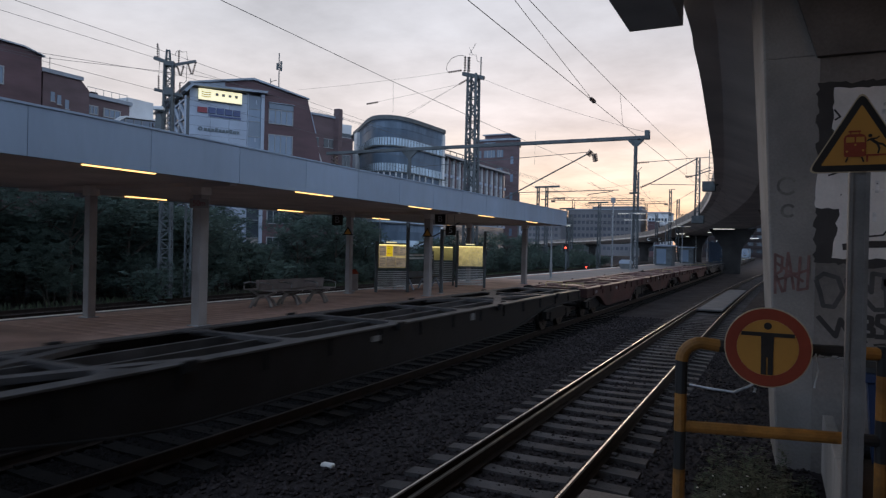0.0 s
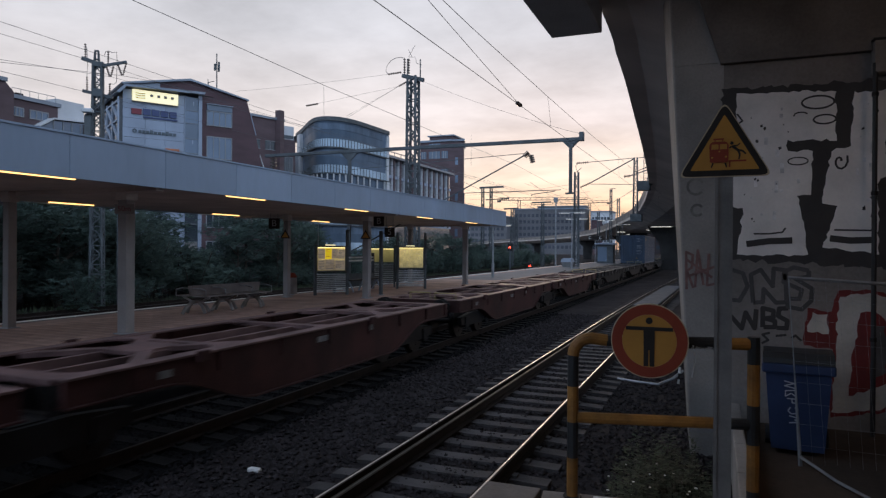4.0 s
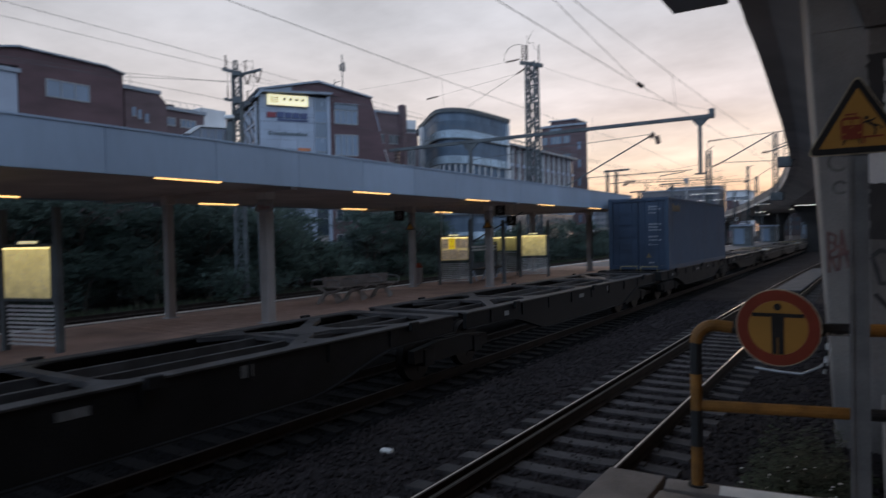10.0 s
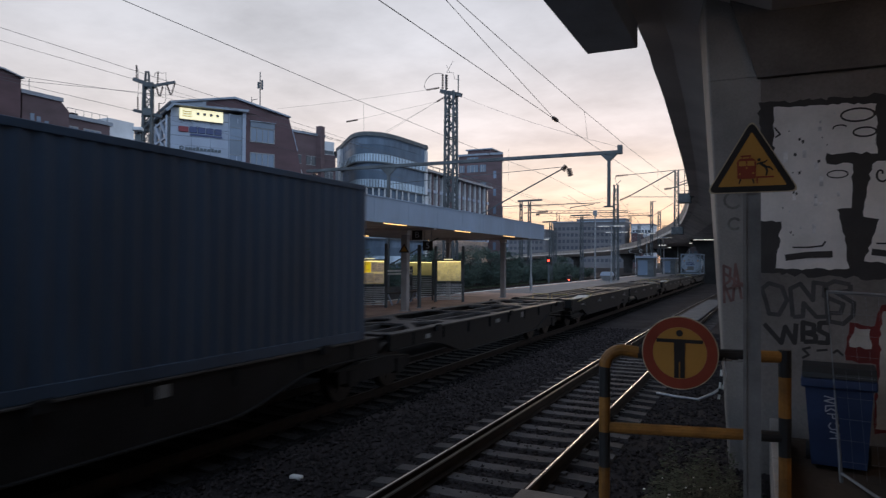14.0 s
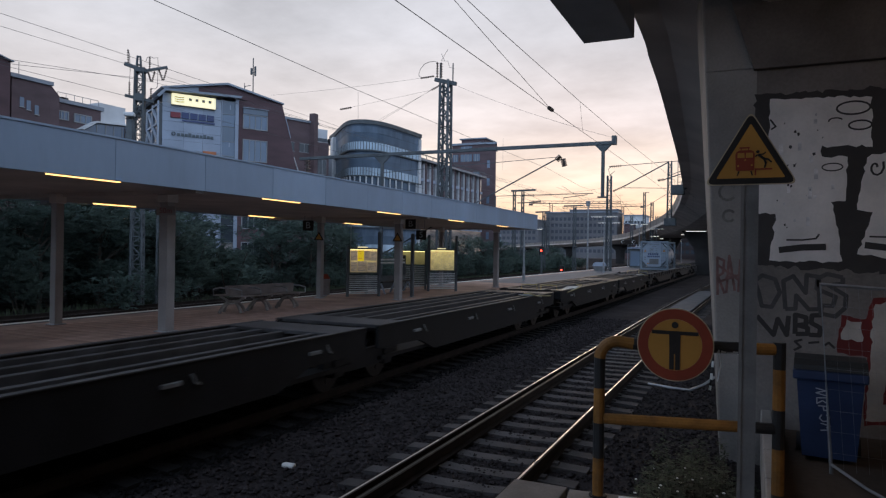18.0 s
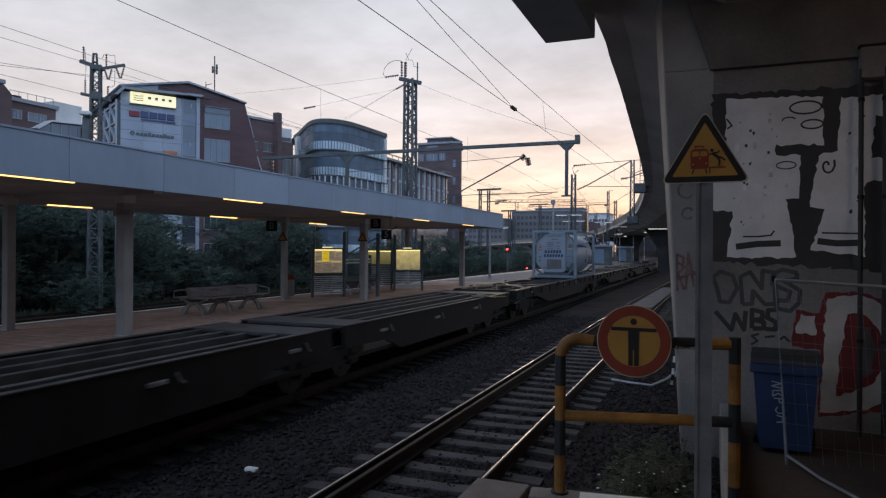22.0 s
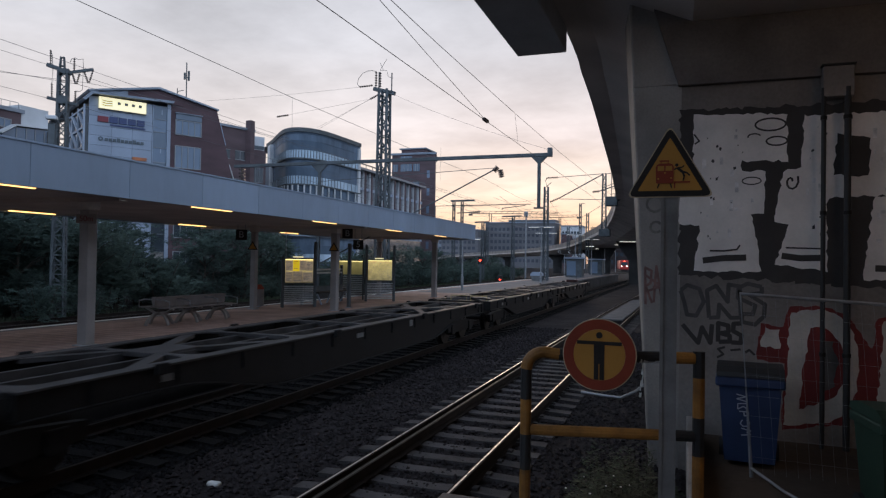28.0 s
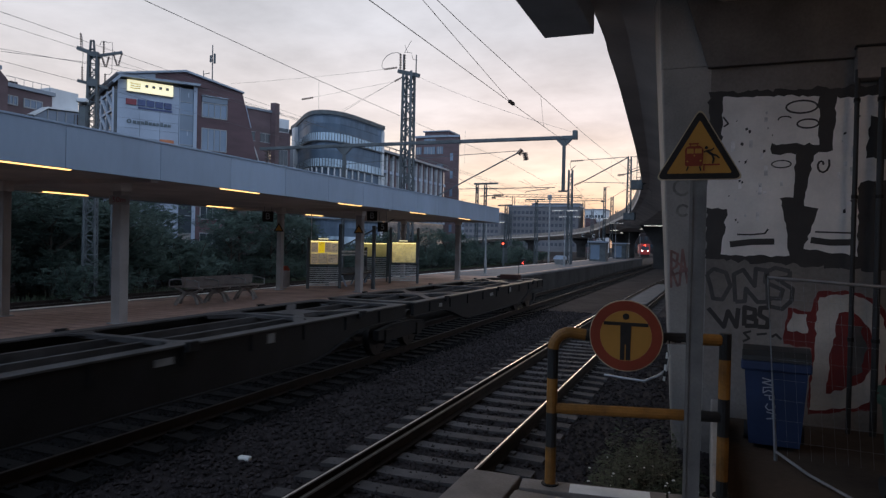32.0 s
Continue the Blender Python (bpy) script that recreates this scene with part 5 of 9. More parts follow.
def build_wheelie_bin(x, y, z, turn, body_m, lid_m, label, tag):
    t = thing("wheeled_bin", (x, y, z), label, "wheeled bin", turn=turn)
    s = Shape()
    lo, hi = [(-0.24, -0.24), (0.24, -0.24), (0.24, 0.26), (-0.24, 0.26)], [(-0.30, -0.33), (0.30, -0.33), (0.30, 0.33), (-0.30, 0.33)]
    v = [(a, b, 0.06) for a, b in lo] + [(a, b, 0.98) for a, b in hi]
    s.add(v, [(3, 2, 1, 0), (4, 5, 6, 7)] + [(k, (k + 1) % 4, 4 + (k + 1) % 4, 4 + k) for k in range(4)])
    part("body", s, body_m, t)
    s = Shape()
    s.rbox(-0.33, 0.33, -0.36, 0.35, 0.88, 0.985, 0.02)
    part("rim", s, body_m, t)
    s = Shape()
    s.prism([(-0.37, 0.99), (0.37, 0.99), (0.34, 1.06), (0.15, 1.10), (-0.25, 1.09), (-0.36, 1.04)], "x", -0.32, 0.32)
    part("lid", s, lid_m, t, "black hinged lid" if lid_m is BLACKBIN else "")
    s = Shape()
    s.tube([(-0.24, 0.40, 1.0), (0.24, 0.40, 1.0)], 0.016, 8)
    s.beam((-0.24, 0.33, 0.97), (-0.24, 0.40, 1.0), 0.03)
    s.beam((0.24, 0.33, 0.97), (0.24, 0.40, 1.0), 0.03)
    part("handle", s, BLACKBIN, t)
    for sx in (-0.27, 0.27):
        s = Shape()
        s.disc((sx, 0.24, 0.10), 0.10, "x", 0.05, 18)
        part("wheel", s, RUBBER, t)
    if tag:
        # a tag written downwards: five loose glyphs
        glyphs = (
            ((0.0, 0.0), (0.09, 0.02), (0.0, 0.05), (0.09, 0.07)),
            ((0.09, 0.0), (0.0, 0.01), (0.0, 0.07), (0.05, 0.035), (0.09, 0.06)),
            ((0.0, 0.0), (0.09, 0.0), (0.09, 0.04), (0.05, 0.045), (0.045, 0.0)),
            ((0.02, 0.0), (0.0, 0.04), (0.03, 0.07), (0.08, 0.06), (0.09, 0.02), (0.06, 0.0)),
            ((0.0, 0.0), (0.09, 0.02), (0.05, 0.04), (0.09, 0.06), (0.0, 0.075)),
        )
        for k, g in enumerate(glyphs):
            s = Shape()
            for (a, b), (c, d) in zip(g, g[1:]):
                x0, z0, x1, z1 = -0.125 + a + 0.012 * k, 0.80 - 0.092 * k - b, -0.125 + c + 0.012 * k, 0.80 - 0.092 * k - d
                ya, yb = -0.258 - 0.0875 * z0, -0.258 - 0.0875 * z1
                s.strip((x0, z0), (x1, z1), 0.011, min(ya, yb) - 0.004, max(ya, yb))
            part("tag_glyph", s, TAGWHITE, t, "white scrawled glyph")
    return t


blue_bin = build_wheelie_bin(0.825, 9.05, 0.30, radians(-4), BLUEBIN, BLACKBIN, "blue wheeled bin with a black lid and white scrawl", True)
blue_bin.scale = (1.13, 1.0, 1.08)
build_wheelie_bin(1.98, 7.45, 0.30, radians(8), GREENBIN, GREENBIN, "dark green wheeled bin standing beside a fence", False)


def build_fence():
    t = thing("mobile_fence", (0.67, 8.45, 0.30), "leaning mobile wire mesh fence on bare feet", "fence", turn=radians(-3))
    w, h = 3.4, 2.05
    s = Shape()
    lean, drop = 0.13, 0.17
    s.tube([(lean, 0, 0), (0, 0, h), (w, 0, h - drop), (w + lean, 0, 0)], 0.021, 8)
    part("frame", s, GALV, t)
    s = Shape()
    s.tube([(0.13, 0, 0.10), (0.42, -0.55, 0.05), (0.85, -1.25, 0.03)], 0.016, 8)
    part("stay", s, GALV, t, "pale bar lying on the ground")
    s = Shape()
    for k in range(1, 29):
        x = w * k / 29
        s.beam((x + lean, 0, 0.05), (x, 0, h - drop * k / 29), 0.0016)
    for k in range(1, 9):
        z = k / 9
        s.beam((lean * (1 - z), 0, h * z), (w + lean * (1 - z), 0, (h - drop) * z), 0.0016)
    part("mesh", s, GALV, t, "thin wire mesh")


build_fence()


def build_pipes():
    for x, r in ((1.783, 0.030), (2.06, 0.042)):
        t = thing("downpipe", (x, 10.1, 0.30), "dark upright pipe before the graffiti wall", "pipe", "pipes at the wall")
        s = Shape()
        s.tube([(0, 0, 0), (0, 0, 4.72)], r, 12)
        part("pipe", s, BLACK, t)
        for z in (1.2, 3.05, 4.3):
            s = Shape()
            s.tube([(0, 0, z), (0, 0, z + 0.05)], r + 0.010, 12)
            part("clamp", s, WHEEL, t)

    t = thing("pipe_box", (1.93, 10.21, 4.9), "dark sheet-metal box at the head of two pipes", "junction box")
    part("box", Shape().rbox(-0.16, 0.20, -0.14, 0.085, 0.0, 0.40, 0.012), CONCDARK, t)
    part("flange", Shape().rbox(-0.18, 0.22, -0.16, 0.086, 0.405, 0.43, 0.006), BLACK, t)


build_pipes()


def build_graffiti():
    t = thing("graffiti", (0, 10.3, 0), "large white painted block with black and red graffiti letters", "graffiti")
    rng = random.Random(11)

    def patch(pts, m, y, name, label="", rough=0.018):
        """A painted area with a ragged edge, y metres proud of the wall."""
        out = []
        for k in range(len(pts)):
            a, b = Vector(pts[k]), Vector(pts[(k + 1) % len(pts)])
            n = max(2, int((b - a).length / 0.06))
            for j in range(n):
                p = a.lerp(b, j / n)
                out.append((p.x + rng.uniform(-rough, rough), p.y + rng.uniform(-rough, rough)))
        me = bpy.data.meshes.new(name)
        bm = bmesh.new()
        flatv, _, tris = geometry.delaunay_2d_cdt([Vector(p) for p in out], [], [list(range(len(out)))], 1, 1e-5)[:3]
        vs = [bm.verts.new((p.x, -y, p.y)) for p in flatv]
        for f in tris:
            bm.faces.new([vs[i] for i in f])
        r = bmesh.ops.extrude_face_region(bm, geom=bm.faces[:])
        bmesh.ops.translate(bm, verts=[g for g in r["geom"] if isinstance(g, bmesh.types.BMVert)], vec=(0, 0.0025, 0))
        bmesh.ops.recalc_face_normals(bm, faces=bm.faces[:])
        bm.to_mesh(me)
        bm.free()
        me.materials.append(m)
        ob = new(name, me)
        ob.parent = t
        return tagged(ob, label)

    def stroke(pts, m, w, y, name):
        s = Shape()
        for k, (a, b) in enumerate(zip(pts, pts[1:])):
            o = y + 0.0007 * (k % 3)
            s.strip(a, b, w, -o - 0.00125, -o + 0.00125)
        for k, a in enumerate(pts[1:-1]):
            o = y + 0.0021 + 0.0004 * (k % 2)
            s.disc((a[0], -o, a[1]), w / 2, "y", 0.0025, 10)
        part(name, s, m, t)

    def ribbon(pts, m, w, y, name):
        """One unbroken painted line."""
        v, f = [], []
        for k, p in enumerate(pts):
            d = (Vector(pts[min(k + 1, len(pts) - 1)]) - Vector(pts[max(k - 1, 0)])).normalized() * (w / 2)
            o = y + 0.0002 * k
            v += [(p[0] - d.y, -o, p[1] + d.x), (p[0] + d.y, -o, p[1] - d.x), (p[0] + d.y, -o + 0.002, p[1] - d.x), (p[0] - d.y, -o + 0.002, p[1] + d.x)]
        for k in range(len(pts) - 1):
            a = 4 * k
            f += [(a + i, a + (i + 1) % 4, a + 4 + (i + 1) % 4, a + 4 + i) for i in range(4)]
        part(name, Shape().add(v, f), m, t)

    def ring(cx, cz, rx, rz, m, w, y, name, a0=0.0, a1=6.4, n=18):
        ribbon([(cx + rx * math.cos(a0 + (a1 - a0) * k / n), cz + rz * math.sin(a0 + (a1 - a0) * k / n)) for k in range(n + 1)], m, w, y, name)

    patch([(0.0, 2.52), (3.4, 2.36), (3.4, 4.86), (0.0, 4.86)], GRAFBLK, 0.003, "dark_ground", "black painted ground", 0.03)
    patch([(0.19, 4.80), (1.37, 4.75), (1.39, 4.10), (0.81, 4.12), (0.81, 3.99), (1.11, 3.97), (1.09, 3.40), (0.95, 3.38), (0.98, 3.14), (1.08, 2.58), (0.21, 2.58), (0.27, 3.21), (0.0, 3.25), (0.0, 3.68), (0.18, 3.91)], GRAFWHITE, 0.007, "white_block", "smeared white paint")
    patch([(1.58, 4.71), (2.18, 4.71), (3.30, 4.74), (3.30, 3.60), (2.43, 3.61), (1.90, 3.59), (1.86, 3.50), (1.87, 2.61), (1.66, 2.64), (1.25, 2.68), (1.39, 3.25), (1.23, 3.27), (1.33, 3.95), (1.55, 4.02)], GRAFWHITE, 0.007, "white_block", "smeared white paint")
    patch([(3.30, 3.59), (2.43, 3.60), (2.39, 3.50), (2.29, 2.50), (3.30, 2.49)], GRAFWHITE, 0.007, "white_block", "smeared white paint")
    patch([(1.97, 4.45), (2.36, 4.38), (2.35, 3.87), (1.94, 3.90)], GRAFBLK, 0.011, "black_stroke")
    patch([(2.62, 4.45), (2.95, 4.42), (2.95, 3.90), (2.66, 3.92)], GRAFBLK, 0.011, "black_stroke")
    for pts in ([(0.32, 2.73), (0.60, 2.77), (0.88, 2.78)], [(1.32, 2.81), (1.55, 2.78), (1.83, 2.79)], [(2.42, 2.66), (2.80, 2.65)]):
        stroke(pts, GRAFBLK, 0.085, 0.012, "black_dash")
    for pts in ([(0.41, 2.87), (0.60, 2.87), (0.76, 2.89), (0.80, 2.95)], [(1.37, 2.92), (1.81, 2.91)], [(0.14, 3.66), (0.26, 3.70)], [(0.19, 4.52), (0.26, 4.42), (0.20, 4.38)]):
        stroke(pts, GRAFBLK, 0.022, 0.012, "black_dash")
    ring(1.17, 4.61, 0.19, 0.085, GRAFBLK, 0.024, 0.012, "scribble")
    ring(1.25, 4.38, 0.13, 0.06, GRAFBLK, 0.022, 0.012, "scribble")
    ring(0.97, 4.45, 0.08, 0.04, GRAFBLK, 0.018, 0.012, "scribble", 0.3, 3.4)
    ring(0.94, 3.84, 0.12, 0.05, GRAFBLK, 0.016, 0.012, "scribble")
    ribbon([(1.43 + (0.02 + 0.012 * k) * 0.62 * math.cos(0.62 * k), 3.82 + (0.02 + 0.012 * k) * 0.9 * math.sin(0.62 * k)) for k in range(12)], GRAFBLK, 0.026, 0.012, "scribble")
    # faint grime runs on the white
    for k in range(26):
        x, z = rng.choice((rng.uniform(0.3, 1.0), rng.uniform(1.62, 1.84), rng.uniform(2.4, 2.6))), rng.uniform(3.0, 4.6)
        stroke([(x, z), (x + rng.uniform(-0.01, 0.01), z - rng.uniform(0.04, 0.16))], GRAFGRIME, rng.uniform(0.02, 0.06), 0.0105, "grime_run")
    # flaked specks where the dark ground shows through
    for k in range(44):
        x, z = rng.choice((rng.uniform(0.27, 0.78), rng.uniform(0.28, 1.30), rng.uniform(1.62, 1.84), rng.uniform(2.45, 3.1))), rng.uniform(2.95, 4.66)
        if 0.95 < x < 1.31 and z < 4.16:
            continue
        r = rng.uniform(0.006, 0.022)
        patch([(x - r, z - 1.4 * r), (x + r, z - r), (x + 0.8 * r, z + 1.5 * r), (x - r, z + r)], rng.choice((GRAFBLK, GRAFDIM, GRAFGRIME)), 0.0095 + 0.0001 * k, "paint_speck", "", r * 0.5)
    # bubble letters under the block
    y = 0.005
    for pts in (
        [(0.03, 2.30), (0.12, 2.38), (0.28, 2.33), (0.34, 2.15), (0.24, 1.95), (0.12, 1.96), (0.08, 2.14), (0.03, 2.30)],
        [(0.41, 1.93), (0.38, 2.31), (0.50, 2.38), (0.65, 2.16), (0.66, 2.40), (0.80, 2.38), (0.82, 1.95), (0.69, 1.94), (0.54, 2.12), (0.53, 1.94), (0.41, 1.93)],
        [(1.08, 2.38), (0.90, 2.42), (0.79, 2.36), (0.78, 2.22), (1.00, 2.12), (0.97, 2.00), (0.84, 2.00), (0.83, 1.89), (1.00, 1.86), (1.11, 1.98), (1.12, 2.14), (0.92, 2.27), (1.08, 2.30), (1.08, 2.38)],
    ):
        stroke(pts, GRAFDIM, 0.055, y, "bubble_letter")
    for w, pts in (
        (0.06, [(0.06, 1.82), (0.16, 1.70), (0.27, 1.57), (0.32, 1.79), (0.43, 1.58), (0.45, 1.84)]),
        (0.06, [(0.53, 1.60), (0.53, 1.86), (0.66, 1.83), (0.66, 1.74), (0.56, 1.72), (0.68, 1.69), (0.68, 1.61), (0.54, 1.60)]),
        (0.06, [(0.84, 1.87), (0.73, 1.86), (0.72, 1.76), (0.83, 1.70), (0.82, 1.60), (0.70, 1.60)]),
        (0.03, [(0.62, 1.53), (0.53, 1.50), (0.60, 1.43), (0.52, 1.38)]),
        (0.03, [(0.69, 1.49), (0.82, 1.51)]),
        (0.03, [(0.88, 1.47), (0.93, 1.51), (1.00, 1.44)]),
    ):
        stroke(pts, GRAFBLK, w, y, "tag_letter")
    # red and white letters behind the fence
    patch([(1.08, 1.87), (1.36, 1.84), (1.42, 2.13), (1.80, 2.15), (2.11, 2.03), (2.32, 1.70), (2.40, 1.60), (2.44, 2.02), (3.3, 2.10), (3.3, 0.6), (2.6, 0.55), (2.42, 0.82), (2.13, 0.80), (2.08, 0.60), (1.33, 0.46), (1.36, 1.36), (1.04, 1.38), (1.01, 1.55)], GRAFRED, 0.004, "red_letter", "red painted letters")
    patch([(1.12, 1.82), (1.30, 1.79), (1.31, 1.55), (1.06, 1.57)], GRAFSHADED, 0.008, "white_fill")
    patch([(1.43, 2.05), (1.84, 2.11), (2.08, 1.98), (2.19, 1.78), (2.25, 1.45), (2.21, 1.05), (2.10, 0.75), (1.9, 0.62), (1.36, 0.52), (1.40, 1.26)], GRAFSHADED, 0.008, "white_fill")
    patch([(2.52, 1.96), (3.2, 2.0), (3.2, 0.7), (2.44, 0.66)], GRAFSHADED, 0.008, "white_fill")
    patch([(1.68, 1.86), (1.91, 1.84), (2.05, 1.64), (2.11, 1.37), (2.05, 1.10), (1.95, 0.93), (1.53, 0.75), (1.60, 1.35)], GRAFRED, 0.012, "red_fill")
    patch([(1.84, 1.70), (1.93, 1.68), (2.00, 1.40), (1.95, 1.10), (1.80, 0.98), (1.82, 1.35)], GRAFDIM, 0.016, "dark_fill")
    # scrawls on the wall end
    for x, z, r in ((-0.334, 3.534, 0.11), (-0.312, 3.202, 0.077)):
        ribbon([(x + r * math.cos(0.6 + 0.5 * k), z + r * math.sin(0.6 + 0.5 * k)) for k in range(11)], CONCSTAIN, 0.036, 0.003, "wall_scrawl")
    for k, pts in enumerate((
        [(-0.445, 2.085), (-0.456, 2.616), (-0.367, 2.572), (-0.378, 2.395), (-0.445, 2.35), (-0.356, 2.107)],
        [(-0.334, 2.118), (-0.301, 2.638), (-0.223, 2.151)],
        [(-0.345, 2.328), (-0.212, 2.372)],
        [(-0.157, 2.594), (-0.179, 2.151), (-0.068, 2.173), (-0.057, 2.616)],
        [(-0.456, 2.262), (-0.068, 2.417)],
        [(-0.445, 2.505), (-0.113, 2.262)],
    )):
        stroke(pts, GRAFFADE, 0.034, 0.003 + 0.003 * k, "faded_scrawl")


build_graffiti()


def build_litter():
    t = tagged(part("litter", Shape().rbox(-0.09, 0.09, -0.05, 0.05, 0, 0.06, 0.025), WHITEPAINT), "crumpled white litter lying on the ballast", "litter")
    t.location = (-5.51, 7.25, -0.235)
    s = Shape()
    s.tube([(0, 0.2, 0.04), (0.45, 0.05, 0.03), (0.85, 0.0, 0.02), (1.12, 0.25, 0.12), (1.30, 0.7, 0.22)], 0.03, 6)
    t = tagged(part("loose_cable", s, GALV), "pale bent cable lying beside the track", "cable")
    t.location = (-2.0, 14.85, -0.19)
    t = thing("marker_stake", (-0.78, 15.3, -0.24), "short black and white banded stake beside the track", "stake")
    for k in range(6):
        part("band", Shape().tube([(0.012 * k, 0, 0.13 * k), (0.012 * (k + 1), 0, 0.13 * (k + 1))], 0.025, 8), (WHITEPAINT, BLACK)[k % 2], t)
    t = tagged(part("crossing_panel", Shape().rbox(-0.55, 0.55, -9.5, 9.5, -0.12, -0.03, 0.02), PAVEGREY), "pale concrete crossing panel between the rails", "panel", kind="structure")
    t.location, t.rotation_euler = (TRACK_NEAR + bend(43.0), 43.0, 0), (0, 0, radians(-0.9))


build_litter()


def build_weeds():
    rng = random.Random(21)
    V, F = [], []
    # leafy stems: each carries small leaves all the way up
    for _ in range(2100):
        x, y = rng.uniform(-1.25, 0.10), 5.0 + 4.2 * rng.random() ** 1.2
        d = max(0.05, 1 - abs((x + 0.60) / 0.75) ** 2) * (0.55 + 0.45 * math.sin(2.6 * y) ** 2)
        if rng.random() > d:
            continue
        h, a = rng.uniform(0.22, 0.72) * d, rng.uniform(0, 6.28)
        lean = rng.uniform(0.05, 0.35)
        ca, sa = math.cos(a), math.sin(a)
        w, z = 0.004, -0.24
        k = len(V)
        V += [(x - w * sa, y + w * ca, z), (x + w * sa, y - w * ca, z), (x + ca * lean * h, y + sa * lean * h, z + h)]
        F.append((k, k + 1, k + 2))
        for j in range(int(7 + h * 34)):
            f = rng.uniform(0.15, 1.0)
            b, size = rng.uniform(0, 6.28), rng.uniform(0.018, 0.045)
            cb, sb = math.cos(b), math.sin(b)
            px, py, pz = x + ca * lean * h * f, y + sa * lean * h * f, z + h * f
            up = rng.uniform(-0.2, 0.7) * size
            k = len(V)
            V += [(px, py, pz), (px + cb * size - sb * size * 0.35, py + sb * size + cb * size * 0.35, pz + up * 0.6), (px + cb * size * 2, py + sb * size * 2, pz + up), (px + cb * size + sb * size * 0.35, py + sb * size - cb * size * 0.35, pz + up * 0.6)]
            F.append((k, k + 1, k + 2, k + 3))
    me = bpy.data.meshes.new("weeds")
    me.from_pydata(V, [], F)
    me.materials.append(WEED)
    tagged(new("weeds", me), "straggling weeds between platform end and wall", "weeds", kind="stuff")
    s = Shape()
    for _ in range(70):
        x, y, z = rng.uniform(-1.1, 0.0), rng.uniform(5.2, 8.2), rng.uniform(-0.02, 0.32)
        s.disc((x, y, z), rng.uniform(0.009, 0.016), "z", 0.008, 6)
    tagged(part("weed_flowers", s, FLOWER), "tiny white flower heads among the weeds", "flowers", kind="stuff")


build_weeds()


# ---------------------------------------------------------------- buildings beyond the bushes
def window_part(t, a, b, z0, z1, glass, bars=2, depth=0.12, sill=True):
    w = part("window", Shape().box(a, b, -0.02, 0.10, z0, z1), glass, t)
    s = Shape()
    f = 0.07
    s.box(a - f, a, -0.06, 0.05, z0 - f, z1 + f)
    s.box(b, b + f, -0.06, 0.05, z0 - f, z1 + f)
    s.box(a, b, -0.06, 0.05, z0 - f, z0)
    s.box(a, b, -0.06, 0.05, z1, z1 + f)
    for k in range(1, bars + 1):
        x = a + (b - a) * k / (bars + 1)
        s.box(x - 0.03, x + 0.03, -0.055, 0.0, z0, z1)
    part("frame", s, FRAME, w)
    return w


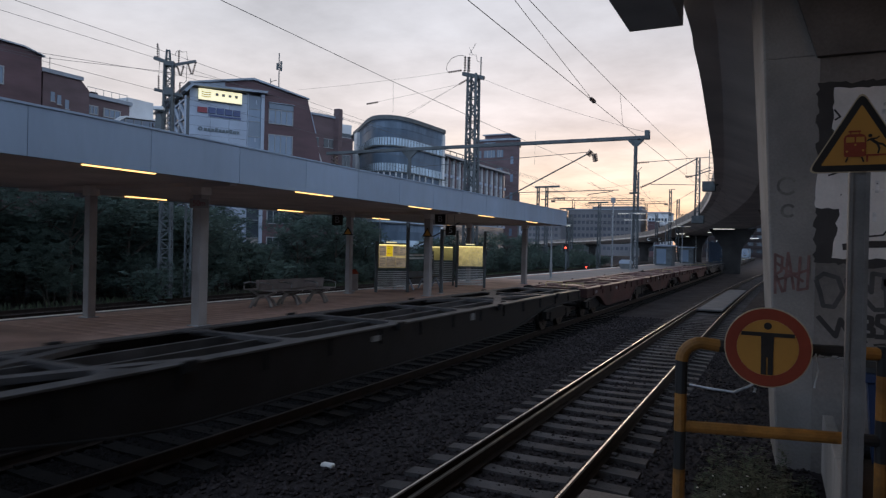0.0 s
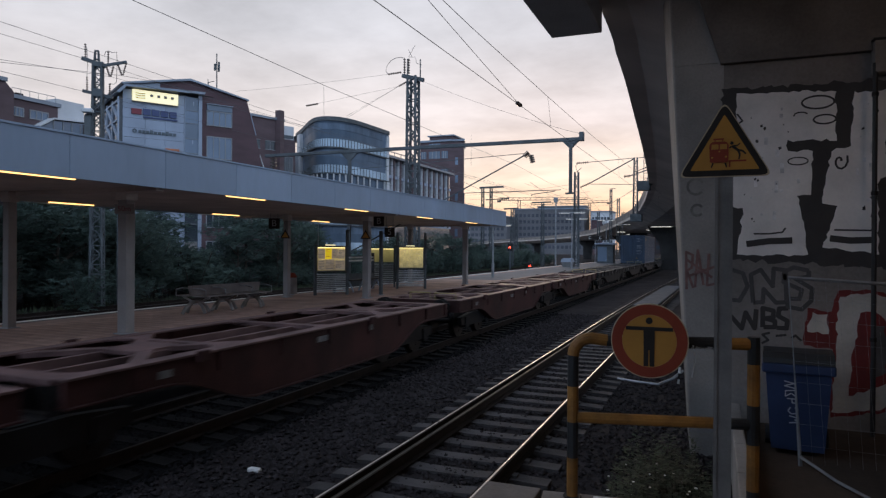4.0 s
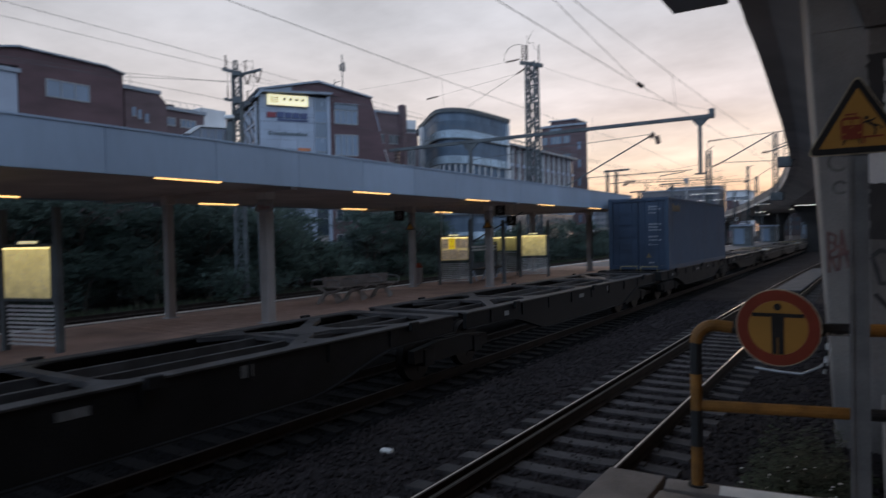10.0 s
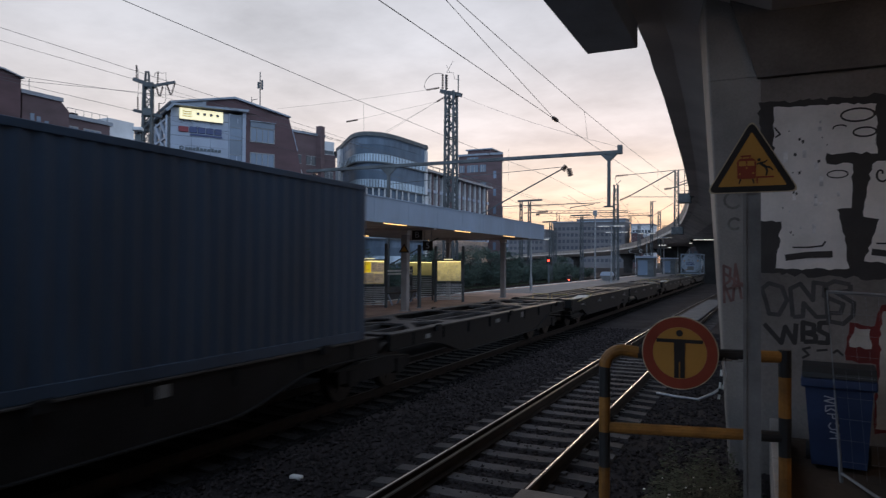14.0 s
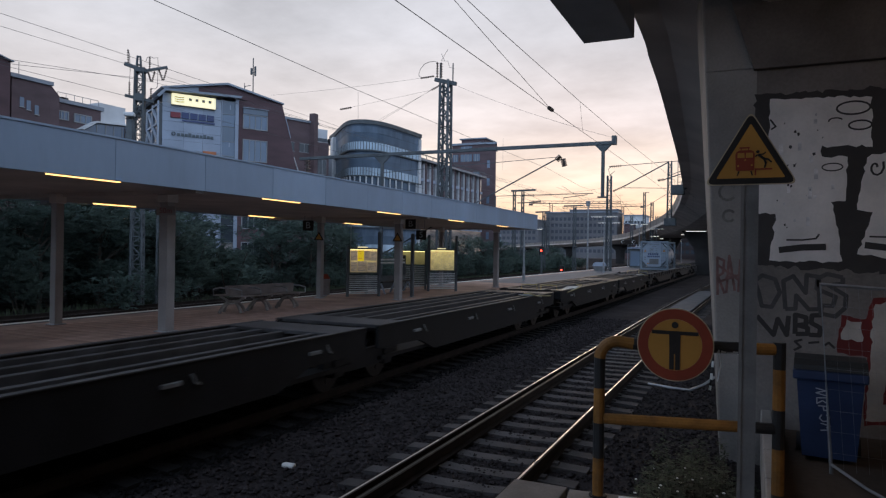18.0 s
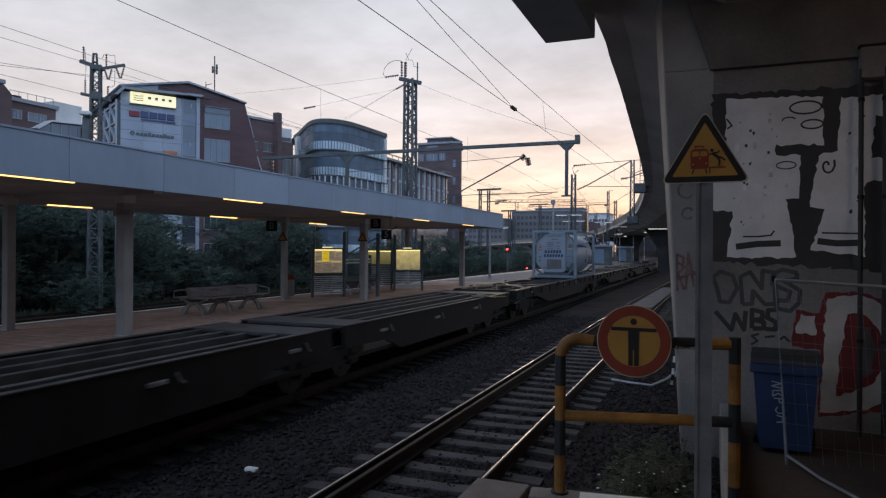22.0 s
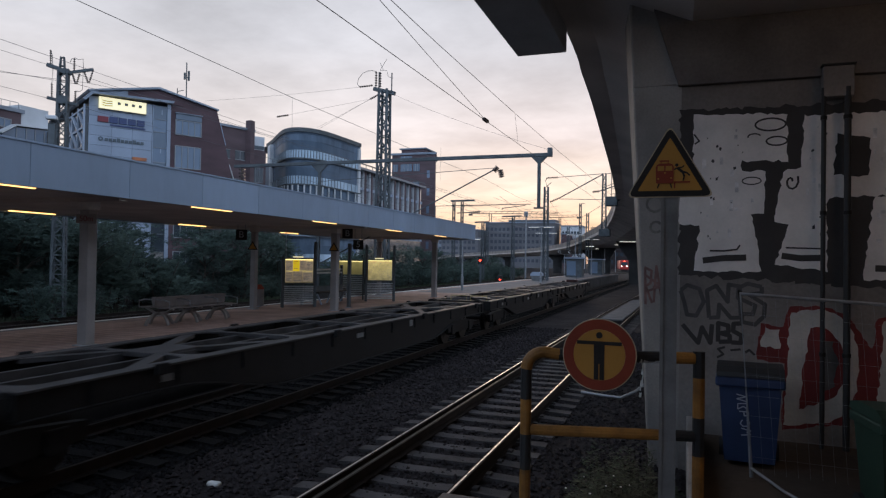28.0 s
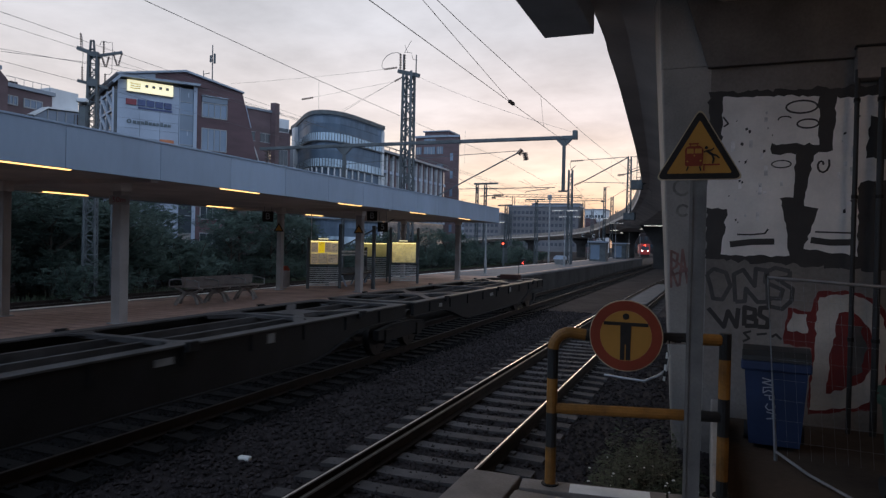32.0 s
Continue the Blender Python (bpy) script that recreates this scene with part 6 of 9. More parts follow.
def build_office():
    t = thing("office_building", (-41.3, 37.4, 0), "brick office building with grey stair front and lit sign", "building", turn=math.atan2(0.857, 0.515))
    # grey front, panel by panel
    part("core", Shape().box(0.36, 5.95, 0.06, 9.0, 0, 14.3), CONC, t)
    for j in range(20):
        z = 14.42 - 0.72 * (j + 1)
        for a, b in ((0.32, 1.9), (1.9, 3.35), (3.35, 4.78)):
            part("panel", Shape().rbox(a, b - 0.012, 0.0, 0.06, max(0, z) + 0.008, z + 0.712, 0.008), PANEL, t)
    for z0, z1, m in ((13.36, 14.42, GLASS), (12.37, 13.32, GLASSLIGHT), (11.14, 12.33, GLASS), (10.0, 11.10, GLASSLIGHT), (8.6, 9.96, GLASS), (7.2, 8.56, GLASSDARK), (5.8, 7.16, GLASSDARK), (4.4, 5.76, GLASSDARK), (3.0, 4.36, GLASSDARK)):
        w = part("stair_window", Shape().box(4.84, 5.86, 0.0, 0.05, z0, z1), m, t)
        part("transom", Shape().box(4.84, 5.86, -0.04, 0.0, z0 - 0.035, z0), FRAME, w)
    for z, a in ((13.75, 5.45), (10.7, 5.4)):
        part("stair_figure", Shape().box(a, a + 0.07, -0.012, -0.004, z, z + 0.35), PANEL, t)
    part("mullion", Shape().box(4.78, 4.84, -0.05, 0.1, 0, 14.5), PANEL, t)
    part("mullion", Shape().box(5.86, 6.14, -0.10, 0.1, 0, 14.6), PANEL, t, "pale upright strip")
    part("flat_roof", Shape().prism([(-0.2, 14.02), (0.36, 14.66), (6.30, 14.86), (6.2, 14.68), (0.5, 14.50), (0.0, 13.96)], "y", -0.5, 9.0), ROOFMETAL, t, "thin pale metal eave")
    # brick wing with a battered end wall
    part("wing", Shape().prism([(6.14, 0), (11.2, 0), (11.15, 9.5), (10.60, 11.97), (9.81, 14.8), (6.14, 14.6)], "y", 0.0, 16.0), BRICK, t, "dark red brick wing")
    part("edge_flashing", Shape().prism([(10.60, 11.97), (10.66, 11.97), (10.16, 13.75), (10.10, 13.75)], "y", -0.03, 0.3), PANEL, t, "pale flashing on the slanted corner")
    part("roof", Shape().prism([(0.3, 14.72), (5.22, 15.70), (9.95, 14.72), (9.95, 14.84), (5.22, 15.86), (0.2, 14.84)], "y", -0.15, 16.0), ROOFMETAL, t)
    part("gable", Shape().prism([(3.0, 15.23), (5.22, 15.68), (9.8, 14.72), (9.7, 14.62), (3.0, 14.80)], "y", 0.1, 0.4), BRICK, t)
    part("roof_slope", Shape().prism([(0.4, 14.68), (3.0, 14.80), (3.0, 15.22), (0.4, 14.74)], "y", 0.12, 0.4), ROOFMETAL, t)
    # lower rows take dark glass to stand in for the shade down there
    for z0, z1, g in ((12.40, 13.48, GLASSLIGHT), (9.75, 11.42, GLASSLIGHT), (7.0, 8.6, GLASSDARK), (4.2, 5.8, GLASSDARK), (1.4, 3.0, GLASSDARK)):
        window_part(t, 6.58, 8.52, z0, z1, g, 3)
    part("sun_blind", Shape().rbox(6.52, 8.58, -0.09, 0.0, 13.56, 14.02, 0.02), GLASS, t, "blue-grey blind box over the window")
    part("window_hood", Shape().box(6.48, 8.62, -0.22, 0.0, 14.025, 14.08), ROOFMETAL, t)
    # lit sign and lettering stand-ins
    sg = part("roof_sign", Shape().rbox(0.95, 4.25, -0.22, -0.03, 13.56, 14.42, 0.02), SIGNLIT, t, "lit pale yellow sign box")
    part("sign_edge", Shape().box(0.93, 4.27, -0.20, -0.03, 13.50, 13.555), TANKDARK, sg)
    for k in range(3):
        part("sign_mark", Shape().prism([(1.15, 13.80 + 0.17 * k), (1.45, 13.75 + 0.17 * k), (1.85, 13.80 + 0.17 * k), (1.85, 13.86 + 0.17 * k), (1.45, 13.81 + 0.17 * k), (1.15, 13.86 + 0.17 * k)], "y", -0.235, -0.225), OCHRE, sg)
    for k in range(4):
        part("sign_mark", Shape().box(2.20 + 0.50 * k, 2.42 + 0.50 * k, -0.235, -0.225, 13.97, 14.17), TANKDARK, sg)
    part("red_logo", Shape().rbox(0.9, 1.63, -0.10, -0.01, 12.57, 13.0, 0.02), LOGORED, t, "plain dull red block")
    for k in range(4):
        part("blue_bar", Shape().rbox(1.72 + 0.64 * k, 2.27 + 0.64 * k, -0.10, -0.01, 12.57, 13.05, 0.02), LETBLUE, t, "plain blue bar for lettering")
    part("blue_bar", Shape().box(1.75, 4.25, -0.08, -0.01, 12.36, 12.48), LETBLUE, t)
    part("grey_bar", Shape().disc((1.14, -0.05, 11.32), 0.16, "y", 0.06, 16, 0.08), LETGREY, t)
    for k in range(10):
        part("grey_bar", Shape().rbox(1.42 + 0.28 * k, 1.64 + 0.28 * k, -0.08, -0.01, 11.19, 11.40 + (0.07 if k in (3, 7) else 0), 0.01), LETGREY, t, "plain grey bar for lettering")
    part("orange_panel", Shape().box(3.37, 4.40, -0.08, -0.01, 9.96, 10.2), mat("orange_panel", (0.45, 0.16, 0.07), 0.6, bump=0), t)
    # side wall: pale steel lattice before dark glazing
    part("side_glazing", Shape().box(0.10, 0.355, 0.1, 8.0, 0, 13.6), GLASSDARK, t, "dark glazing behind the lattice")
    for y in (0.12, 2.2, 4.3, 6.4):
        part("lattice_post", Shape().box(-0.02, 0.09, y - 0.09, y + 0.09, 0, 13.75), PANEL, t)
    for k in range(9):
        z = 13.5 - 1.45 * k
        part("lattice_rail", Shape().box(0.0, 0.07, 0.12, 6.4, z - 0.07, z + 0.07), PANEL, t)
        for y in (0.12, 2.2, 4.3):
            part("lattice_brace", Shape().beam((0.03, y + 0.1, z - 1.35), (0.03, y + 1.95, z - 0.1), 0.15), PANEL, t)
    # roof aerial
    part("aerial_pole", Shape().tube([(7.52, 0.6, 15.2), (7.50, 0.6, 18.4)], 0.045, 6), MAST, t)
    for a, z0, z1 in ((7.68, 16.95, 17.75), (7.36, 17.0, 17.55)):
        part("aerial_panel", Shape().rbox(a - 0.07, a + 0.07, 0.52, 0.68, z0, z1, 0.02), MAST, t)
    part("aerial_arm", Shape().beam((7.36, 0.6, 17.2), (7.70, 0.6, 17.2), 0.05), MAST, t)
    part("aerial_stay", Shape().tube([(6.75, 0.6, 15.45), (6.85, 0.6, 15.95), (7.3, 0.6, 16.1)], 0.03, 5), MAST, t)
    part("aerial_stay", Shape().tube([(6.80, 0.6, 15.4), (6.80, 0.6, 16.2)], 0.03, 5), MAST, t)


build_office()


def plain_block(name, x, y, ux, uy, length, depth, h, m, label, rows=0, cols=0, glass=None, roof=True, z_first=1.0, storey=3.2, wh=1.6, margin=0.8):
    t = thing(name, (x, y, 0), label, "building", turn=math.atan2(uy, ux))
    part("wall", Shape().box(0, length, 0, depth, 0, h), m, t)
    if roof:
        part("roof", Shape().box(-0.15, length + 0.15, -0.15, depth + 0.15, h + 0.003, h + 0.25), ROOFMETAL, t)
    for r in range(rows):
        for c in range(cols):
            w = (length - 2 * margin) / cols
            a = margin + c * w + 0.18 * w
            z0 = z_first + r * storey
            if z0 + wh > h - 0.3:
                continue
            wp = part("window", Shape().box(a, a + 0.64 * w, -0.03, 0.05, z0, z0 + wh), glass or GLASS, t)
            s = Shape()
            s.box(a - 0.06, a + 0.64 * w + 0.06, -0.07, -0.035, z0 - 0.08, z0)
            s.box(a - 0.06, a + 0.64 * w + 0.06, -0.07, -0.035, z0 + wh, z0 + wh + 0.06)
            s.box(a + 0.32 * w - 0.03, a + 0.32 * w + 0.03, -0.06, -0.035, z0, z0 + wh)
            part("frame", s, FRAME, wp)
    return t


# blocks along the street, from the left
b1 = plain_block("brick_building", -41.3, 19.75, 0.02, 0.9998, 6.35, 14, 13.6, BRICK, "dark brick office block with wide strip windows", 0, 0, GLASSLIGHT, roof=False)
part("gable", Shape().prism([(-5.8, 12.8), (0.0, 14.05), (5.2, 13.95), (6.35, 13.72), (6.35, 13.5), (-5.8, 12.6)], "y", 0.004, 14), BRICK, b1)
part("roof_edge", Shape().prism([(-6.2, 12.75), (0.0, 14.07), (5.2, 13.97), (6.45, 13.70), (6.45, 13.76), (5.2, 14.06), (0.0, 14.18), (-6.2, 12.84)], "y", -0.22, 14), ROOFMETAL, b1, "thin pale metal roof edge")
# windows below 9 m get dark glass, imitating the shaded lower facade
for z in (11.57, 8.6, 5.7, 2.8):
    window_part(b1, 1.55, 4.05, z, z + 0.95, GLASSLIGHT if z > 9 else GLASSDARK, 2)
b0 = plain_block("grey_building", -41.5, 11.0, 0.02, 0.9998, 8.7, 14, 12.6, PANEL, "grey panelled office front with a stair window", 4, 4, GLASSDARK, z_first=1.9, storey=2.9, wh=1.5)
s = Shape()
s.box(6.3, 6.9, -0.12, -0.04, 9.8, 10.5)
part("lit_window", s, mat("warm_window", (1, 0.6, 0.3), 0.4, var=0.02, glow=(1.0, 0.45, 0.25), power=1.6, bump=0), b0, "small warm lit window")
bb = plain_block("brick_building", -41.5, 26.4, 0.02, 0.9998, 2.45, 9, 12.9, BRICK2, "dark brick block with narrow upright windows", 3, 2, GLASSDARK, z_first=0.8, storey=2.9, wh=1.4)
part("sloped_end", Shape().prism([(2.453, 0), (3.1, 0), (3.1, 12.35), (2.453, 13.0)], "y", 0.0, 9.0), BRICK2, bb)
for a, z in ((0.50, 11.20), (0.92, 11.08), (1.44, 10.88)):
    w = part("window", Shape().box(a, a + 0.26, -0.03, 0.05, z, z + 0.58), GLASSLIGHT, bb)
    part("frame", Shape().box(a - 0.04, a + 0.30, -0.07, -0.034, z - 0.06, z), FRAME, w)
part("roof_pole", Shape().tube([(0.60, 0.3, 13.15), (0.60, 0.3, 14.0)], 0.02, 5), MAST, bb)
bc = plain_block("brick_building", -41.6, 29.1, 0.02, 0.9998, 3.55, 6, 12.0, BRICK2, "low dark brick block with two wide windows and a roof rail", 3, 3, GLASSDARK, z_first=0.8, storey=3.1, wh=1.3)
for a, b in ((0.36, 1.08), (1.60, 2.78)):
    window_part(bc, a, b, 10.95, 11.42, GLASSLIGHT, 2)
rail = Shape().tube([(0.5, 0.2, 12.72), (3.5, 0.2, 12.72)], 0.02, 6)
part("roof_rail", rail, FRAME, bc)
for k in range(6):
    part("rail_post", Shape().tube([(0.60 * k + 0.5, 0.2, 12.25), (0.60 * k + 0.5, 0.2, 12.72)], 0.018, 6), FRAME, bc)
part("roof_vent", Shape().rbox(0.85, 1.35, 0.3, 0.9, 12.253, 12.48, 0.03), DARKCITY, bc)
plain_block("white_building", -41.7, 32.66, 0.02, 0.9998, 2.12, 4, 12.62, WHITEWALL, "plain pale box building", 0, 0, GLASSLIGHT, roof=False)
pv = thing("glazed_pavilion", (-41.0, 30.9, 0), "low glazed roof pavilion with a slanted end and pale frame", "building", turn=radians(90))
part("glazing", Shape().prism([(0.1, 6.0), (3.9, 6.0), (3.9, 11.18), (1.05, 10.95), (0.12, 10.35)], "y", 0.05, 1.0), GLASSLIGHT, pv)
part("eave", Shape().prism([(0.0, 10.36), (1.0, 11.02), (3.95, 11.25), (3.95, 11.36), (1.0, 11.13), (-0.1, 10.42)], "y", -0.12, 1.0), WHITEWALL, pv, "pale slanted eave")
for a in (1.05, 1.75, 2.4, 3.1, 3.9):
    part("mullion", Shape().box(a - 0.03, a + 0.03, 0.0, 0.048, 6.0, 11.0), FRAME, pv)
for z in (9.6, 10.2, 10.7):
    part("balcony_bar", Shape().beam((3.0, -0.35, z), (3.95, -0.35, z), 0.05), DARKCITY, pv)
for a in (3.02, 3.5, 3.93):
    part("balcony_post", Shape().box(a - 0.03, a + 0.03, -0.38, -0.32, 6.0, 10.95), DARKCITY, pv)
mb = plain_block("brick_building", -47.5, 56.5, 0.30, 0.954, 7.4, 10, 16.75, BRICK2, "dark brick block with a chimney", 5, 3, GLASSDARK, z_first=1.0, storey=3.1, wh=0.9)
part("roof_slot", Shape().box(1.3, 2.9, -0.05, 0.05, 13.9, 14.15), GLASSDARK, mb)
lp = thing("roof_porch", (-40.6, 52.0, 0), "small white framed glass roof porch", "porch", turn=radians(84))
part("glazing", Shape().prism([(0, 8.0), (1.7, 8.0), (1.7, 10.2), (1.05, 11.35), (0, 11.45)], "y", 0.05, 1.0), GLASSDARK, lp)
for a, b in (((0.0, 0, 11.5), (1.1, 0, 11.4)), ((1.1, 0, 11.4), (1.8, 0, 10.0)), ((0.0, 0, 8), (0.0, 0, 11.5)), ((1.05, 0, 8), (1.05, 0, 11.4))):
    part("frame_bar", Shape().beam(a, b, 0.09), WHITEWALL, lp)
part("chimney", Shape().box(-0.35, 0.35, -0.35, 0.35, 0, 17.85), BRICK2, thing("chimney_stack", (-45.3, 62.95, 0), "square dark brick chimney", "chimney"))
nb = plain_block("brick_building", -47.5, 65.8, 0.45, 0.893, 2.2, 10, 15.3, BRICK2, "narrow brick block with a pale attic storey", 0, 0, GLASSDARK, roof=False)
part("attic", Shape().box(0.0, 2.15, 0.3, 9.9, 15.303, 16.95), WHITEWALL, nb, "pale attic storey")
part("attic_window", Shape().box(0.15, 2.05, 0.22, 0.297, 15.45, 15.85), GLASSDARK, nb)
for k in range(4):
    window_part(nb, 0.4, 1.8, 2.2 + 3.1 * k, 3.9 + 3.1 * k, GLASSDARK, 2)


def build_round_office():
    t = thing("curved_office", (0, 0, 0), "glass office building with a rounded front and a curved roof", "building")
    pts = smooth_line([(-53.4, 78.6), (-50.8, 76.0), (-48.2, 73.2), (-46.0, 70.9), (-44.2, 69.6), (-42.6, 69.9), (-41.6, 72.0), (-41.3, 76.0), (-41.2, 81.3)], 6)
    n = len(pts)

    def ribbon(z0f, z1f, off, m, name, label=""):
        v, f = [], []
        for i, p in enumerate(pts):
            d = (pts[min(i + 1, n - 1)] - pts[max(i - 1, 0)]).normalized()
            o = Vector((d.y, -d.x)) * off
            k = i / (n - 1)
            v += [(p.x + o.x, p.y + o.y, z0f(k)), (p.x + o.x, p.y + o.y, z1f(k)), (p.x - o.x * 0 - d.y * 0.4, p.y + d.x * 0.4, z1f(k)), (p.x - d.y * 0.4, p.y + d.x * 0.4, z0f(k))]
        for i in range(n - 1):
            for q in range(4):
                f.append((4 * i + q, 4 * i + (q + 1) % 4, 4 * i + 4 + (q + 1) % 4, 4 * i + 4 + q))
        return part(name, Shape().add(v, f), m, t, label)

    c = lambda z: (lambda k: z)
    ribbon(c(16.75), c(17.55), 0.25, CLERESTORY, "clerestory", "grey-blue clerestory glazing")
    for z0, z1 in ((15.62, 16.747), (12.503, 13.55), (9.403, 10.45), (6.303, 7.35), (3.203, 4.25), (0.0, 1.15)):
        ribbon(c(z0), c(z1), 0.22, CURTAIN, "dark_band", "dark curved glass band")
    for z0, z1 in ((13.553, 14.487), (10.453, 11.387), (7.353, 8.287), (4.253, 5.187), (1.153, 2.087)):
        ribbon(c(z0), c(z1), 0.24, CLERESTORY, "blind_band", "grey-blue glazing with blinds")
    for z0, z1 in ((14.65, 15.6), (11.55, 12.5), (8.45, 9.4), (5.35, 6.3), (2.25, 3.2)):
        ribbon(c(z0), c(z1), 0.35, BANDGLASS, "glass_band", "bright glazed band")
        ribbon(c(z0 - 0.16), c(z0 - 0.003), 0.50, MAST, "band_ledge")
    # dark ribbon in place of the shadow below the roof edge
    ribbon(c(17.553), c(17.747), 0.30, CURTAIN, "shadow_line")
    ribbon(c(17.75), c(18.25), 0.45, MAST, "roof_edge", "grey metal roof edge")
    # mullions on the glazed bands
    for i in range(0, n):
        p = pts[i]
        d = (pts[min(i + 1, n - 1)] - pts[max(i - 1, 0)]).normalized()
        for z0, z1 in ((14.65, 15.6), (11.55, 12.5), (8.45, 9.4)):
            s = Shape()
            s.beam((p.x + d.y * 0.36, p.y - d.x * 0.36, z0), (p.x + d.y * 0.36, p.y - d.x * 0.36, z1), 0.06)
            part("mullion", s, MAST, t)
    v = [(p.x, p.y, 18.2) for p in pts] + [(-52, 90, 18.2), (-60, 84, 18.2)]
    part("roof", Shape().add(v, [tuple(range(len(v)))]), ROOFMETAL, t)
    s = Shape()
    s.prism([(-52.2, 76.4), (-50.9, 75.1), (-50.5, 75.6), (-52.0, 77.2)], "z", 0, 17.54)
    part("side_wall", s, WHITEWALL, t, "white side wall")
    part("rear_block", Shape().box(-56, -42.0, 75.5, 82, 0, 15.0), CITY, t)
    # white fins before the lower glazing
    for i in range(n // 2 - 6, n, 2):
        p = pts[i]
        d = (pts[min(i + 1, n - 1)] - pts[max(i - 1, 0)]).normalized()
        part("fin", Shape().beam((p.x + d.y * 0.45, p.y - d.x * 0.45, 7.0), (p.x + d.y * 0.45, p.y - d.x * 0.45, 11.4), 0.14), WHITEWALL, t)
    part("corner_post", Shape().box(-41.15, -40.75, 80.6, 81.2, 0, 17.5), WHITEWALL, t, "white corner post")


build_round_office()


def build_arcade():
    t = thing("glazed_arcade", (-41.3, 81.6, 0), "long low wing with white upright fins and glass", "building", turn=radians(90))
    part("wall", Shape().box(0, 24.5, 0.5, 12, 0, 14.6), ARCADEGLASS, t)
    part("roof", Shape().box(-0.3, 24.9, -0.3, 12, 14.9, 15.2), ROOFMETAL, t)
    k = 0
    x = 0.2
    while x < 24.6:
        part("fin", Shape().rbox(x - 0.07, x + 0.07, 0.20, 0.48, 6.0, 14.88, 0.02), WHITEWALL, t, "white fin")
        part("column", Shape().rbox(x + 0.09, x + 0.42, 0.05, 0.48, 6.0, 14.88, 0.02), BRICK2, t, "dark column")
        x += 2.04
    for z in (6.0, 9.2, 12.4):
        part("floor_band", Shape().box(0, 24.6, 0.30, 0.49, z - 0.2, z + 0.2), PANEL, t)
    for j in range(12):
        part("mullion", Shape().rbox(1.22 + 2.04 * j, 1.28 + 2.04 * j, 0.40, 0.495, 6.0, 14.6, 0.01), MAST, t)
    s = Shape()
    s.tube([(0, -0.1, 15.75), (24.6, -0.1, 15.75)], 0.05, 6)
    for k in range(13):
        s.tube([(2.04 * k + 0.1, -0.1, 15.2), (2.04 * k + 0.1, -0.1, 15.75)], 0.045, 6)
    part("roof_railing", s, MAST, t)


build_arcade()
tb = thing("brick_tower", (-49.9, 112.0, 0), "tall dark brick office tower with a chamfered corner", "building")
part("wall", Shape().prism([(0, 0), (5.6, 0), (8.25, 0.5), (5.2, 9), (0, 9)], "z", 0, 21.7), BRICK2, tb)
part("cornice", Shape().prism([(-0.2, -0.2), (5.65, -0.2), (8.5, 0.35), (5.4, 9.2), (-0.2, 9.2)], "z", 21.703, 22.05), ROOFMETAL, tb)
part("roof_cap", Shape().box(1.4, 6.0, 1, 6, 22.055, 22.85), BRICK2, tb)
part("cap_roof", Shape().box(1.1, 6.3, 0.7, 6.3, 22.855, 23.05), ROOFMETAL, tb)
for r, z in enumerate((20.9, 18.7, 15.5, 12.3, 9.1, 5.9)):
    for a, b in ((1.7, 3.9), (0.15, 1.2), (4.2, 5.4)) if r else ((1.7, 3.9),):
        w = part("window", Shape().box(a, b, -0.06, 0.05, z, z + (0.55 if r == 0 else 1.3)), GLASS, tb)
        for k in (1, 2):
            x = a + (b - a) * k / 3
            part("frame", Shape().box(x - 0.04, x + 0.04, -0.10, -0.063, z, z + (0.55 if r == 0 else 1.3)), FRAME, w)
    if r:
        part("corner_window", Shape().box(-0.25, 0.25, -0.06, 0.05, z - 1.2, z + 0.1, pose(7.0, 0.264, 0, 0, 0, 10.7)), GLASSLIGHT, tb)


def far_block(x0, x1, y, h, rows, cols, m, label, glass=None):
    t = thing("city_block", (x0, y, 0), label, "building")
    w = x1 - x0
    part("wall", Shape().box(0, w, 0, 14, 0, h), m, t)
    part("roof", Shape().box(-0.4, w + 0.4, -0.4, 14, h + 0.005, h + 0.5), ROOFMETAL, t)
    for r in range(rows):
        z = 2.0 + (h - 3.2) * r / rows
        part("floor_band", Shape().box(0.2, w - 0.2, -0.25, -0.02, z - 0.55, z + 0.25), FRAME if r % 2 and m == WHITEWALL else m, t)
        for c in range(cols):
            a = 0.6 + (w - 1.2) * c / cols
            part("window", Shape().box(a, a + 0.62 * w / cols, -0.12, 0.05, z + 0.55, z + 0.55 + 0.5 * (h - 3.2) / rows), glass or CITYWIN, t)


far_block(-86.0, -53.8, 300, 20.4, 6, 16, CITYGREY, "long grey city block seen far down the line")
cp = thing("roof_storey", (-75.7, 303, 20.92), "set-back top storey of a city block", "building")
part("wall", Shape().box(0, 21.8, 0, 9, 0, 0.9), CITYGREY, cp)
part("roof", Shape().box(-0.3, 22.1, -0.3, 9.3, 0.905, 1.15), ROOFMETAL, cp)
far_block(-104, -86.6, 290, 16.6, 5, 8, CITYGREY, "far grey housing block behind the viaduct")
far_block(-51.7, -42.6, 305, 19.1, 5, 6, WHITEWALL, "far white office block with dark windows", GLASSDARK)
far_block(-50.3, -46.6, 298, 15.2, 2, 2, BRICK, "small far brick house before a white block", GLASSDARK)
# Invented block, kept dark to hide sky glow beyond the viaduct.
far_block(-42.4, -20.0, 330, 14.0, 3, 9, DARKCITY, "low dark block added to shut out far sky glow", GLASSDARK)
far_block(-160, -108, 320, 17.5, 5, 14, CITY, "far city block behind the trees")
# Invented tall dark block that hides the sky below the deck.
far_block(-26.0, 40.0, 360, 24.0, 6, 16, DARKCITY, "dark block added to close the gap under the viaduct", GLASSDARK)


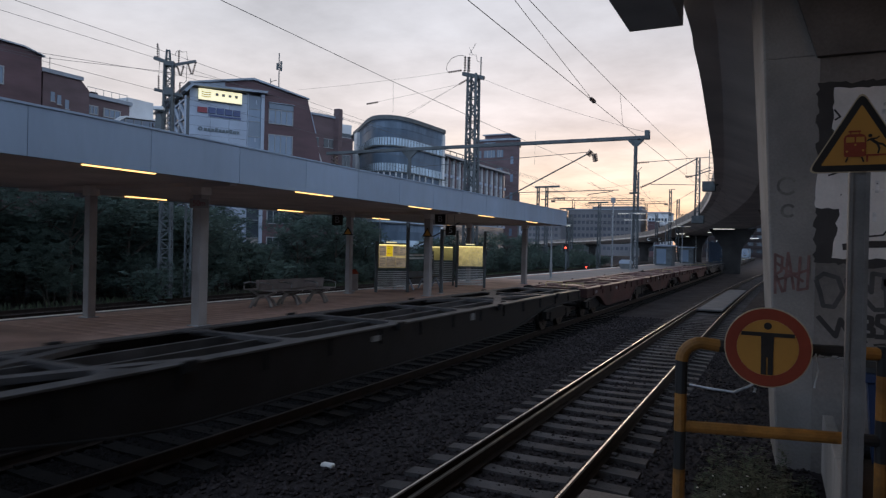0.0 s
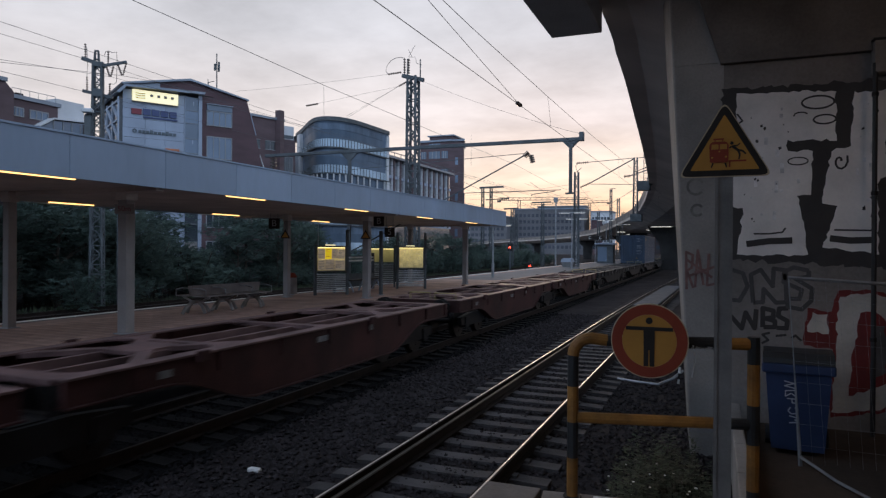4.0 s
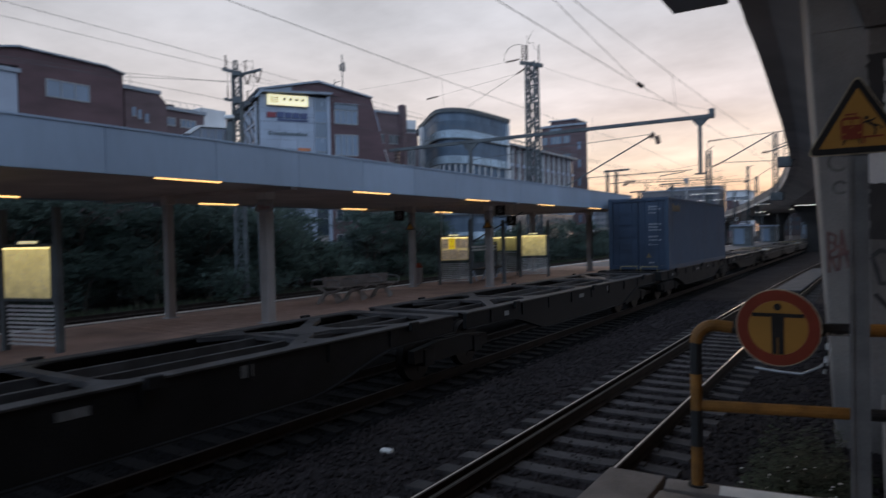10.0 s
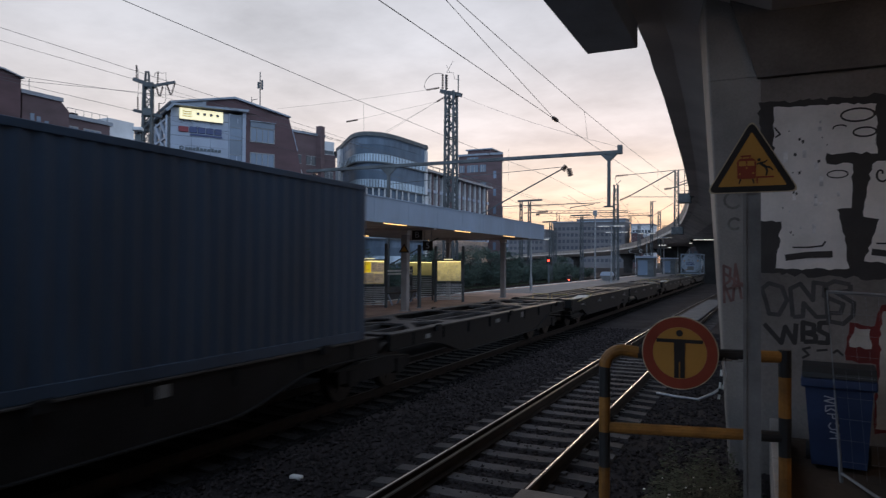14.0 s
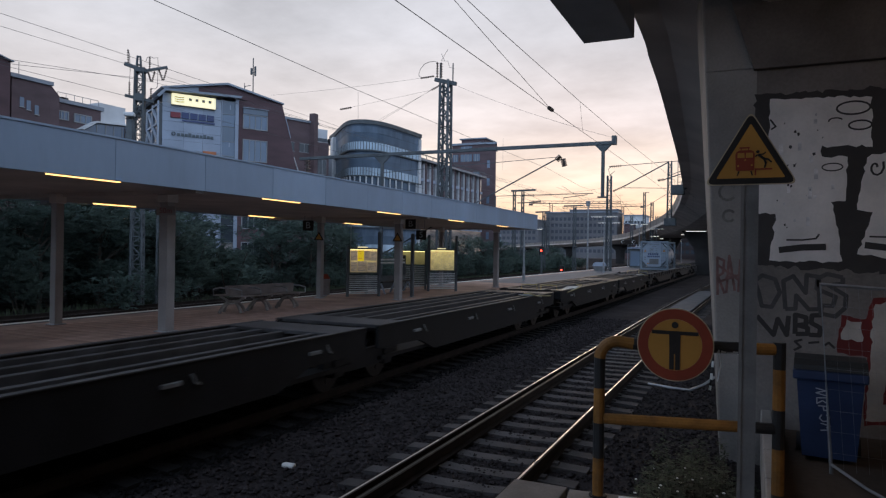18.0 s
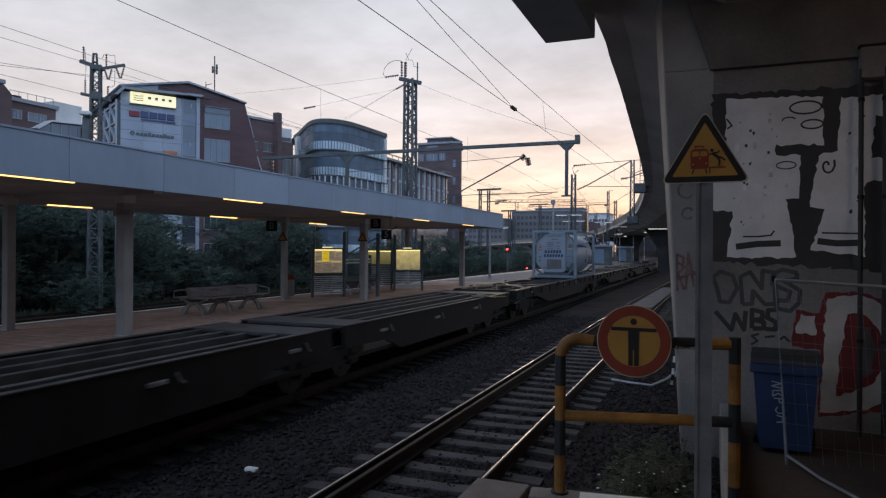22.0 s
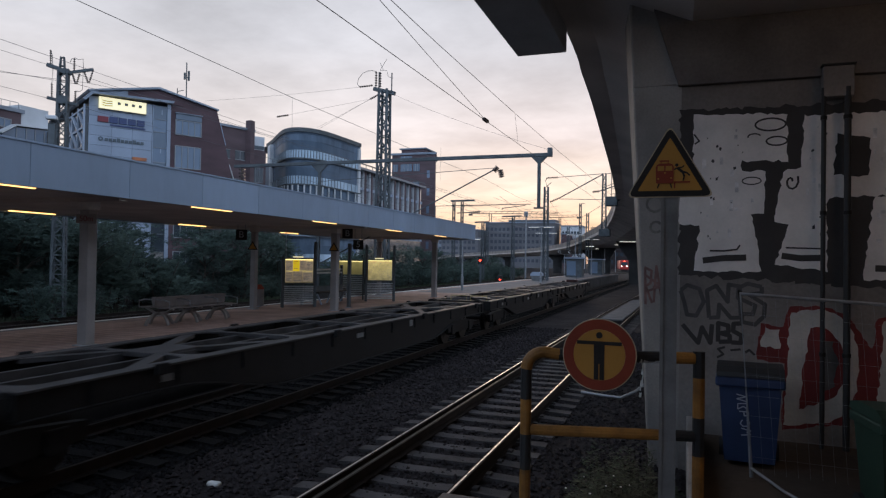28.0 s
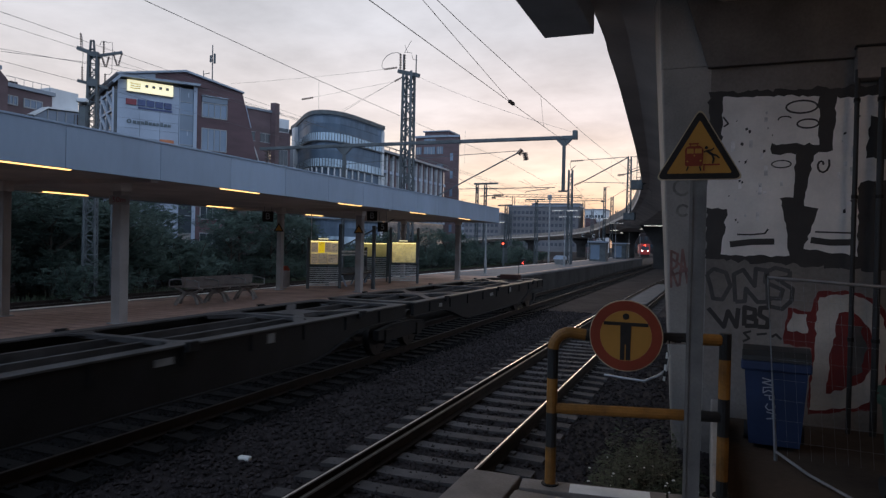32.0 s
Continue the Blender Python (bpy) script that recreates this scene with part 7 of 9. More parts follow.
def build_crane(x, y, h, arm, turn, label):
    t = thing("tower_crane", (x, y, 0), label, "crane", "cranes on the skyline", turn=turn)
    s = Shape()
    for a in (-0.6, 0.6):
        for b in (-0.6, 0.6):
            s.beam((a, b, 0), (a, b, h), 0.22)
    z = 1.0
    while z < h - 2:
        s.beam((-0.6, -0.6, z), (0.6, -0.6, z + 2), 0.14)
        z += 2.0
    part("tower", s, CRANE, t)
    s = Shape()
    s.beam((-arm * 0.3, 0, h), (arm, 0, h), 0.35)
    s.beam((-arm * 0.3, 0, h + 1.4), (arm, 0, h + 0.9), 0.2)
    k = -arm * 0.3
    while k < arm:
        s.beam((k, 0, h), (k + 1.5, 0, h + 1.2), 0.14)
        k += 3.0
    part("jib", s, CRANE, t)
    part("counterweight", Shape().box(-arm * 0.3 - 1, -arm * 0.3 + 1, -0.4, 0.4, h - 1.0, h), CRANE, t)


build_crane(-92, 330, 27, 34, radians(10), "distant lattice tower crane")
build_crane(-72, 420, 31, 40, radians(170), "distant lattice tower crane")


# ---------------------------------------------------------------- overhead line
def lattice(s, x, y, z0, z1, w0, w1, step=0.9, bar=0.07):
    n = max(2, int((z1 - z0) / step))
    corner = lambda k, i: (x + (w0 + (w1 - w0) * k / n) / 2 * (-1, 1, 1, -1)[i], y + (w0 + (w1 - w0) * k / n) / 2 * (-1, -1, 1, 1)[i], z0 + (z1 - z0) * k / n)
    for i in range(4):
        s.beam(corner(0, i), corner(n, i), bar * 1.3)
    for k in range(n):
        for i in range(4):
            j = (i + 1) % 4
            s.beam(corner(k, i if k % 2 else j), corner(k + 1, j if k % 2 else i), bar * 0.7)
            s.beam(corner(k, i), corner(k, j), bar * 0.6)
    return s


def insulator(s, a, b, r=0.07, n=5):
    a, b = Vector(a), Vector(b)
    s.tube([a, b], r * 0.35, 6)
    for k in range(n):
        p = a.lerp(b, (k + 0.5) / n)
        d = (b - a).normalized() * 0.02
        s.tube([p - d, p + d], r, 8)


def build_tower_mast():
    t = thing("lattice_mast", (0, 0, 0), "tall green-grey lattice catenary mast with insulators on top", "catenary mast", "catenary masts")
    x, y = -15.42, 33.6
    part("lattice", lattice(Shape(), x, y, -0.3, 12.0, 0.60, 0.47, 0.62, 0.085), MAST, t)
    s = Shape()
    s.beam((x - 0.65, y, 12.1), (x + 0.62, y, 11.75), 0.20)
    s.beam((x - 0.35, y, 12.0), (x - 0.35, y, 13.0), 0.05)
    s.beam((x + 0.42, y, 11.7), (x + 0.42, y, 12.9), 0.05)
    part("head_beam", s, MAST, t)
    for a, b, r, n in (((x - 0.53, y, 12.2), (x - 0.53, y, 13.05), 0.075, 6), ((x - 0.28, y, 12.15), (x - 0.28, y, 13.0), 0.075, 6), ((x - 1.55, y, 12.26), (x - 0.72, y, 12.30), 0.06, 6), ((x - 0.88, y, 11.54), (x - 0.38, y, 11.75), 0.06, 5)):
        s = Shape()
        insulator(s, a, b, r, n)
        part("insulator", s, INSUL, t)
    s = Shape()
    s.tube([(x - 1.55, y, 12.28), (x - 1.68, y, 12.45), (x - 1.6, y, 12.75), (x - 1.35, y, 13.02), (x - 1.05, y, 13.12), (x - 0.75, y, 13.12), (x - 0.53, y, 13.05)], 0.016, 5)
    s.tube([(x - 0.3, y, 13.1), (x + 0.1, y, 13.7)], 0.012, 5)
    s.tube([(x - 0.1, y, 13.1), (x - 0.3, y, 13.5)], 0.012, 5)
    s.tube([(x - 0.3, y, 13.1), (x + 0.12, y, 13.05), (x + 0.2, y, 12.7), (x + 0.5, y, 12.6)], 0.012, 5)
    part("jumper", s, WIRE, t)


def build_left_mast():
    t = thing("lattice_mast", (-25.4, 21.9, 0), "lattice catenary mast with cross arms and hanging insulators", "catenary mast", "catenary masts", turn=math.atan2(0.6, 0.8))
    part("lattice", lattice(Shape(), 0.05, 0, -0.3, 10.62, 0.50, 0.33, 0.42, 0.06), MAST, t)
    for sx in (-1, 1):
        for sy in (-1, 1):
            part("cap_leg", Shape().beam((0.10 * sx, 0.10 * sy, 10.60), (0.06 * sx, 0.06 * sy, 11.25), 0.045), MAST, t)
    for z, w in ((10.85, 0.085), (11.22, 0.062)):
        part("cap_band", Shape().rbox(-w - 0.02, w + 0.02, -w - 0.02, w + 0.02, z - 0.02, z + 0.02, 0.004), MAST, t)
    part("cross_arm", Shape().beam((-0.60, 0, 10.86), (0.40, 0, 10.56), 0.15), MAST, t)
    part("cross_arm", Shape().beam((0.30, 0, 10.60), (1.22, 0, 10.83), 0.11), MAST, t)
    part("arm_plate", Shape().rbox(-0.16, 0.30, -0.2, 0.2, 10.50, 10.72, 0.02), MAST, t)
    part("cross_arm", Shape().beam((-0.56, 0, 9.43), (0.66, 0, 9.20), 0.12), MAST, t)
    part("arm_plate", Shape().rbox(-0.15, 0.27, -0.22, 0.22, 9.18, 9.52, 0.02), MAST, t)
    for a, b in (((0.40, 0, 10.54), (0.53, 0, 10.12)), ((0.68, 0, 10.60), (0.57, 0, 10.12)), ((0.86, 0, 10.68), (1.02, 0, 10.22)), ((1.20, 0, 10.78), (1.06, 0, 10.22)), ((-0.45, 0, 10.88), (-0.47, 0, 11.52)), ((0.46, 0, 10.66), (0.46, 0, 11.24)), ((-0.38, 0, 9.46), (-0.39, 0, 10.06)), ((0.53, 0, 9.28), (0.53, 0, 9.82))):
        s = Shape()
        insulator(s, a, b, 0.045, 6)
        part("insulator", s, INSUL, t)
    part("jumper", Shape().tube([(0.30, 0, 11.05), (0.36, 0, 11.22), (0.48, 0, 11.26), (0.62, 0, 11.20), (0.80, 0, 11.24), (0.82, 0, 10.9), (0.80, 0, 9.9), (0.70, 0, 9.80), (0.53, 0, 9.82)], 0.013, 5), WIRE, t)
    part("jumper", Shape().tube([(-0.47, 0, 11.52), (-0.40, 0, 11.3), (-0.36, 0, 10.6), (-0.39, 0, 10.06)], 0.013, 5), WIRE, t)
    part("lamp_arm", Shape().beam((0.0, 0, 8.35), (-0.30, -0.3, 8.38), 0.05), MAST, t)
    part("floodlight", Shape().rbox(-0.48, -0.04, -0.6, -0.25, 8.40, 8.58, 0.05), WHITEWALL, t, "white floodlight box")
    part("service_box", Shape().rbox(-0.42, -0.14, -0.35, -0.1, 7.2, 8.30, 0.03), MAST, t, "grey box under the floodlight")
    part("lower_lattice", lattice(Shape(), 0.9, 0.7, -0.3, 4.6, 0.26, 0.26, 0.5, 0.035), MAST, t)


def build_gantry():
    t = thing("catenary_gantry", (0, 0, 0), "slim steel portal beam across the tracks with a drop post", "catenary gantry")
    y = 28.35
    part("beam", Shape().rbox(-21.2, -5.2, y - 0.08, y + 0.08, 7.16, 7.31, 0.012), MAST, t)
    part("drop_post", Shape().rbox(-5.775, -5.645, y - 0.065, y + 0.065, 5.0, 7.155, 0.01), MAST, t)
    s = Shape()
    s.prism([(-6.05, 7.155), (-5.37, 7.155), (-5.62, 6.9), (-5.80, 6.9)], "y", y - 0.06, y + 0.06)
    part("gusset", s, MAST, t)
    part("end_cap", Shape().rbox(-5.35, -5.16, y - 0.13, y + 0.13, 7.15, 7.52, 0.02), MAST, t)
    part("foot_plate", Shape().box(-5.9, -5.52, y - 0.14, y + 0.14, 4.95, 4.998), MAST, t)
    s = Shape()
    insulator(s, (-20.75, y, 7.155), (-20.75, y, 6.45), 0.16, 4)
    part("hanging_insulator", s, INSUL, t)
    part("mid_post", Shape().rbox(-16.40, -16.26, y - 0.06, y + 0.06, -0.3, 6.86, 0.01), MAST, t)
    s = Shape()
    s.prism([(-16.78, 7.155), (-15.88, 7.155), (-16.24, 6.82), (-16.42, 6.82)], "y", y - 0.05, y + 0.05)
    part("gusset", s, MAST, t)
    # cantilever with insulators
    s = Shape()
    s.tube([(-16.3, y, 2.40), (-7.70, y, 6.66)], 0.03, 6)
    s.tube([(-16.3, y, 6.36), (-7.70, y, 6.74)], 0.014, 6)
    part("cantilever", s, MAST, t)
    for a, b in (((-7.70, y, 6.60), (-7.52, y, 6.78)), ((-7.42, y, 6.66), (-7.34, y, 6.32))):
        s = Shape()
        insulator(s, a, b, 0.12, 4)
        part("insulator", s, INSUL, t)


build_tower_mast()
build_left_mast()
build_gantry()


def build_far_masts():
    def far_mast(x, y, h, w0, w1, base=-0.3):
        t = thing("lattice_mast", (x, y, 0), "distant lattice catenary mast down the line", "catenary mast", "catenary masts")
        part("lattice", lattice(Shape(), 0, 0, base, h, w0, w1, 0.9, 0.07), MAST, t)
        return t

    def arm(t, name, a, b, w=0.06):
        part(name, Shape().beam(a, b, w), MAST, t)

    def strain(t, a, b, r=0.10, n=5):
        s = Shape()
        insulator(s, a, b, r, n)
        part("insulator", s, INSUL, t)

    t = far_mast(-12.06, 63.0, 9.8, 0.46, 0.33)
    part("head_post", Shape().tube([(0.05, 0, 9.8), (-0.1, 0, 10.4), (0.2, 0, 10.7)], 0.03, 5), MAST, t)
    part("head_post", Shape().tube([(0.0, 0, 9.8), (0.45, 0, 10.2)], 0.03, 5), MAST, t)
    strain(t, (-0.05, 0, 10.62), (1.1, 0, 10.68), 0.11, 6)
    arm(t, "tie_tube", (1.1, 0, 10.68), (5.3, 0, 10.90), 0.05)
    strain(t, (0.35, 0, 8.36), (1.3, 0, 8.76), 0.12, 6)
    arm(t, "strut_tube", (1.3, 0, 8.76), (5.25, 0, 10.87), 0.09)
    arm(t, "steady_tube", (1.3, 0, 8.64), (5.15, 0, 8.51), 0.05)
    arm(t, "drop_tube", (0.35, 0, 8.36), (2.6, 0, 5.6), 0.02)
    t = far_mast(-8.0, 75.0, 12.5, 0.46, 0.32, 5.9)
    part("footing", Shape().rbox(-0.5, 0.7, -0.5, 0.5, 5.6, 6.4, 0.04), MAST, t, "grey bracket on the viaduct edge")
    strain(t, (-1.25, 0, 10.50), (-0.55, 0, 10.55), 0.16, 5)
    arm(t, "cross_arm", (-0.6, 0, 10.55), (1.3, 0, 11.15), 0.10)
    arm(t, "cross_arm", (-0.2, 0, 10.9), (1.3, 0, 11.5), 0.06)
    arm(t, "cross_arm", (0.0, 0, 12.45), (1.1, 0, 12.5), 0.06)
    t = far_mast(-15.5, 110.0, 12.3, 0.36, 0.28)
    arm(t, "cross_arm", (0, 0, 12.28), (0.7, 0, 12.3), 0.08)
    arm(t, "strut_tube", (0.0, 0, 9.9), (3.9, 0, 12.3), 0.06)
    t = far_mast(-14.33, 110.0, 10.7, 0.46, 0.34)
    far_mast(-34.0, 120, 9.0, 0.5, 0.36)
    far_mast(-20.6, 130, 9.6, 0.5, 0.36)
    t = far_mast(-18.6, 150, 10.6, 0.5, 0.4)
    arm(t, "cross_arm", (0, 0, 10.5), (4.0, 0, 10.7), 0.1)

    def span(x0, x1, y, z, posts, thick=0.26):
        t = thing("signal_gantry", (0, 0, 0), "distant narrow gantry beam on lattice posts", "gantry", "gantries down the line")
        part("beam", Shape().beam((x0, y, z), (x1, y, z + 0.05), thick), MAST, t)
        for x in posts:
            part("post", lattice(Shape(), x, y, -0.3, z - thick / 2, 0.42, 0.30, 0.9, 0.06), MAST, t)
        return t

    t = span(-32.6, -28.9, 95, 11.62, (-32.1, -30.8))
    part("lower_beam", Shape().beam((-31.6, 95, 9.8), (-28.0, 95, 9.95), 0.14), MAST, t)
    s = Shape()
    insulator(s, (-29.2, 95, 9.85), (-28.0, 95, 9.98), 0.2, 4)
    part("insulator", s, INSUL, t)
    span(-24.6, -21.8, 95, 9.25, (-23.0,), 0.2)
    span(-28.8, -26.6, 95, 8.42, (-27.55,), 0.2)
    # steady tubes of the far catenary
    t = thing("registration_arm", (0, 0, 0), "distant pair of catenary steady tubes", "catenary arm")
    part("tube", Shape().tube([(-35.1, 95, 10.88), (-20.4, 95, 11.0)], 0.06, 6), MAST, t)
    part("tube", Shape().tube([(-24.7, 95, 10.2), (-24.6, 95, 10.45), (-21.3, 95, 10.82), (-21.2, 95, 11.0)], 0.06, 6), MAST, t)
    s = Shape()
    insulator(s, (-30.6, 95, 10.90), (-29.0, 95, 10.92), 0.15, 6)
    part("insulator", s, INSUL, t)
    part("stand", Shape().beam((-35.1, 95, -0.3), (-35.1, 95, 10.88), 0.16), MAST, t)
    t = thing("aerial_mast", (-21.1, 95, 0), "slim pale radio mast down the line", "mast")
    part("pole", Shape().tube([(0, 0, -0.3), (0, 0, 9.2)], 0.14, 8, 0.10), GALV, t)
    part("aerial_head", Shape().rbox(-0.28, 0.28, -0.2, 0.2, 9.2, 9.95, 0.05), GALV, t)


build_far_masts()


def wire(pts, r=0.012, label="thin overhead line wire", sag=0.0):
    out = []
    for a, b in zip(pts, pts[1:]):
        for k in range(8):
            p = Vector(a).lerp(Vector(b), k / 8)
            p.z -= sag * 4 * (k / 8) * (1 - k / 8)
            out.append(p)
    out.append(Vector(pts[-1]))
    return tagged(part("overhead_wire", Shape().tube(out, r * 0.72, 5), WIRE), label, "wire", "overhead wires")


def build_wires():
    # near track: contact and messenger wires with droppers
    wire([(-3.6, -10, 5.30), (-3.6, 12.76, 5.42), (-3.6, 27, 5.52), (-3.6, 62, 5.5), (-3.0, 120, 5.5)], 0.0075, "contact wire over the near track")
    wire([(-3.6, -10, 6.3), (-3.6, 9.94, 6.07), (-3.6, 15.2, 6.08), (-3.6, 21.0, 6.13), (-3.6, 27.4, 6.26), (-3.6, 62, 6.7), (-3.0, 120, 6.7)], 0.0075, "messenger wire over the near track")
    wire([(-3.6, -4, 7.27), (-3.6, 9.12, 5.82), (-3.6, 12.75, 5.43)], 0.0065, "feeder wire joining the contact wire")
    tagged(part("wire_clamp", Shape().rbox(-3.63, -3.57, 12.6, 12.9, 5.40, 5.46, 0.01), INSUL), "dark clamp where two wires join", "clamp")
    wire([(-3.6, 15.5, 5.44), (-3.61, 15.2, 6.08)], 0.0045, "thin dropper between two wires")
    for y, z in ((27.4, 6.26), (36.0, 6.45), (48.0, 6.55)):
        wire([(-3.6, y, 5.44), (-3.61, y - 0.1, z)], 0.004, "thin dropper between two wires")
    # freight track
    wire([(-7.7, -12, 6.35), (-7.7, 8.42, 6.09), (-7.7, 12.24, 6.04), (-7.7, 18.4, 6.03), (-7.7, 26.9, 6.09), (-7.7, 33.0, 5.9), (-7.8, 70, 6.1), (-8.2, 130, 6.3)], 0.0075, "messenger wire over the freight track")
    wire([(-7.7, 28.4, 5.45), (-7.8, 70, 5.4), (-8.2, 130, 5.4)], 0.0075, "contact wire over the freight track")
    for y in (12.3, 21.5, 44, 58):
        wire([(-7.7, y, 6.02 if y < 20 else 6.5), (-7.72, y + 0.05, 5.40)], 0.004, "thin dropper between two wires")
    # from the tower mast
    wire([(-14.8, 33.6, 11.67), (-5.3, 28.4, 7.45)], 0.0085, "stay wire from the mast to the gantry", 0.15)
    wire([(-27.4, 33.6, 12.16), (-17.0, 33.6, 12.26)], 0.0085, "cross wire strung to the mast", 0.06)
    wire([(-21.9, 33.6, 10.93), (-16.3, 33.6, 11.54)], 0.0085, "slanting cross wire to the mast")
    s = Shape()
    insulator(s, (-22.3, 33.6, 10.90), (-21.5, 33.6, 10.96), 0.06, 6)
    tagged(part("wire_insulator", s, INSUL), "dark insulator at the end of a cross wire", "insulator")
    wire([(-19.6, 33.6, 10.12), (-16.3, 33.6, 11.53)], 0.0085, "slanting cross wire to the mast")
    wire([(-19.9, 33.6, 9.85), (-16.3, 33.5, 11.50)], 0.0085, "slanting cross wire to the mast")
    # feeders on the left masts
    for pts in (
        [(-25.86, -20, 10.7), (-25.86, 21.6, 10.86), (-26.2, 60, 10.6), (-26.6, 110, 10.9)],
        [(-24.9, -20, 7.2), (-24.95, 15.7, 9.42), (-24.95, 22.2, 10.12), (-24.6, 37, 10.4), (-24.6, 110, 10.4)],
        [(-24.6, -20, 7.0), (-24.6, 15.75, 9.2), (-24.56, 22.5, 10.2), (-24.6, 25, 10.43), (-24.6, 37, 10.42), (-24.8, 110, 10.6)],
        [(-25.8, -20, 9.2), (-25.8, 21.8, 9.40), (-26.2, 60, 9.2), (-26.6, 110, 9.4)],
        [(-22.0, -20, 10.3), (-22.0, 15.8, 10.01), (-22.0, 22.9, 9.91), (-22.2, 60, 9.5), (-22.4, 110, 9.5)],
    ):
        wire(pts, 0.012, "feeder wire along the masts")
    # crowded wires down the line
    rng = random.Random(4)
    for k in range(9):
        x = -10.5 - 2.4 * k
        z = 5.6 + rng.uniform(0, 2.4)
        wire([(x, 40, z + 0.5), (x - 1, 63, z), (x - 2, 95, z + 0.3), (x - 3.5, 135, z)], 0.014, "overhead wire far down the line", 0.2)
    for k in range(5):
        y = 62 + 12 * k
        wire([(-12.1 - 0.6 * k, y, 8.6 + 0.3 * k), (-27 - k, y + 4, 8.2 + 0.4 * k)], 0.014, "cross-span wire far down the line", 0.3)


build_wires()


# ---------------------------------------------------------------- signals
def build_signal(x, y, z, r, base, label, m=REDLAMP):
    t = thing("signal_lamp", (x, y, base), label, "signal", "signals")
    s = Shape()
    s.tube([(0, 0, 0), (0, 0, z - base)], 0.06, 8)
    part("post", s, MAST, t)
    part("housing", Shape().rbox(-0.28, 0.28, 0.0, 0.25, z - base - 0.45, z - base + 0.45, 0.03), BLACK, t)
    part("lens", Shape().disc((0, -0.02, z - base), r, "y", 0.03, 16), m, t, "glowing lens")


build_signal(-22.0, 75.0, 2.75, 0.11, -0.24, "red main signal glowing behind the far platform")
build_signal(-18.3, 70.0, 0.72, 0.08, -0.24, "low red shunting signal beside the rails")
build_signal(-7.0, 107.0, 4.35, 0.16, -0.24, "white lamp glowing under the viaduct", WHITELAMP)
build_signal(-24.5, 84.0, 2.7, 0.10, -0.24, "small white signal lamp", WHITELAMP)
for k, (x, y) in enumerate(((-6.5, 92), (-8.5, 108), (-11.0, 124), (-7.5, 140), (-5.0, 150))):
    t = thing("station_lamp", (x, y, 5.6), "pale strip lamp under the far viaduct", "lamp", "lamps under the viaduct")
    part("housing", Shape().box(-1.3, 1.3, -0.1, 0.1, 0.0, 0.12), GALV, t)
    part("tube", Shape().box(-1.25, 1.25, -0.08, 0.08, -0.06, -0.003), COOLTUBE, t)
    part("hanger", Shape().box(-0.03, 0.03, -0.03, 0.03, 0.12, 1.25), GALV, t)


# ---------------------------------------------------------------- bushes and trees
def leaf_clump(V, F, rng, c, r, n, size):
    """Feathered sprays: a drooping midrib with pairs of narrow leaflets, growing out of a clump."""
    for _ in range(n // 8):
        while True:
            p = Vector((rng.uniform(-1, 1), rng.uniform(-1, 1), rng.uniform(-0.8, 1)))
            if 0.45 < p.length < 1:
                break
        q = c + Vector((p.x * r.x, p.y * r.y, p.z * r.z))
        d = Vector((p.x + rng.uniform(-0.5, 0.5), p.y + rng.uniform(-0.5, 0.5), 0.35 + rng.uniform(-0.3, 0.5))).normalized()
        side = d.cross(Vector((0, 0, 1)))
        side = side.normalized() if side.length > 0.05 else Vector((1, 0, 0))
        L = size * rng.uniform(3.0, 5.0)
        for k in range(7):
            f = (k + 0.6) / 7
            m = q + d * (L * f) + Vector((0, 0, -0.45 * L * f * f))
            w = size * (1.15 - 0.65 * f) * rng.uniform(0.8, 1.15)
            for sg in (-1, 1):
                e = (side * sg + d * 0.45 + Vector((0, 0, rng.uniform(-0.45, 0.15)))).normalized()
                h = d.cross(e).normalized().cross(e) * (w * 0.27)
                i = len(V)
                V += [m, m + e * w * 0.5 + h, m + e * w, m + e * w * 0.5 - h]
                F.append((i, i + 1, i + 2, i + 3))


def build_bush(x, y, w, h, seed, label, m):
    rng = random.Random(seed)
    t = thing("bush", (x, y, -0.24), label, "bush", "bushes along the line")
    s = Shape()
    for k in range(4):
        a = rng.uniform(0, 6.28)
        s.tube([(0.2 * math.cos(a), 0.2 * math.sin(a), 0), (0.5 * w * math.cos(a) * 0.5, 0.5 * w * math.sin(a) * 0.5, h * 0.45), (w * 0.4 * math.cos(a), w * 0.4 * math.sin(a), h * 0.8)], 0.05, 5, 0.015)
    part("stem", s, BARK, t)
    V, F = [], []
    for k in range(9):
        c = Vector((rng.uniform(-0.5, 0.5) * w, rng.uniform(-0.5, 0.5) * w, h * rng.uniform(0.15, 0.82)))
        r = Vector((w * 0.36, w * 0.36, h * 0.24)) * rng.uniform(0.7, 1.1)
        leaf_clump(V, F, rng, c, r, 330, 0.18)
    me = bpy.data.meshes.new("foliage")
    me.from_pydata([tuple(v) for v in V], [], F)
    me.materials.append(m)
    part("foliage", me, None, t)
    return t


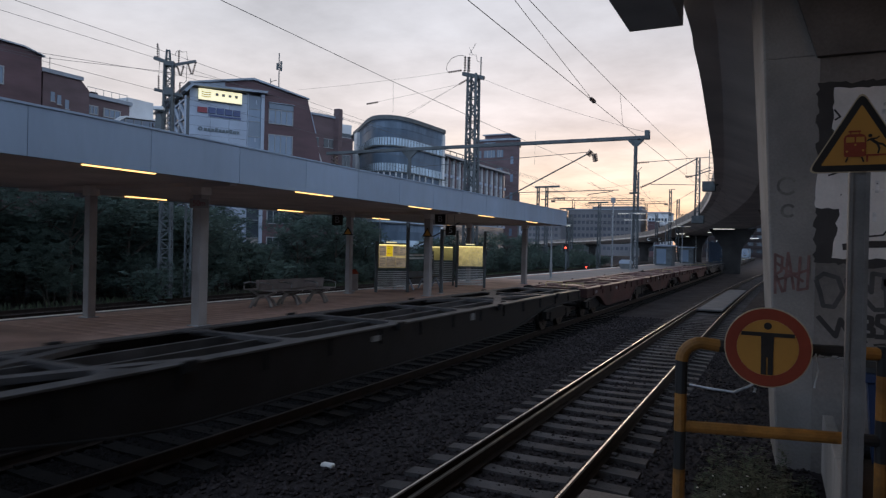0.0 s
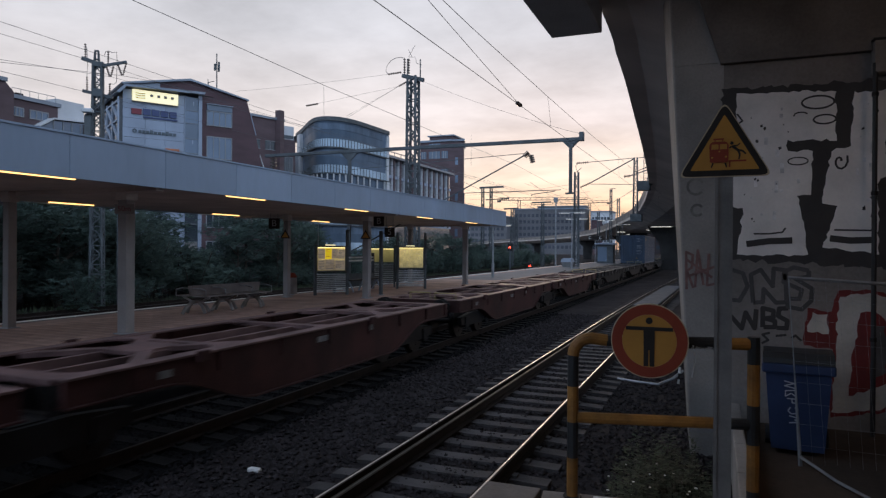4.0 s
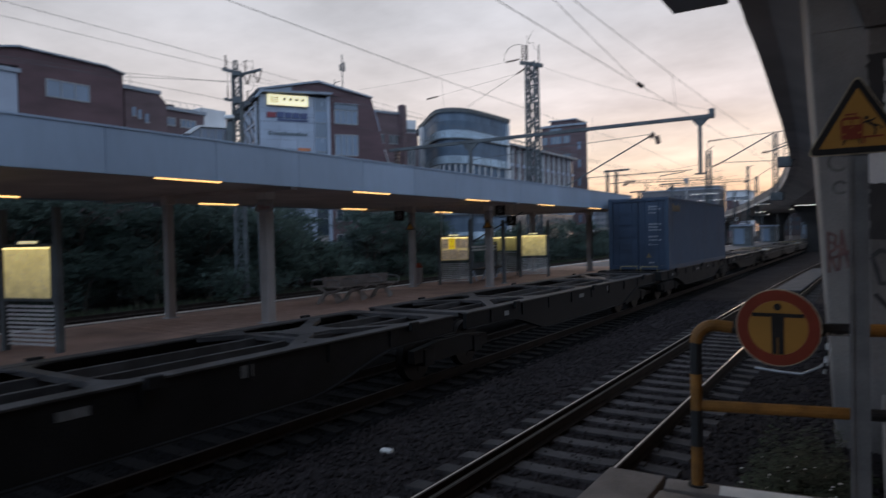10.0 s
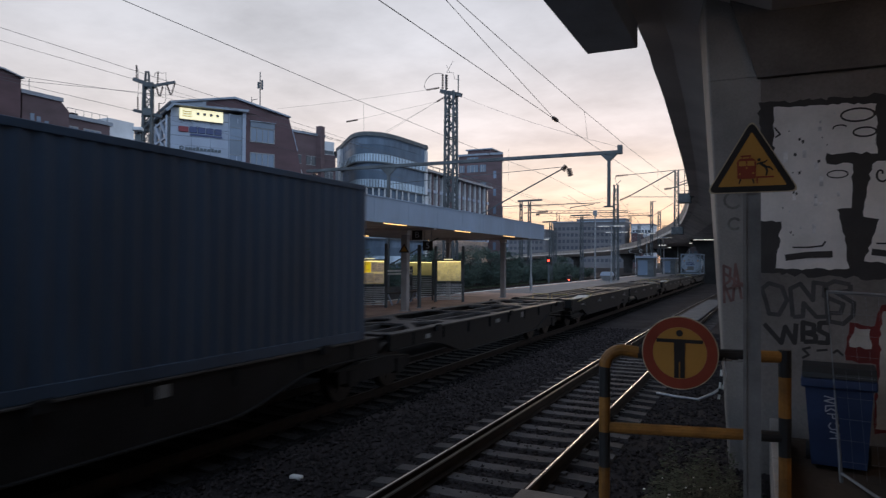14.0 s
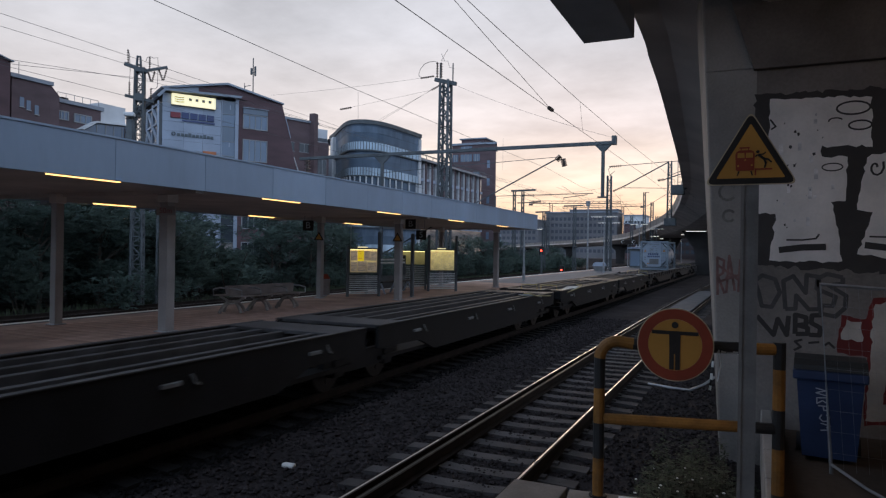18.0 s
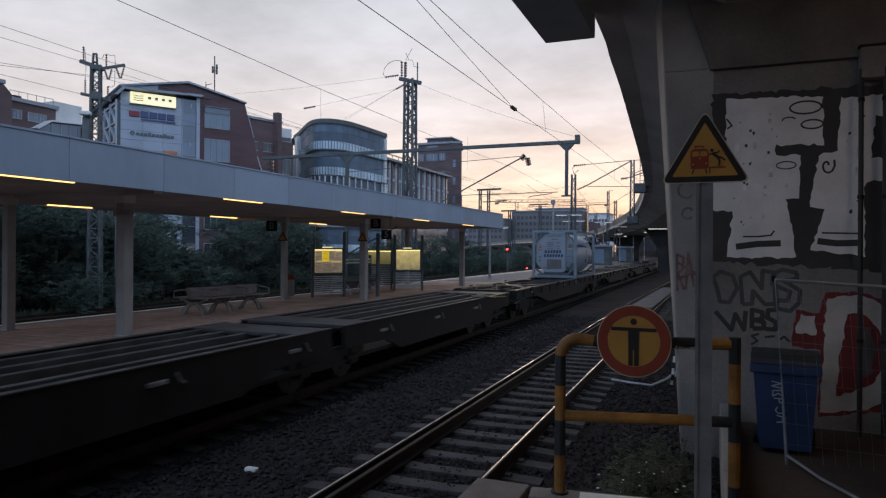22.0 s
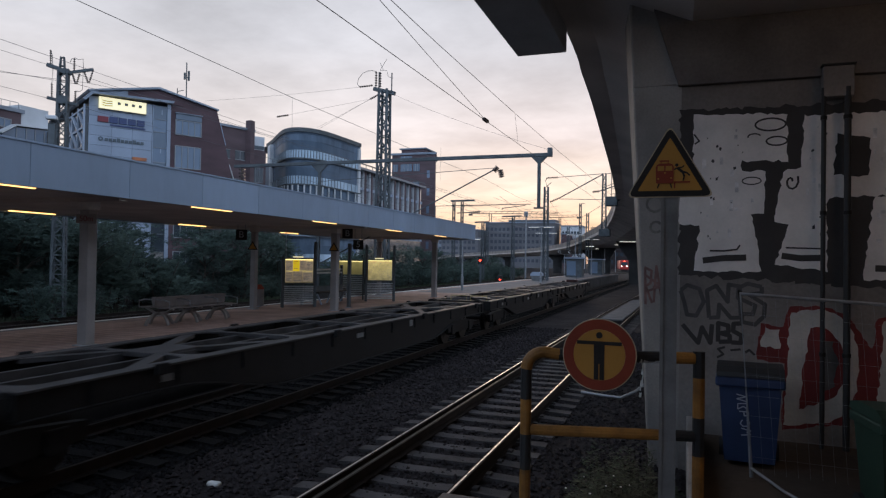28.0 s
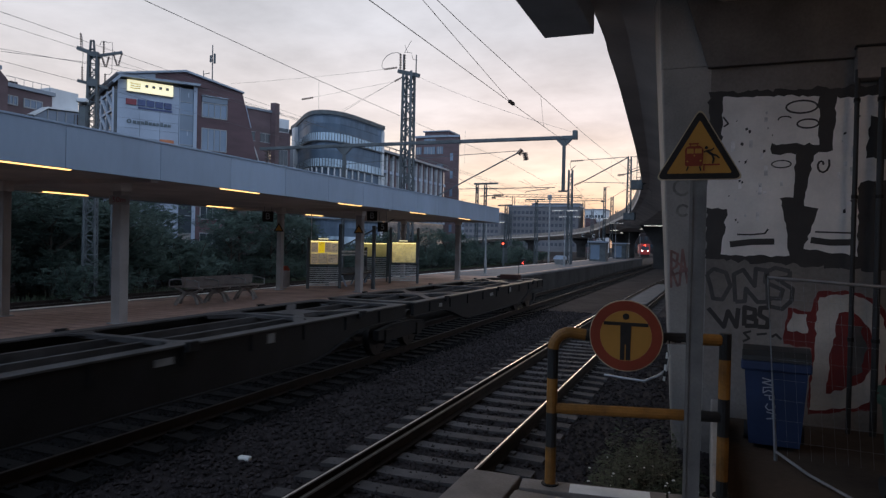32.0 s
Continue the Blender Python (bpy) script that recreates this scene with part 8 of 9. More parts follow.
def build_tree(x, y, h, w, seed, label, m):
    rng = random.Random(seed)
    t = thing("tree", (x, y, -0.24), label, "tree", "trees behind the bushes")
    s = Shape()
    s.tube([(0, 0, 0), (0.1, 0, h * 0.3), (0.05, 0.1, h * 0.65)], 0.16, 8, 0.06)
    limbs = []
    for k in range(7):
        a, z = k * 0.9 + rng.uniform(-0.3, 0.3), h * rng.uniform(0.3, 0.6)
        e = Vector((math.cos(a) * w * 0.42, math.sin(a) * w * 0.42, z + h * rng.uniform(0.15, 0.3)))
        s.tube([(0.05, 0.05, z), (e.x * 0.5, e.y * 0.5, z + (e.z - z) * 0.6), e], 0.06, 5, 0.02)
        limbs.append(e)
    part("trunk", s, BARK, t)
    V, F = [], []
    for e in limbs + [Vector((0, 0, h * 0.8)), Vector((0.3, -0.2, h * 0.92))]:
        for j in range(3):
            c = e + Vector((rng.uniform(-0.5, 0.5) * w * 0.4, rng.uniform(-0.5, 0.5) * w * 0.4, rng.uniform(-0.1, 0.12) * h))
            leaf_clump(V, F, rng, c, Vector((w * 0.22, w * 0.22, h * 0.11)) * rng.uniform(0.7, 1.15), 260, 0.19)
    me = bpy.data.meshes.new("crown")
    me.from_pydata([tuple(v) for v in V], [], F)
    me.materials.append(m)
    part("crown", me, None, t)
    return t


def build_greenery():
    bushes = [build_bush(-23.5, 6.0, 2.6, 3.2, 100 + k, "dense dark green bush beside the tracks", (LEAFA, LEAFB)[k % 2]) for k in range(5)]
    rng = random.Random(77)
    first = True
    y = -4.0
    k = 0
    while y < 125:
        for row, (x0, hs) in enumerate(((-28.1, 0.84), (-29.9, 1.08), (-31.6, 1.42))):
            b = bushes[k % 5]
            sc = rng.uniform(0.85, 1.2) * (hs if y < 33 else 0.60 + 0.14 * row)
            m = Matrix.LocRotScale((x0 + rng.uniform(-0.6, 0.6), y + rng.uniform(-0.5, 0.5), -0.24), Euler((0, 0, rng.uniform(0, 6.28))), None)
            if k < 5:
                b.matrix_world = m
            else:
                b = copy_thing(b, m)
            b.scale = (sc, sc, sc)
            k += 1
        y += 1.9 + 0.012 * max(0, y)
    for x, y, sc in ((-25.0, 20.9, 0.62), (-25.3, 23.6, 0.5)):
        b = copy_thing(bushes[2], pose(x, y, -0.24, 0, 0, 70 * y))
        b.scale = (sc, sc, sc)
    trees = [build_tree(-31, 8, 7.0, 4.6, 300 + j, "leafy tree rising behind the bushes", (LEAFA, LEAFB)[j % 2]) for j in range(3)]
    spots = [(-28.5, 35.2, 0.6), (-28, 13, 0.75), (-27.5, 18.8, 0.7), (-28.5, 4, 0.85), (-28.3, 10, 0.8), (-28.4, 16, 0.85), (-28.5, 22.5, 0.8), (-28, 26, 0.7), (-29, 7, 0.9), (-31, 13.5, 0.95), (-30, 19.5, 0.9), (-30.5, 26.5, 0.95), (-31, 31, 0.75), (-30, 40.5, 0.5), (-30, 62, 0.42), (-31, 70, 0.40), (-31, 80, 0.42), (-32, 92, 0.45), (-33, 108, 0.5), (-30, 0, 1.0), (-33, 122, 0.55)]
    spots += [(-29.2, 37.0, 0.76), (-28.6, 39.6, 0.74), (-29.3, 42.3, 0.74), (-29.6, 45.0, 0.62), (-28.8, 54.5, 0.50), (-29.0, 58.5, 0.56), (-28.7, 63.5, 0.58), (-29.0, 68.5, 0.60), (-28.8, 74.0, 0.62), (-29.2, 80.5, 0.64)]
    for j, (x, y, sc) in enumerate(spots):
        m = pose(x, y, -0.24, 0, 0, 47 * j)
        tr = trees[j % 3]
        if j < 3:
            tr.matrix_world = m
        else:
            tr = copy_thing(tr, m)
        tr.scale = (sc, sc, sc)
    # rough grass along the far tracks
    rng = random.Random(9)
    V, F = [], []
    for _ in range(9000):
        x, y = rng.uniform(-26.9, -25.7), rng.uniform(0, 110)
        h, a, w = rng.uniform(0.1, 0.4), rng.uniform(0, 6.28), 0.03
        q = len(V)
        V += [(x - w * math.sin(a), y + w * math.cos(a), -0.24), (x + w * math.sin(a), y - w * math.cos(a), -0.24), (x + 0.3 * h * math.cos(a), y + 0.3 * h * math.sin(a), -0.24 + h)]
        F.append((q, q + 1, q + 2))
    me = bpy.data.meshes.new("track_grass")
    me.from_pydata(V, [], F)
    me.materials.append(WEED)
    tagged(new("track_grass", me), "rough grass along the far tracks", "grass", kind="stuff")


build_greenery()


# ---------------------------------------------------------------- the freight train
MOVERS = []  # things that roll with the train, and their place along it
WHEELS = []


def gone(t):
    """Metres that the train has rolled since the clip began; it brakes gently."""
    return 7.91 * t - 0.03125 * t * t


def wheelset_mesh():
    s = Shape()
    s.tube([(-0.72, 0, 0), (0.72, 0, 0)], 0.08, 10)
    for sx in (-0.75, 0.75):
        s.disc((sx, 0, 0), 0.46, "x", 0.13, 24)
        s.disc((sx - math.copysign(0.07, sx), 0, 0), 0.485, "x", 0.025, 24)
        s.disc((sx + math.copysign(0.08, sx), 0, 0), 0.14, "x", 0.12, 12)
        for k in range(4):
            a = k * math.pi / 2
            s.disc((sx + math.copysign(0.066, sx), 0.27 * math.cos(a), 0.27 * math.sin(a)), 0.05, "x", 0.02, 10)
    return s.mesh("wheelset", WHEEL)


WHEELSET = wheelset_mesh()


def bogie(t, y):
    s = Shape()
    for sx in (-1.0, 1.0):
        s.prism([(y - 1.35, 0.40), (y - 1.35, 0.62), (y - 0.5, 0.70), (y + 0.5, 0.70), (y + 1.35, 0.62), (y + 1.35, 0.40), (y + 0.5, 0.34), (y - 0.5, 0.34)], "x", sx - 0.07, sx + 0.07)
        for d in (-0.9, 0.9):
            s.rbox(sx - 0.11, sx + 0.11, y + d - 0.16, y + d + 0.16, 0.30, 0.62, 0.02)
    s.box(-1.0, 1.0, y - 0.22, y + 0.22, 0.45, 0.72)
    part("bogie_frame", s, WAGON, t, "dark bogie frame")
    for d in (-0.9, 0.9):
        w = part("wheelset", WHEELSET, None, t)
        w.location = (0, y + d, 0.46)
        WHEELS.append(w)


def buffers(t, y, out):
    for sx in (-0.875, 0.875):
        s = Shape()
        s.tube([(sx, y, 1.02), (sx, y + out * 0.42, 1.02)], 0.09, 10)
        s.tube([(sx, y + out * 0.42, 1.02), (sx, y + out * 0.47, 1.02)], 0.21, 16)
        part("buffer", s, WAGON, t)
    s = Shape()
    s.box(-0.10, 0.10, min(y, y + out * 0.5), max(y, y + out * 0.5), 0.92, 1.05)
    part("coupling", s, WAGON, t)


def end_handles(t, y):
    for sx, y in ((0.72, y + 0.10), (-0.12, y + 0.23)):
        s = Shape()
        s.tube([(sx - 0.32, y, 1.15), (sx - 0.32, y - 0.03, 1.34), (sx + 0.32, y - 0.03, 1.34), (sx + 0.32, y, 1.15)], 0.021, 6)
        part("handrail", s, YELHANDLE, t, "dull yellow handrail frame")


def fillet(s, cx, cy, dx, dy, r, z0, z1):
    """A hollow-curved web that rounds off the corner of an opening in the deck."""
    pts = [(cx, cy)] + [(cx + dx * r * (1 - math.sin(a)), cy + dy * r * (1 - math.cos(a))) for a in [k * math.pi / 12 for k in range(7)]]
    s.prism(pts, "z", z0, z1)


def deck_unit(t, y0, y1, body, top, belly, braces=True):
    """One skeleton frame from y0 to y1: fish-bellied side sills, broad flanges and cross members with rounded webs."""
    L = y1 - y0

    def under(y):
        k = min(1.0, max(0.0, (min(y - y0, y1 - y) - 0.13 * L) / (0.17 * L)))
        return 0.84 - (0.84 - belly) * k * k * (3 - 2 * k)

    ys = [y0 + L * k / 48 for k in range(49)]
    for sx in (-1.18, 1.18):
        s = Shape()
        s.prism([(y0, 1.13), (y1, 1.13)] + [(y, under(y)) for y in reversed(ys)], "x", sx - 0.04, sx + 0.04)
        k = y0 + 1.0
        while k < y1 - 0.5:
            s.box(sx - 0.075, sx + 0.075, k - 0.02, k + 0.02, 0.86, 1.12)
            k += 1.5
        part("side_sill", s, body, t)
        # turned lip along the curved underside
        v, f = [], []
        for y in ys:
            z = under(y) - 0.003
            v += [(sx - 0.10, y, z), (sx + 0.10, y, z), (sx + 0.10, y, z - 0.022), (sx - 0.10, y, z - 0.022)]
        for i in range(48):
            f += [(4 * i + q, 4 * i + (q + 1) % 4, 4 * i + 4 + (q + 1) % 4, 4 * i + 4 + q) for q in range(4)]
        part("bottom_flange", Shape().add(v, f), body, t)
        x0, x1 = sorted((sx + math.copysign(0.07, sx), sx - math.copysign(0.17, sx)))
        part("top_flange", Shape().rbox(x0, x1, y0, y1, 1.133, 1.165, 0.006), top, t, "pale flange lighter than the sill")
        for k in range(2, int(L), 5):
            part("twist_lock", Shape().rbox(sx + (0.072 if sx > 0 else -0.142), sx + (0.142 if sx > 0 else -0.072), y0 + k, y0 + k + 0.22, 1.05, 1.20, 0.01), body, t)
        for a, w, h in ((0.12, 0.22, 0.10), (0.45, 0.34, 0.10), (0.62, 0.2, 0.16)):
            x0, x1 = sorted((sx + math.copysign(0.041, sx), sx + math.copysign(0.048, sx)))
            part("lettering_bar", Shape().box(x0, x1, y0 + a * L, y0 + a * L + w, 0.92, 0.92 + h), MARK, t)
    for sx in (-0.34, 0.34):
        part("centre_sill", Shape().rbox(sx - 0.035, sx + 0.035, y0 + 0.1, y1 - 0.1, 0.95, 1.12, 0.006), top if braces else body, t)
    n = max(4, int(L / 2.9))
    for k in range(n + 1):
        y = y0 + 0.12 + (L - 0.24) * k / n
        s = Shape()
        w = 0.16 if k in (0, n) else 0.08
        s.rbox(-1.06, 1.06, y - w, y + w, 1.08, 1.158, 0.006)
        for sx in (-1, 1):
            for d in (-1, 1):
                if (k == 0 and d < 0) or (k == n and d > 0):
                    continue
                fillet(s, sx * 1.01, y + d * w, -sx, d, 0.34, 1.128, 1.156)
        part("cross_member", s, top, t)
    if braces:
        for a, b in ((0.10, 0.30), (0.70, 0.90)):
            ya, yb = y0 + a * L, y0 + b * L
            yc = (ya + yb) / 2
            for sx in (-1, 1):
                s = Shape()
                s.beam((sx * 1.06, ya, 1.12), (sx * 0.10, yc, 1.12), 0.20, 0.07)
                s.beam((sx * 0.10, yc, 1.12), (sx * 1.06, yb, 1.12), 0.20, 0.07)
                part("diagonal_brace", s, top, t)
            g = [(0.50 * math.cos(q) * (0.72 if i % 2 else 1.0), yc + 0.62 * math.sin(q) * (0.72 if i % 2 else 1.0)) for i, q in enumerate([j * math.pi / 4 + math.pi / 4 for j in range(8)])]
            part("gusset_plate", Shape().prism(g, "z", 1.10, 1.1575), top, t)


def pocket_unit(t, y0, y1, first, last):
    for sx in (-1.22, 1.22):
        s = Shape()
        s.prism([(y0, 1.13), (y1, 1.13), (y1, 0.70), (y1 - 1.8, 0.66), (y1 - 2.6, 0.38), (y0 + 2.6, 0.38), (y0 + 1.8, 0.66), (y0, 0.70)], "x", sx - 0.04, sx + 0.04)
        part("side_sill", s, WAGON, t)
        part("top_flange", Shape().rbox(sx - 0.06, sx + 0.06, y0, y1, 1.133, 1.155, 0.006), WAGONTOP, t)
        k = y0 + 1.5
        while k < y1 - 1:
            x = sx + math.copysign(0.05, sx)
            part("tie_down", Shape().rbox(x - 0.03, x + 0.03, k, k + 0.32, 0.86, 0.92, 0.01), MARK, t)
            part("tie_hook", Shape().tube([(x, k + 0.5, 0.98), (x + 0.02, k + 0.56, 0.86), (x, k + 0.66, 0.82)], 0.018, 6), MARK, t)
            k += 3.1
    for x in (-0.98, -0.42, 0.10, 0.76):
        part("inner_rail", Shape().rbox(x - 0.06, x + 0.06, y0 + 0.8, y1 - 0.8, 1.00, 1.125, 0.01), WAGONTOP, t, "long pale inner rail")
    part("pocket_floor", Shape().box(-1.15, 1.15, y0 + 0.3, y1 - 0.3, 0.42, 0.50), WAGON, t)
    for y in (y0 + 0.55, y1 - 0.55):
        part("end_plate", Shape().rbox(-1.15, 1.15, y - 0.5, y + 0.5, 1.08, 1.150, 0.01), WAGONTOP, t)
    for y, sg in ((y0 + 1.6, 1),) * first + ((y1 - 1.6, -1),) * last:
        s = Shape()
        s.prism([(y - 0.1, 1.10), (y + sg * 1.2, 1.21), (y + sg * 1.2, 1.18), (y - 0.1, 1.07)], "x", 0.82, 1.30)
        part("ramp_flap", s, RAMP, t, "pale tilted ramp flap")
        s = Shape()
        s.tube([(1.34, y - sg * 0.9, 1.06), (1.36, y + sg * 0.9, 1.16), (1.34, y + sg * 1.5, 1.25), (1.10, y + sg * 1.5, 1.26)], 0.02, 6)
        part("flap_rail", s, YELHANDLE, t)


def build_wagon(u0, u1, kind, label, joints=()):
    t = thing("flat_wagon", (TRACK_FREIGHT, u0, 0), label, "freight wagon", "wagons of the freight train")
    L = u1 - u0
    cuts = [0.55] + [j - u0 for j in joints] + [L - 0.55]
    for k in range(len(cuts) - 1):
        a, b = cuts[k] + (0.25 if k else 0), cuts[k + 1] - (0.25 if k < len(cuts) - 2 else 0)
        if kind == "pocket":
            pocket_unit(t, a, b, k == 0, k == len(cuts) - 2)
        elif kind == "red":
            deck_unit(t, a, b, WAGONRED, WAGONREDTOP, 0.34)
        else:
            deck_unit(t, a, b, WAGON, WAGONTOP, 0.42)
    for y in (cuts[0] + 1.9, *cuts[1:-1], cuts[-1] - 1.9):
        bogie(t, y)
    for y, out in ((0.55, -1), (L - 0.55, 1)):
        part("headstock", Shape().rbox(-1.25, 1.25, y - 0.08, y + 0.08, 0.82, 1.16, 0.01), WAGONRED if kind == "red" else WAGON, t)
        buffers(t, y, out)
    end_handles(t, 0.62)
    MOVERS.append((t, u0))
    return t


LBL = "empty black skeleton container wagon with paler deck flanges"
build_wagon(-54.3, -28.0, "black", LBL)
build_wagon(-28.0, -1.6, "black", LBL)
build_wagon(-1.6, 24.4, "black", LBL)
build_wagon(24.4, 48.5, "red", "empty red-brown skeleton container wagon with deep arched sills", (36.4,))
build_wagon(48.5, 72.9, "red", "empty red-brown skeleton container wagon with deep arched sills", (60.7,))
build_wagon(72.9, 101.5, "black", LBL, (87.2,))
build_wagon(101.5, 130.2, "black", "black skeleton wagon carrying one blue container", (116.2,))
build_wagon(130.2, 157.3, "pocket", "empty dark pocket wagon with pale inner rails", (143.6,))
build_wagon(157.3, 182.6, "pocket", "empty dark pocket wagon with pale inner rails", (170.3,))
build_wagon(182.6, 221.0, "black", "long black wagon carrying a tank container", (202.2,))
build_wagon(221.0, 251.0, "black", "last black skeleton wagon of the train", (236.2,))


def build_blue_container(u):
    t = thing("shipping_container", (TRACK_FREIGHT, u, 1.17), "dark blue corrugated forty-foot shipping container with closed doors", "shipping container")
    L, W, H = 12.19, 1.219, 2.896
    for sx in (-1, 1):
        pts = []
        y, k = 0.30, 0
        while y < L - 0.40:
            pts += [(y, 0.0), (y + 0.07, 0.0), (y + 0.138, 0.026), (y + 0.208, 0.026)]
            y += 0.278
        pts = [(0.178, 0.0)] + pts + [(y, 0.0), (L - 0.178, 0.0)]
        v, f = [], []
        for a, d in pts:
            x = sx * (W - 0.008 - d)
            v += [(x, a, 0.16), (x, a, H - 0.10)]
        for i in range(len(pts) - 1):
            f.append((2 * i, 2 * i + 2, 2 * i + 3, 2 * i + 1))
        part("side_wall", Shape().add(v, f), BLUEBOX, t, "corrugated steel side")
        for z0, z1, n in ((0.0, 0.16, "bottom_rail"), (H - 0.10, H, "top_rail")):
            part(n, Shape().rbox(min(sx * (W - 0.10), sx * W), max(sx * (W - 0.10), sx * W), 0.18, L - 0.18, z0, z1, 0.008), BLUEBOX, t)
        for y in (0.0, L - 0.18):
            part("corner_post", Shape().rbox(min(sx * (W - 0.16), sx * W), max(sx * (W - 0.16), sx * W), y, y + 0.18, 0, H, 0.012), BLUEBOX, t)
            for z in (0.0, H - 0.12):
                part("corner_casting", Shape().rbox(min(sx * (W - 0.165), sx * (W + 0.004)), max(sx * (W - 0.165), sx * (W + 0.004)), y - 0.004, y + 0.184, z - 0.003, z + 0.123, 0.012), BLUEDOOR, t)
        part("side_mark", Shape().box(sx * W - 0.045 * sx if sx > 0 else -W + 0.0, sx * W + 0.002 if sx > 0 else -W + 0.045, 1.6, 1.62, 2.2, 2.21), DECALYEL, t)
        # plain bars stand in for the owner's name on the side
        s = Shape()
        for k in range(5):
            a = 0.62 + 0.27 * k
            x0, x1 = sorted((sx * (W - 0.005), sx * (W + 0.002)))
            part("lettering_bar", Shape().box(x0, x1, a, a + 0.20, 2.34, 2.58 + (0.06 if k in (0, 3) else 0.0)), DECALYEL, t, "faded ochre lettering bar")
    part("roof", Shape().box(-W + 0.1, W - 0.1, 0.18, L - 0.18, H - 0.05, H - 0.02), BLUEBOX, t)
    part("rear_wall", Shape().box(-W + 0.16, W - 0.16, L - 0.08, L - 0.04, 0.1, H - 0.1), BLUEBOX, t)
    part("door_sill", Shape().rbox(-W + 0.16, W - 0.16, 0.0, 0.16, 0.0, 0.16, 0.01), BLUEDOOR, t)
    part("door_header", Shape().rbox(-W + 0.16, W - 0.16, 0.0, 0.16, H - 0.14, H, 0.01), BLUEDOOR, t)
    for sx in (-1, 1):
        x0, x1 = sorted((sx * 0.012, sx * (W - 0.17)))
        d = part("door", Shape().rbox(x0, x1, 0.05, 0.10, 0.17, H - 0.15, 0.01), BLUEDOOR, t, "closed steel door leaf")
        s = Shape()
        for k in range(5):
            z = 0.30 + 0.50 * k
            part("door_panel", Shape().rbox(x0 + 0.06, x1 - 0.06, 0.028, 0.05, z, z + 0.36, 0.01), BLUEDOOR, d)
        for xr in (x0 + 0.25, x1 - 0.25):
            s = Shape()
            s.tube([(xr, 0.015, 0.08), (xr, 0.015, H - 0.06)], 0.018, 8)
            part("lock_rod", s, BLUEDOOR, d, "painted locking rod")
            s = Shape()
            for z in (0.12, 0.75, 1.5, 2.2, H - 0.12):
                part("rod_bracket", Shape().rbox(xr - 0.06, xr + 0.06, 0.0, 0.03, z - 0.04, z + 0.04, 0.006), BLUEDOOR, d)
            part("rod_handle", Shape().rbox(xr - 0.28, xr + 0.02, -0.01, 0.012, 1.02, 1.06, 0.006), BLUEDOOR, d)
    s = Shape()
    rng = random.Random(6)
    for r, (z, n, w) in enumerate(((2.50, 4, 0.08), (2.40, 5, 0.06), (2.25, 3, 0.07), (1.80, 5, 0.08), (1.68, 4, 0.08), (1.56, 5, 0.08), (1.30, 4, 0.08), (1.16, 5, 0.07), (0.98, 4, 0.06), (0.25, 2, 0.10))):
        for k in range(n):
            a = 0.42 + 0.105 * k
            part("marking_bar", Shape().box(a, a + w, 0.022, 0.026, z, z + 0.06), DECAL, t, "pale marking bar")
    s = Shape()
    s.prism([(0.30, 0.48), (0.52, 0.48), (0.41, 0.68)], "y", 0.020, 0.026)
    part("warning_decal", s, DECALYEL, t)
    MOVERS.append((t, u))


build_blue_container(103.3)


